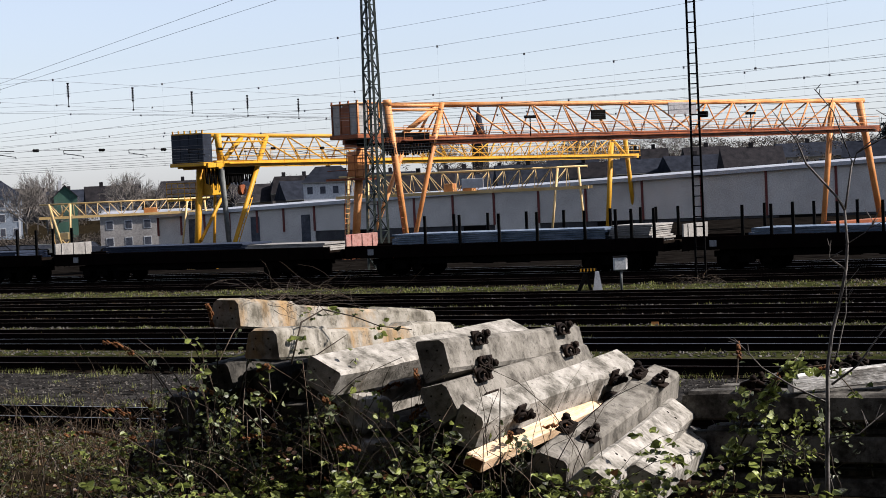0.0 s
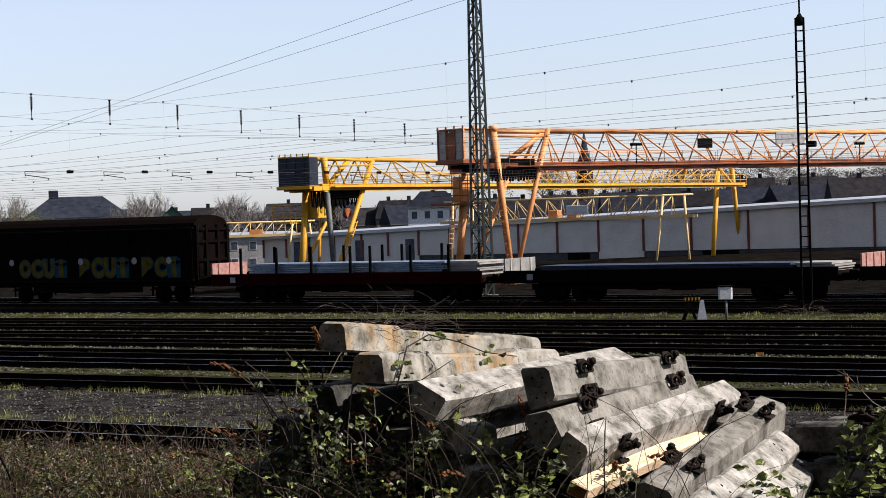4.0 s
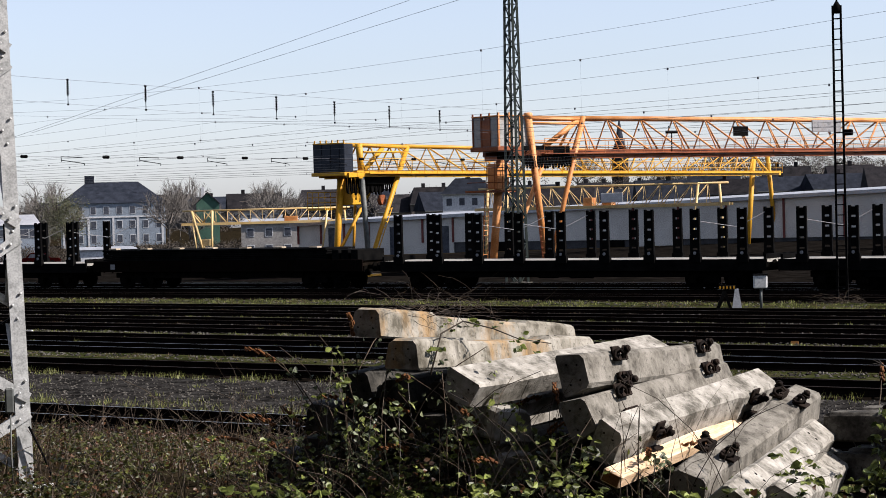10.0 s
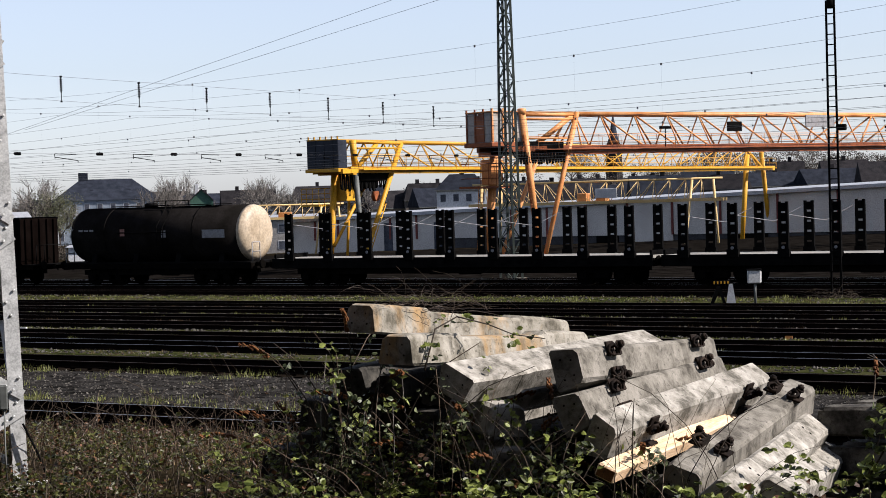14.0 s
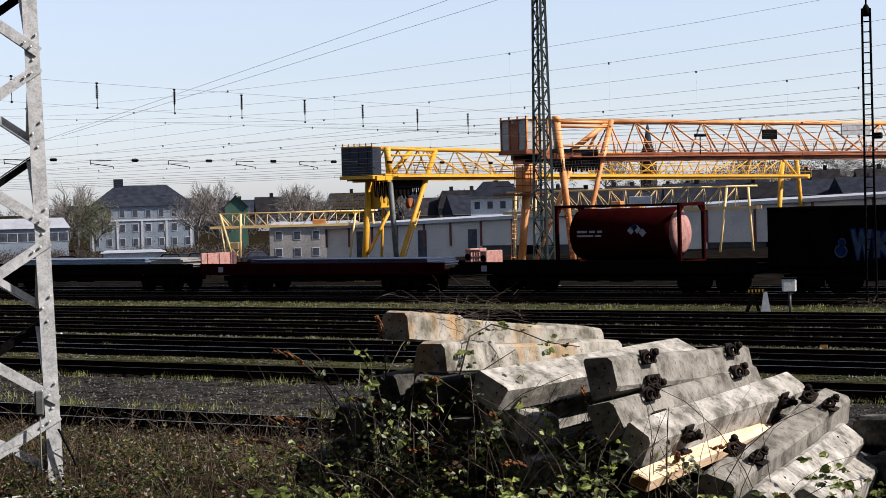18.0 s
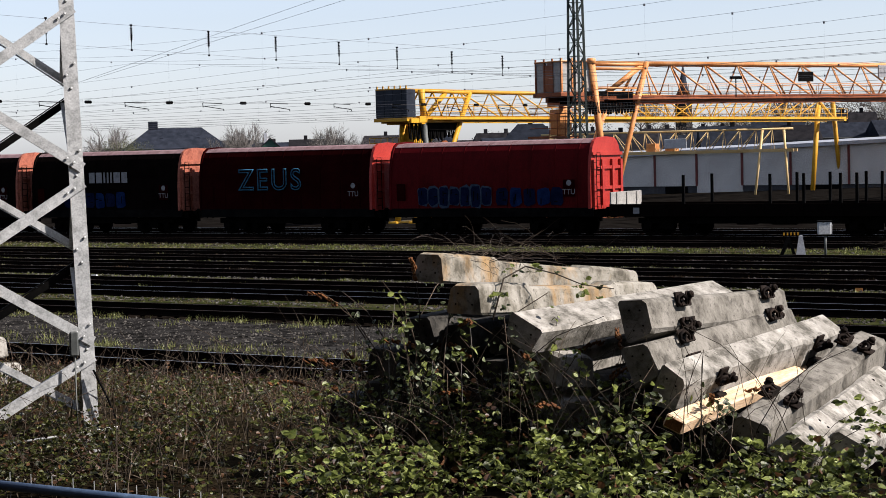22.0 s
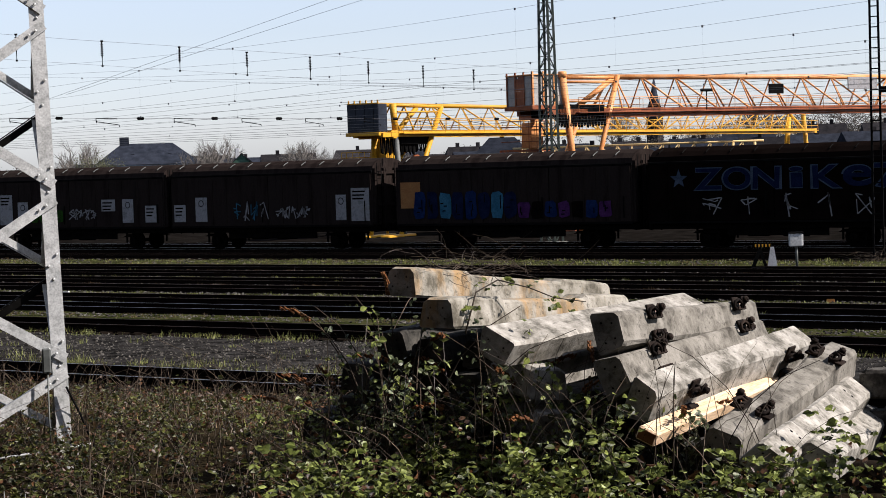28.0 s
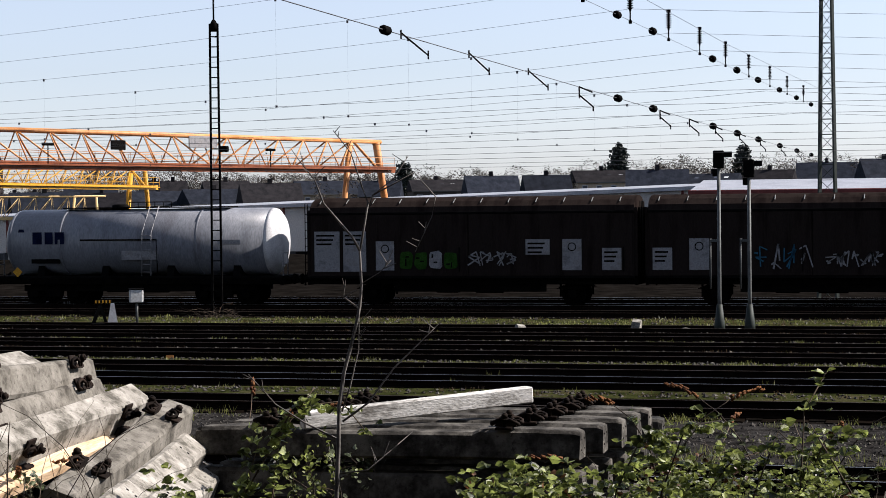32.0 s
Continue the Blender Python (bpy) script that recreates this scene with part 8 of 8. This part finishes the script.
thicket("bramble_thicket", "lit bramble leaves climbing the end of the stack", -2.2, -0.5, 9.7, 10.4, 0.0, 0.5, 4200, 0.06, 211, M_BRAMBLE, 0.04)
thicket("bramble_thicket", "brown and green scrub on the bank slope", -17.5, -8.0, 10.5, 16.0, -0.05, 0.34, 17000, 0.036, 204, M_BUDLEAF, 0.28)
thicket("bramble_thicket", "dry scrub running down to the track", -26.0, -8.0, 15.5, 24.5, -0.05, 0.40, 12000, 0.06, 205, M_BUDLEAF, 0.65)
thicket("bramble_thicket", "weeds beyond the neat stack", -6.0, 3.0, 13.8, 22.0, -0.05, 0.32, 6000, 0.055, 206, M_BRAMBLE, 0.45)
thicket("bramble_thicket", "bramble round the mast foot", -12.0, -8.2, 7.6, 10.6, 0.0, 0.42, 6200, 0.038, 207, M_BUDLEAF, 0.2)
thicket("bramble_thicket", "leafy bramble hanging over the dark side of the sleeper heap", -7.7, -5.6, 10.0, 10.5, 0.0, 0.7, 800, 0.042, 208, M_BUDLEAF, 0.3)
thicket("bramble_thicket", "low brown and green scrub behind the fence rail", -9.6, -6.3, 7.95, 9.6, 0.0, 0.32, 5600, 0.037, 209, M_BUDLEAF, 0.2)
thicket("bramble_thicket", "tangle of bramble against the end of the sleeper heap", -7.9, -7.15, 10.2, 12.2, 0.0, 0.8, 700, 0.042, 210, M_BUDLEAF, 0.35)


def dry_stalks(name, label, x0, x1, y0, y1, n, h, seed):
    """Thin bleached stalks of last year, leaning every way."""
    r = random.Random(seed)
    items = []
    for i in range(n):
        x, y = r.uniform(x0, x1), r.uniform(y0, y1)
        items.append((arch(r, (x, y, ground_z(x, y)), h * r.uniform(0.4, 1.1), h * r.uniform(0.1, 0.9)), r.uniform(0.002, 0.0045)))
    tagged(stems(name, items, M_STEM), label, "dry stalks", kind="stuff")


dry_stalks("dry_stalks", "bleached dry stalks on the bank", -15, -7.6, 9.6, 15.5, 520, 0.55, 501)
dry_stalks("dry_stalks", "tangle of thin dry stems by the fence rail", -10.5, -6.6, 8.0, 10.2, 200, 0.5, 504)
dry_stalks("dry_stalks", "bleached dry stalks before the sleepers", -8.0, -4.4, 9.3, 10.0, 170, 0.95, 502)
dry_stalks("dry_stalks", "dry stalks beside the stack", -2.6, 1.0, 10.8, 13.8, 90, 0.7, 503)


def grass(name, label, x0, x1, y0, y1, count, h, w, material, seed, clump=0.0, z=None):
    """Blades of grass as bent triangles, in tufts."""
    r = np.random.default_rng(seed)
    n = max(1, count // 14)
    cx, cy = r.uniform(x0, x1, n), r.uniform(y0, y1, n)
    i = r.integers(0, n, count)
    X, Y = cx[i] + r.normal(0, clump, count), cy[i] + r.normal(0, clump, count)
    Z = np.array([ground_z(a, b) for a, b in zip(X, Y)]) if z is None else np.full(count, z)
    H = h * r.uniform(0.4, 1.2, count) * (0.5 + r.random(n)[i])
    a = r.uniform(0, 2 * np.pi, count)
    dx, dy = np.cos(a), np.sin(a)
    lean = r.uniform(0.1, 0.8, count) * H
    b = r.uniform(0, 2 * np.pi, count)
    V = np.stack([np.stack([X - dx * w, Y - dy * w, Z - 0.02], 1), np.stack([X + dx * w, Y + dy * w, Z - 0.02], 1), np.stack([X + np.cos(b) * lean, Y + np.sin(b) * lean, Z + H], 1)], 1).reshape(-1, 3)
    F = np.arange(count * 3).reshape(-1, 3)
    me = bpy.data.meshes.new(name)
    me.from_pydata(V.tolist(), [], F.tolist())
    me.materials.append(material)
    return tagged(new(name, me), label, "grass", kind="stuff")


grass("dry_grass", "dry straw-coloured grass on the bank", -24, -7.5, 11, 24, 9000, 0.28, 0.006, M_DRYGRASS, 301, 0.12)
grass("green_grass", "short green grass tufts on the bank", -24, 3, 12, 25, 6000, 0.18, 0.007, M_GRASSBLADE, 302, 0.15)
grass("yard_grass", "grass growing between the sidings", -95, 10, 63.3, 69.4, 12000, 0.08, 0.016, M_GRASSBLADE, 303, 0.22, -0.2)
grass("yard_weeds", "weeds along the gravel path", -60, 10, 30.4, 32.2, 6000, 0.16, 0.009, M_GRASSBLADE, 304, 0.12, -0.21)
grass("yard_weeds", "weeds along the gravel path", -60, 10, 36.5, 37.6, 4000, 0.13, 0.009, M_GRASSBLADE, 305, 0.12, -0.21)
for k, y in enumerate((41.6, 49.5, 53.0, 56.9, 60.6)):
    grass("yard_weeds", "thin weeds between two tracks", -90, 10, y - 0.55, y + 0.55, 5000, 0.075, 0.012, M_GRASSBLADE if k % 2 else M_DRYGRASS, 310 + k, 0.15, -0.16)


grass("yard_weeds", "green tufts in the gravel path", -60, 10, 31.2, 37.2, 2600, 0.10, 0.010, M_GRASSBLADE, 331, 0.10, -0.2)
grass("yard_weeds", "yellow-green tufts among the sidings", -80, 10, 39, 62, 5000, 0.12, 0.012, M_GRASSBLADE, 332, 0.10, -0.2)
grass("yard_weeds", "dry tufts in the grassy strip", -95, 10, 63.3, 69.4, 7000, 0.10, 0.014, M_DRYGRASS, 333, 0.2, -0.2)


def twig_heap(x, y, z, seed, n, w, h):
    r = random.Random(seed)
    t = thing("twig_heap", "tangle of dead brown twigs on the sleeper heap", "brushwood", pose(x, y, z))
    items = []
    big = 1 if w < 1 else 2
    for i in range(n):
        c = Vector((r.gauss(0, w * 0.33), r.gauss(0, 0.16), abs(r.gauss(0, h * 0.35))))
        a, e = r.uniform(0, 2 * math.pi), r.uniform(-0.2, 0.7)
        d = Vector((math.cos(a), math.sin(a) * 0.7, e)).normalized()
        pts = [c]
        for k in range(5):
            d = (d + Vector((r.uniform(-0.3, 0.3), r.uniform(-0.3, 0.3), r.uniform(-0.42, 0.16)))).normalized()
            pts.append(pts[-1] + d * r.uniform(0.03, 0.075) * big)
        items.append(([(p.x, p.y, max(p.z, -0.02)) for p in pts], r.uniform(0.0012, 0.0028) * (1 if big == 1 else 3)))
    stems("twig_tangle", items, M_STEM if seed % 2 else M_TWIG, t)["kind"] = "stuff"


twig_heap(-6.95, 11.0, 3.27, 1, 60, 0.55, 0.16)
twig_heap(-7.05, 10.7, 3.2, 2, 70, 0.50, 0.2)
twig_heap(-26.6, 69.0, -0.2, 3, 90, 1.6, 0.5)


def bramble_shoot(pts, seed, leaves, size, name="bramble_shoot", label="green bramble shoot with broad leaves"):
    b = thing(name, label, "bramble")
    part("cane", tube(pts, 0.006, 5, 0.003), M_STEM, b)
    leaf_cloud("leaves", [tuple(Vector(p).lerp(Vector(q), k / 4)) for p, q in zip(pts, pts[1:]) for k in range(4)], size, leaves, (0.035, 0.035, 0.035), M_BRAMBLE, seed, "", b, True)


bramble_shoot([(-6.46, 9.95, 2.95), (-6.49, 10.13, 3.19), (-6.48, 10.37, 3.25), (-6.37, 10.56, 3.19), (-6.23, 10.64, 3.12), (-6.12, 10.85, 3.08)], 401, 75, 0.045)
bramble_shoot([(-3.45, 9.7, 2.0), (-3.42, 9.7, 2.4), (-3.38, 9.75, 2.8), (-3.2, 9.8, 3.05)], 402, 230, 0.058)
bramble_shoot([(-3.66, 9.6, 2.0), (-3.6, 9.65, 2.4), (-3.3, 9.75, 2.95), (-3.05, 9.8, 2.98), (-2.9, 9.8, 2.8)], 406, 120, 0.055)
for k in range(5):
    x = -1.75 + 0.24 * k
    bramble_shoot([(x, 10.1, 2.0), (x + 0.1, 10.15, 2.5), (x + 0.22, 10.2, 2.76 + 0.1 * math.sin(k * 2.3)), (x + 0.4, 10.3, 2.74 + 0.12 * math.sin(k * 1.7))], 410 + k, 150, 0.06)
bramble_shoot([(-3.5, 9.6, 2.0), (-3.55, 9.65, 2.5), (-3.45, 9.7, 2.85)], 403, 130, 0.058)
bramble_shoot([(-0.62, 9.9, 2.0), (-0.68, 9.9, 2.5), (-0.66, 9.95, 2.95), (-0.55, 10.0, 3.15)], 404, 110, 0.055)
bramble_shoot([(-0.3, 9.6, 2.4), (-0.5, 9.7, 2.72), (-0.62, 9.8, 2.9)], 405, 90, 0.06)


def leafy_shoot(x, y, h, seed):
    """An upright stem with small grey-green leaves in pairs, last year's and this."""
    r = random.Random(seed)
    b = thing("leafy_shoot", "thin upright stem with small grey-green leaves", "shoot", None, "young shoots before the sleepers")
    lean = (r.uniform(-0.22, 0.22), r.uniform(-0.1, 0.1))
    pts = [(x + lean[0] * k / 6 + r.uniform(-0.012, 0.012), y + lean[1] * k / 6, 1.98 + h * k / 6) for k in range(7)]
    part("stem", tube(pts, 0.0055, 5, 0.002), M_STEM if seed % 3 else M_BARK, b)
    for k in range(2, 6):
        p = Vector(pts[k])
        q = p + Vector((r.choice((-1, 1)) * r.uniform(0.05, 0.16), r.uniform(-0.04, 0.04), r.uniform(0.03, 0.14)))
        part("twig", tube([p, q], 0.003, 4, 0.0015), M_STEM, b)
        pts.append(tuple(q))
    leaf_cloud("leaves", pts[2:], 0.042, 40, (0.018, 0.018, 0.03), M_SAGELEAF if seed % 2 else M_BRAMBLE, seed, "", b)


rs = random.Random(90)
for i in range(34):
    x = rs.uniform(-7.15, -4.9)
    leafy_shoot(x, rs.uniform(9.55, 9.95), (0.95 if x < -6 else 0.62) * rs.uniform(0.65, 1.15), 700 + i)
for i in range(9):
    leafy_shoot(rs.uniform(-3.9, -3.5), rs.uniform(11.2, 12.6), 0.55 * rs.uniform(0.7, 1.1), 740 + i)


def sapling():
    s = thing("bare_sapling", "thin leafless sapling with crooked branches", "sapling")
    trunk = [(-2.86, 9.05, 1.9), (-2.85, 9.06, 2.58), (-2.85, 9.1, 2.83), (-2.85, 9.12, 3.03), (-2.83, 9.14, 3.19), (-2.79, 9.16, 3.35), (-2.76, 9.19, 3.51), (-2.75, 9.19, 3.62), (-2.76, 9.2, 3.79)]
    part("trunk", tube(trunk, 0.0125, 7, 0.006), M_BARK, s)
    for p, r0 in (([(-2.76, 9.2, 3.79), (-2.79, 9.19, 3.85), (-2.93, 9.16, 4.02), (-2.97, 9.14, 4.14), (-3.05, 9.11, 4.25)], 0.008), ([(-2.76, 9.2, 3.78), (-2.72, 9.22, 4.02), (-2.75, 9.22, 4.1), (-2.80, 9.2, 4.27), (-2.88, 9.17, 4.38)], 0.006), ([(-2.72, 9.23, 4.0), (-2.70, 9.23, 4.06), (-2.60, 9.26, 4.14), (-2.53, 9.28, 4.25)], 0.004), ([(-2.70, 9.23, 4.06), (-2.50, 9.29, 4.17), (-2.40, 9.31, 4.05), (-2.42, 9.31, 3.95), (-2.50, 9.29, 3.78)], 0.004), ([(-2.84, 9.14, 2.95), (-2.72, 9.18, 3.04), (-2.60, 9.23, 3.21), (-2.44, 9.28, 3.37), (-2.39, 9.3, 3.42)], 0.006), ([(-2.85, 9.12, 2.86), (-3.02, 9.08, 2.95), (-3.15, 9.04, 3.04), (-3.28, 9.01, 3.19)], 0.006), ([(-2.84, 9.13, 3.0), (-2.80, 9.14, 3.12), (-2.76, 9.16, 3.3), (-2.76, 9.18, 3.5)], 0.005), ([(-2.76, 9.19, 3.5), (-2.84, 9.18, 3.56), (-2.83, 9.18, 3.62)], 0.006), ([(-2.76, 9.19, 3.62), (-2.66, 9.2, 3.68), (-2.60, 9.2, 3.74)], 0.003), ([(-2.85, 9.08, 2.7), (-2.7, 9.1, 2.72), (-2.5, 9.2, 2.9)], 0.005)):
        part("branch", tube(p, r0, 5, 0.002), M_BARK, s)
        r = random.Random(len(p) * 7 + int(p[0][2] * 100))
        for k in range(4):
            q = Vector(p[-1]).lerp(Vector(p[-2]), r.random())
            part("twig", tube([q, q + Vector((r.uniform(-0.07, 0.07), 0, r.uniform(0.01, 0.08)))], 0.0025, 4, 0.0015), M_BARK, s)
    leaf_cloud("leaves", [(-2.86, 9.05, z) for z in (2.0, 2.1, 2.2, 2.3, 2.4)], 0.06, 60, (0.07, 0.06, 0.05), M_BRAMBLE, 9, "", s)


sapling()


# ---- what moves: the train ----
def motions():
    for ob, u in TRAIN:
        walk(ob, [(t, pose(u + travel(t), TRAIN_Y, 0)) for t in range(0, 33, 4)])


motions()
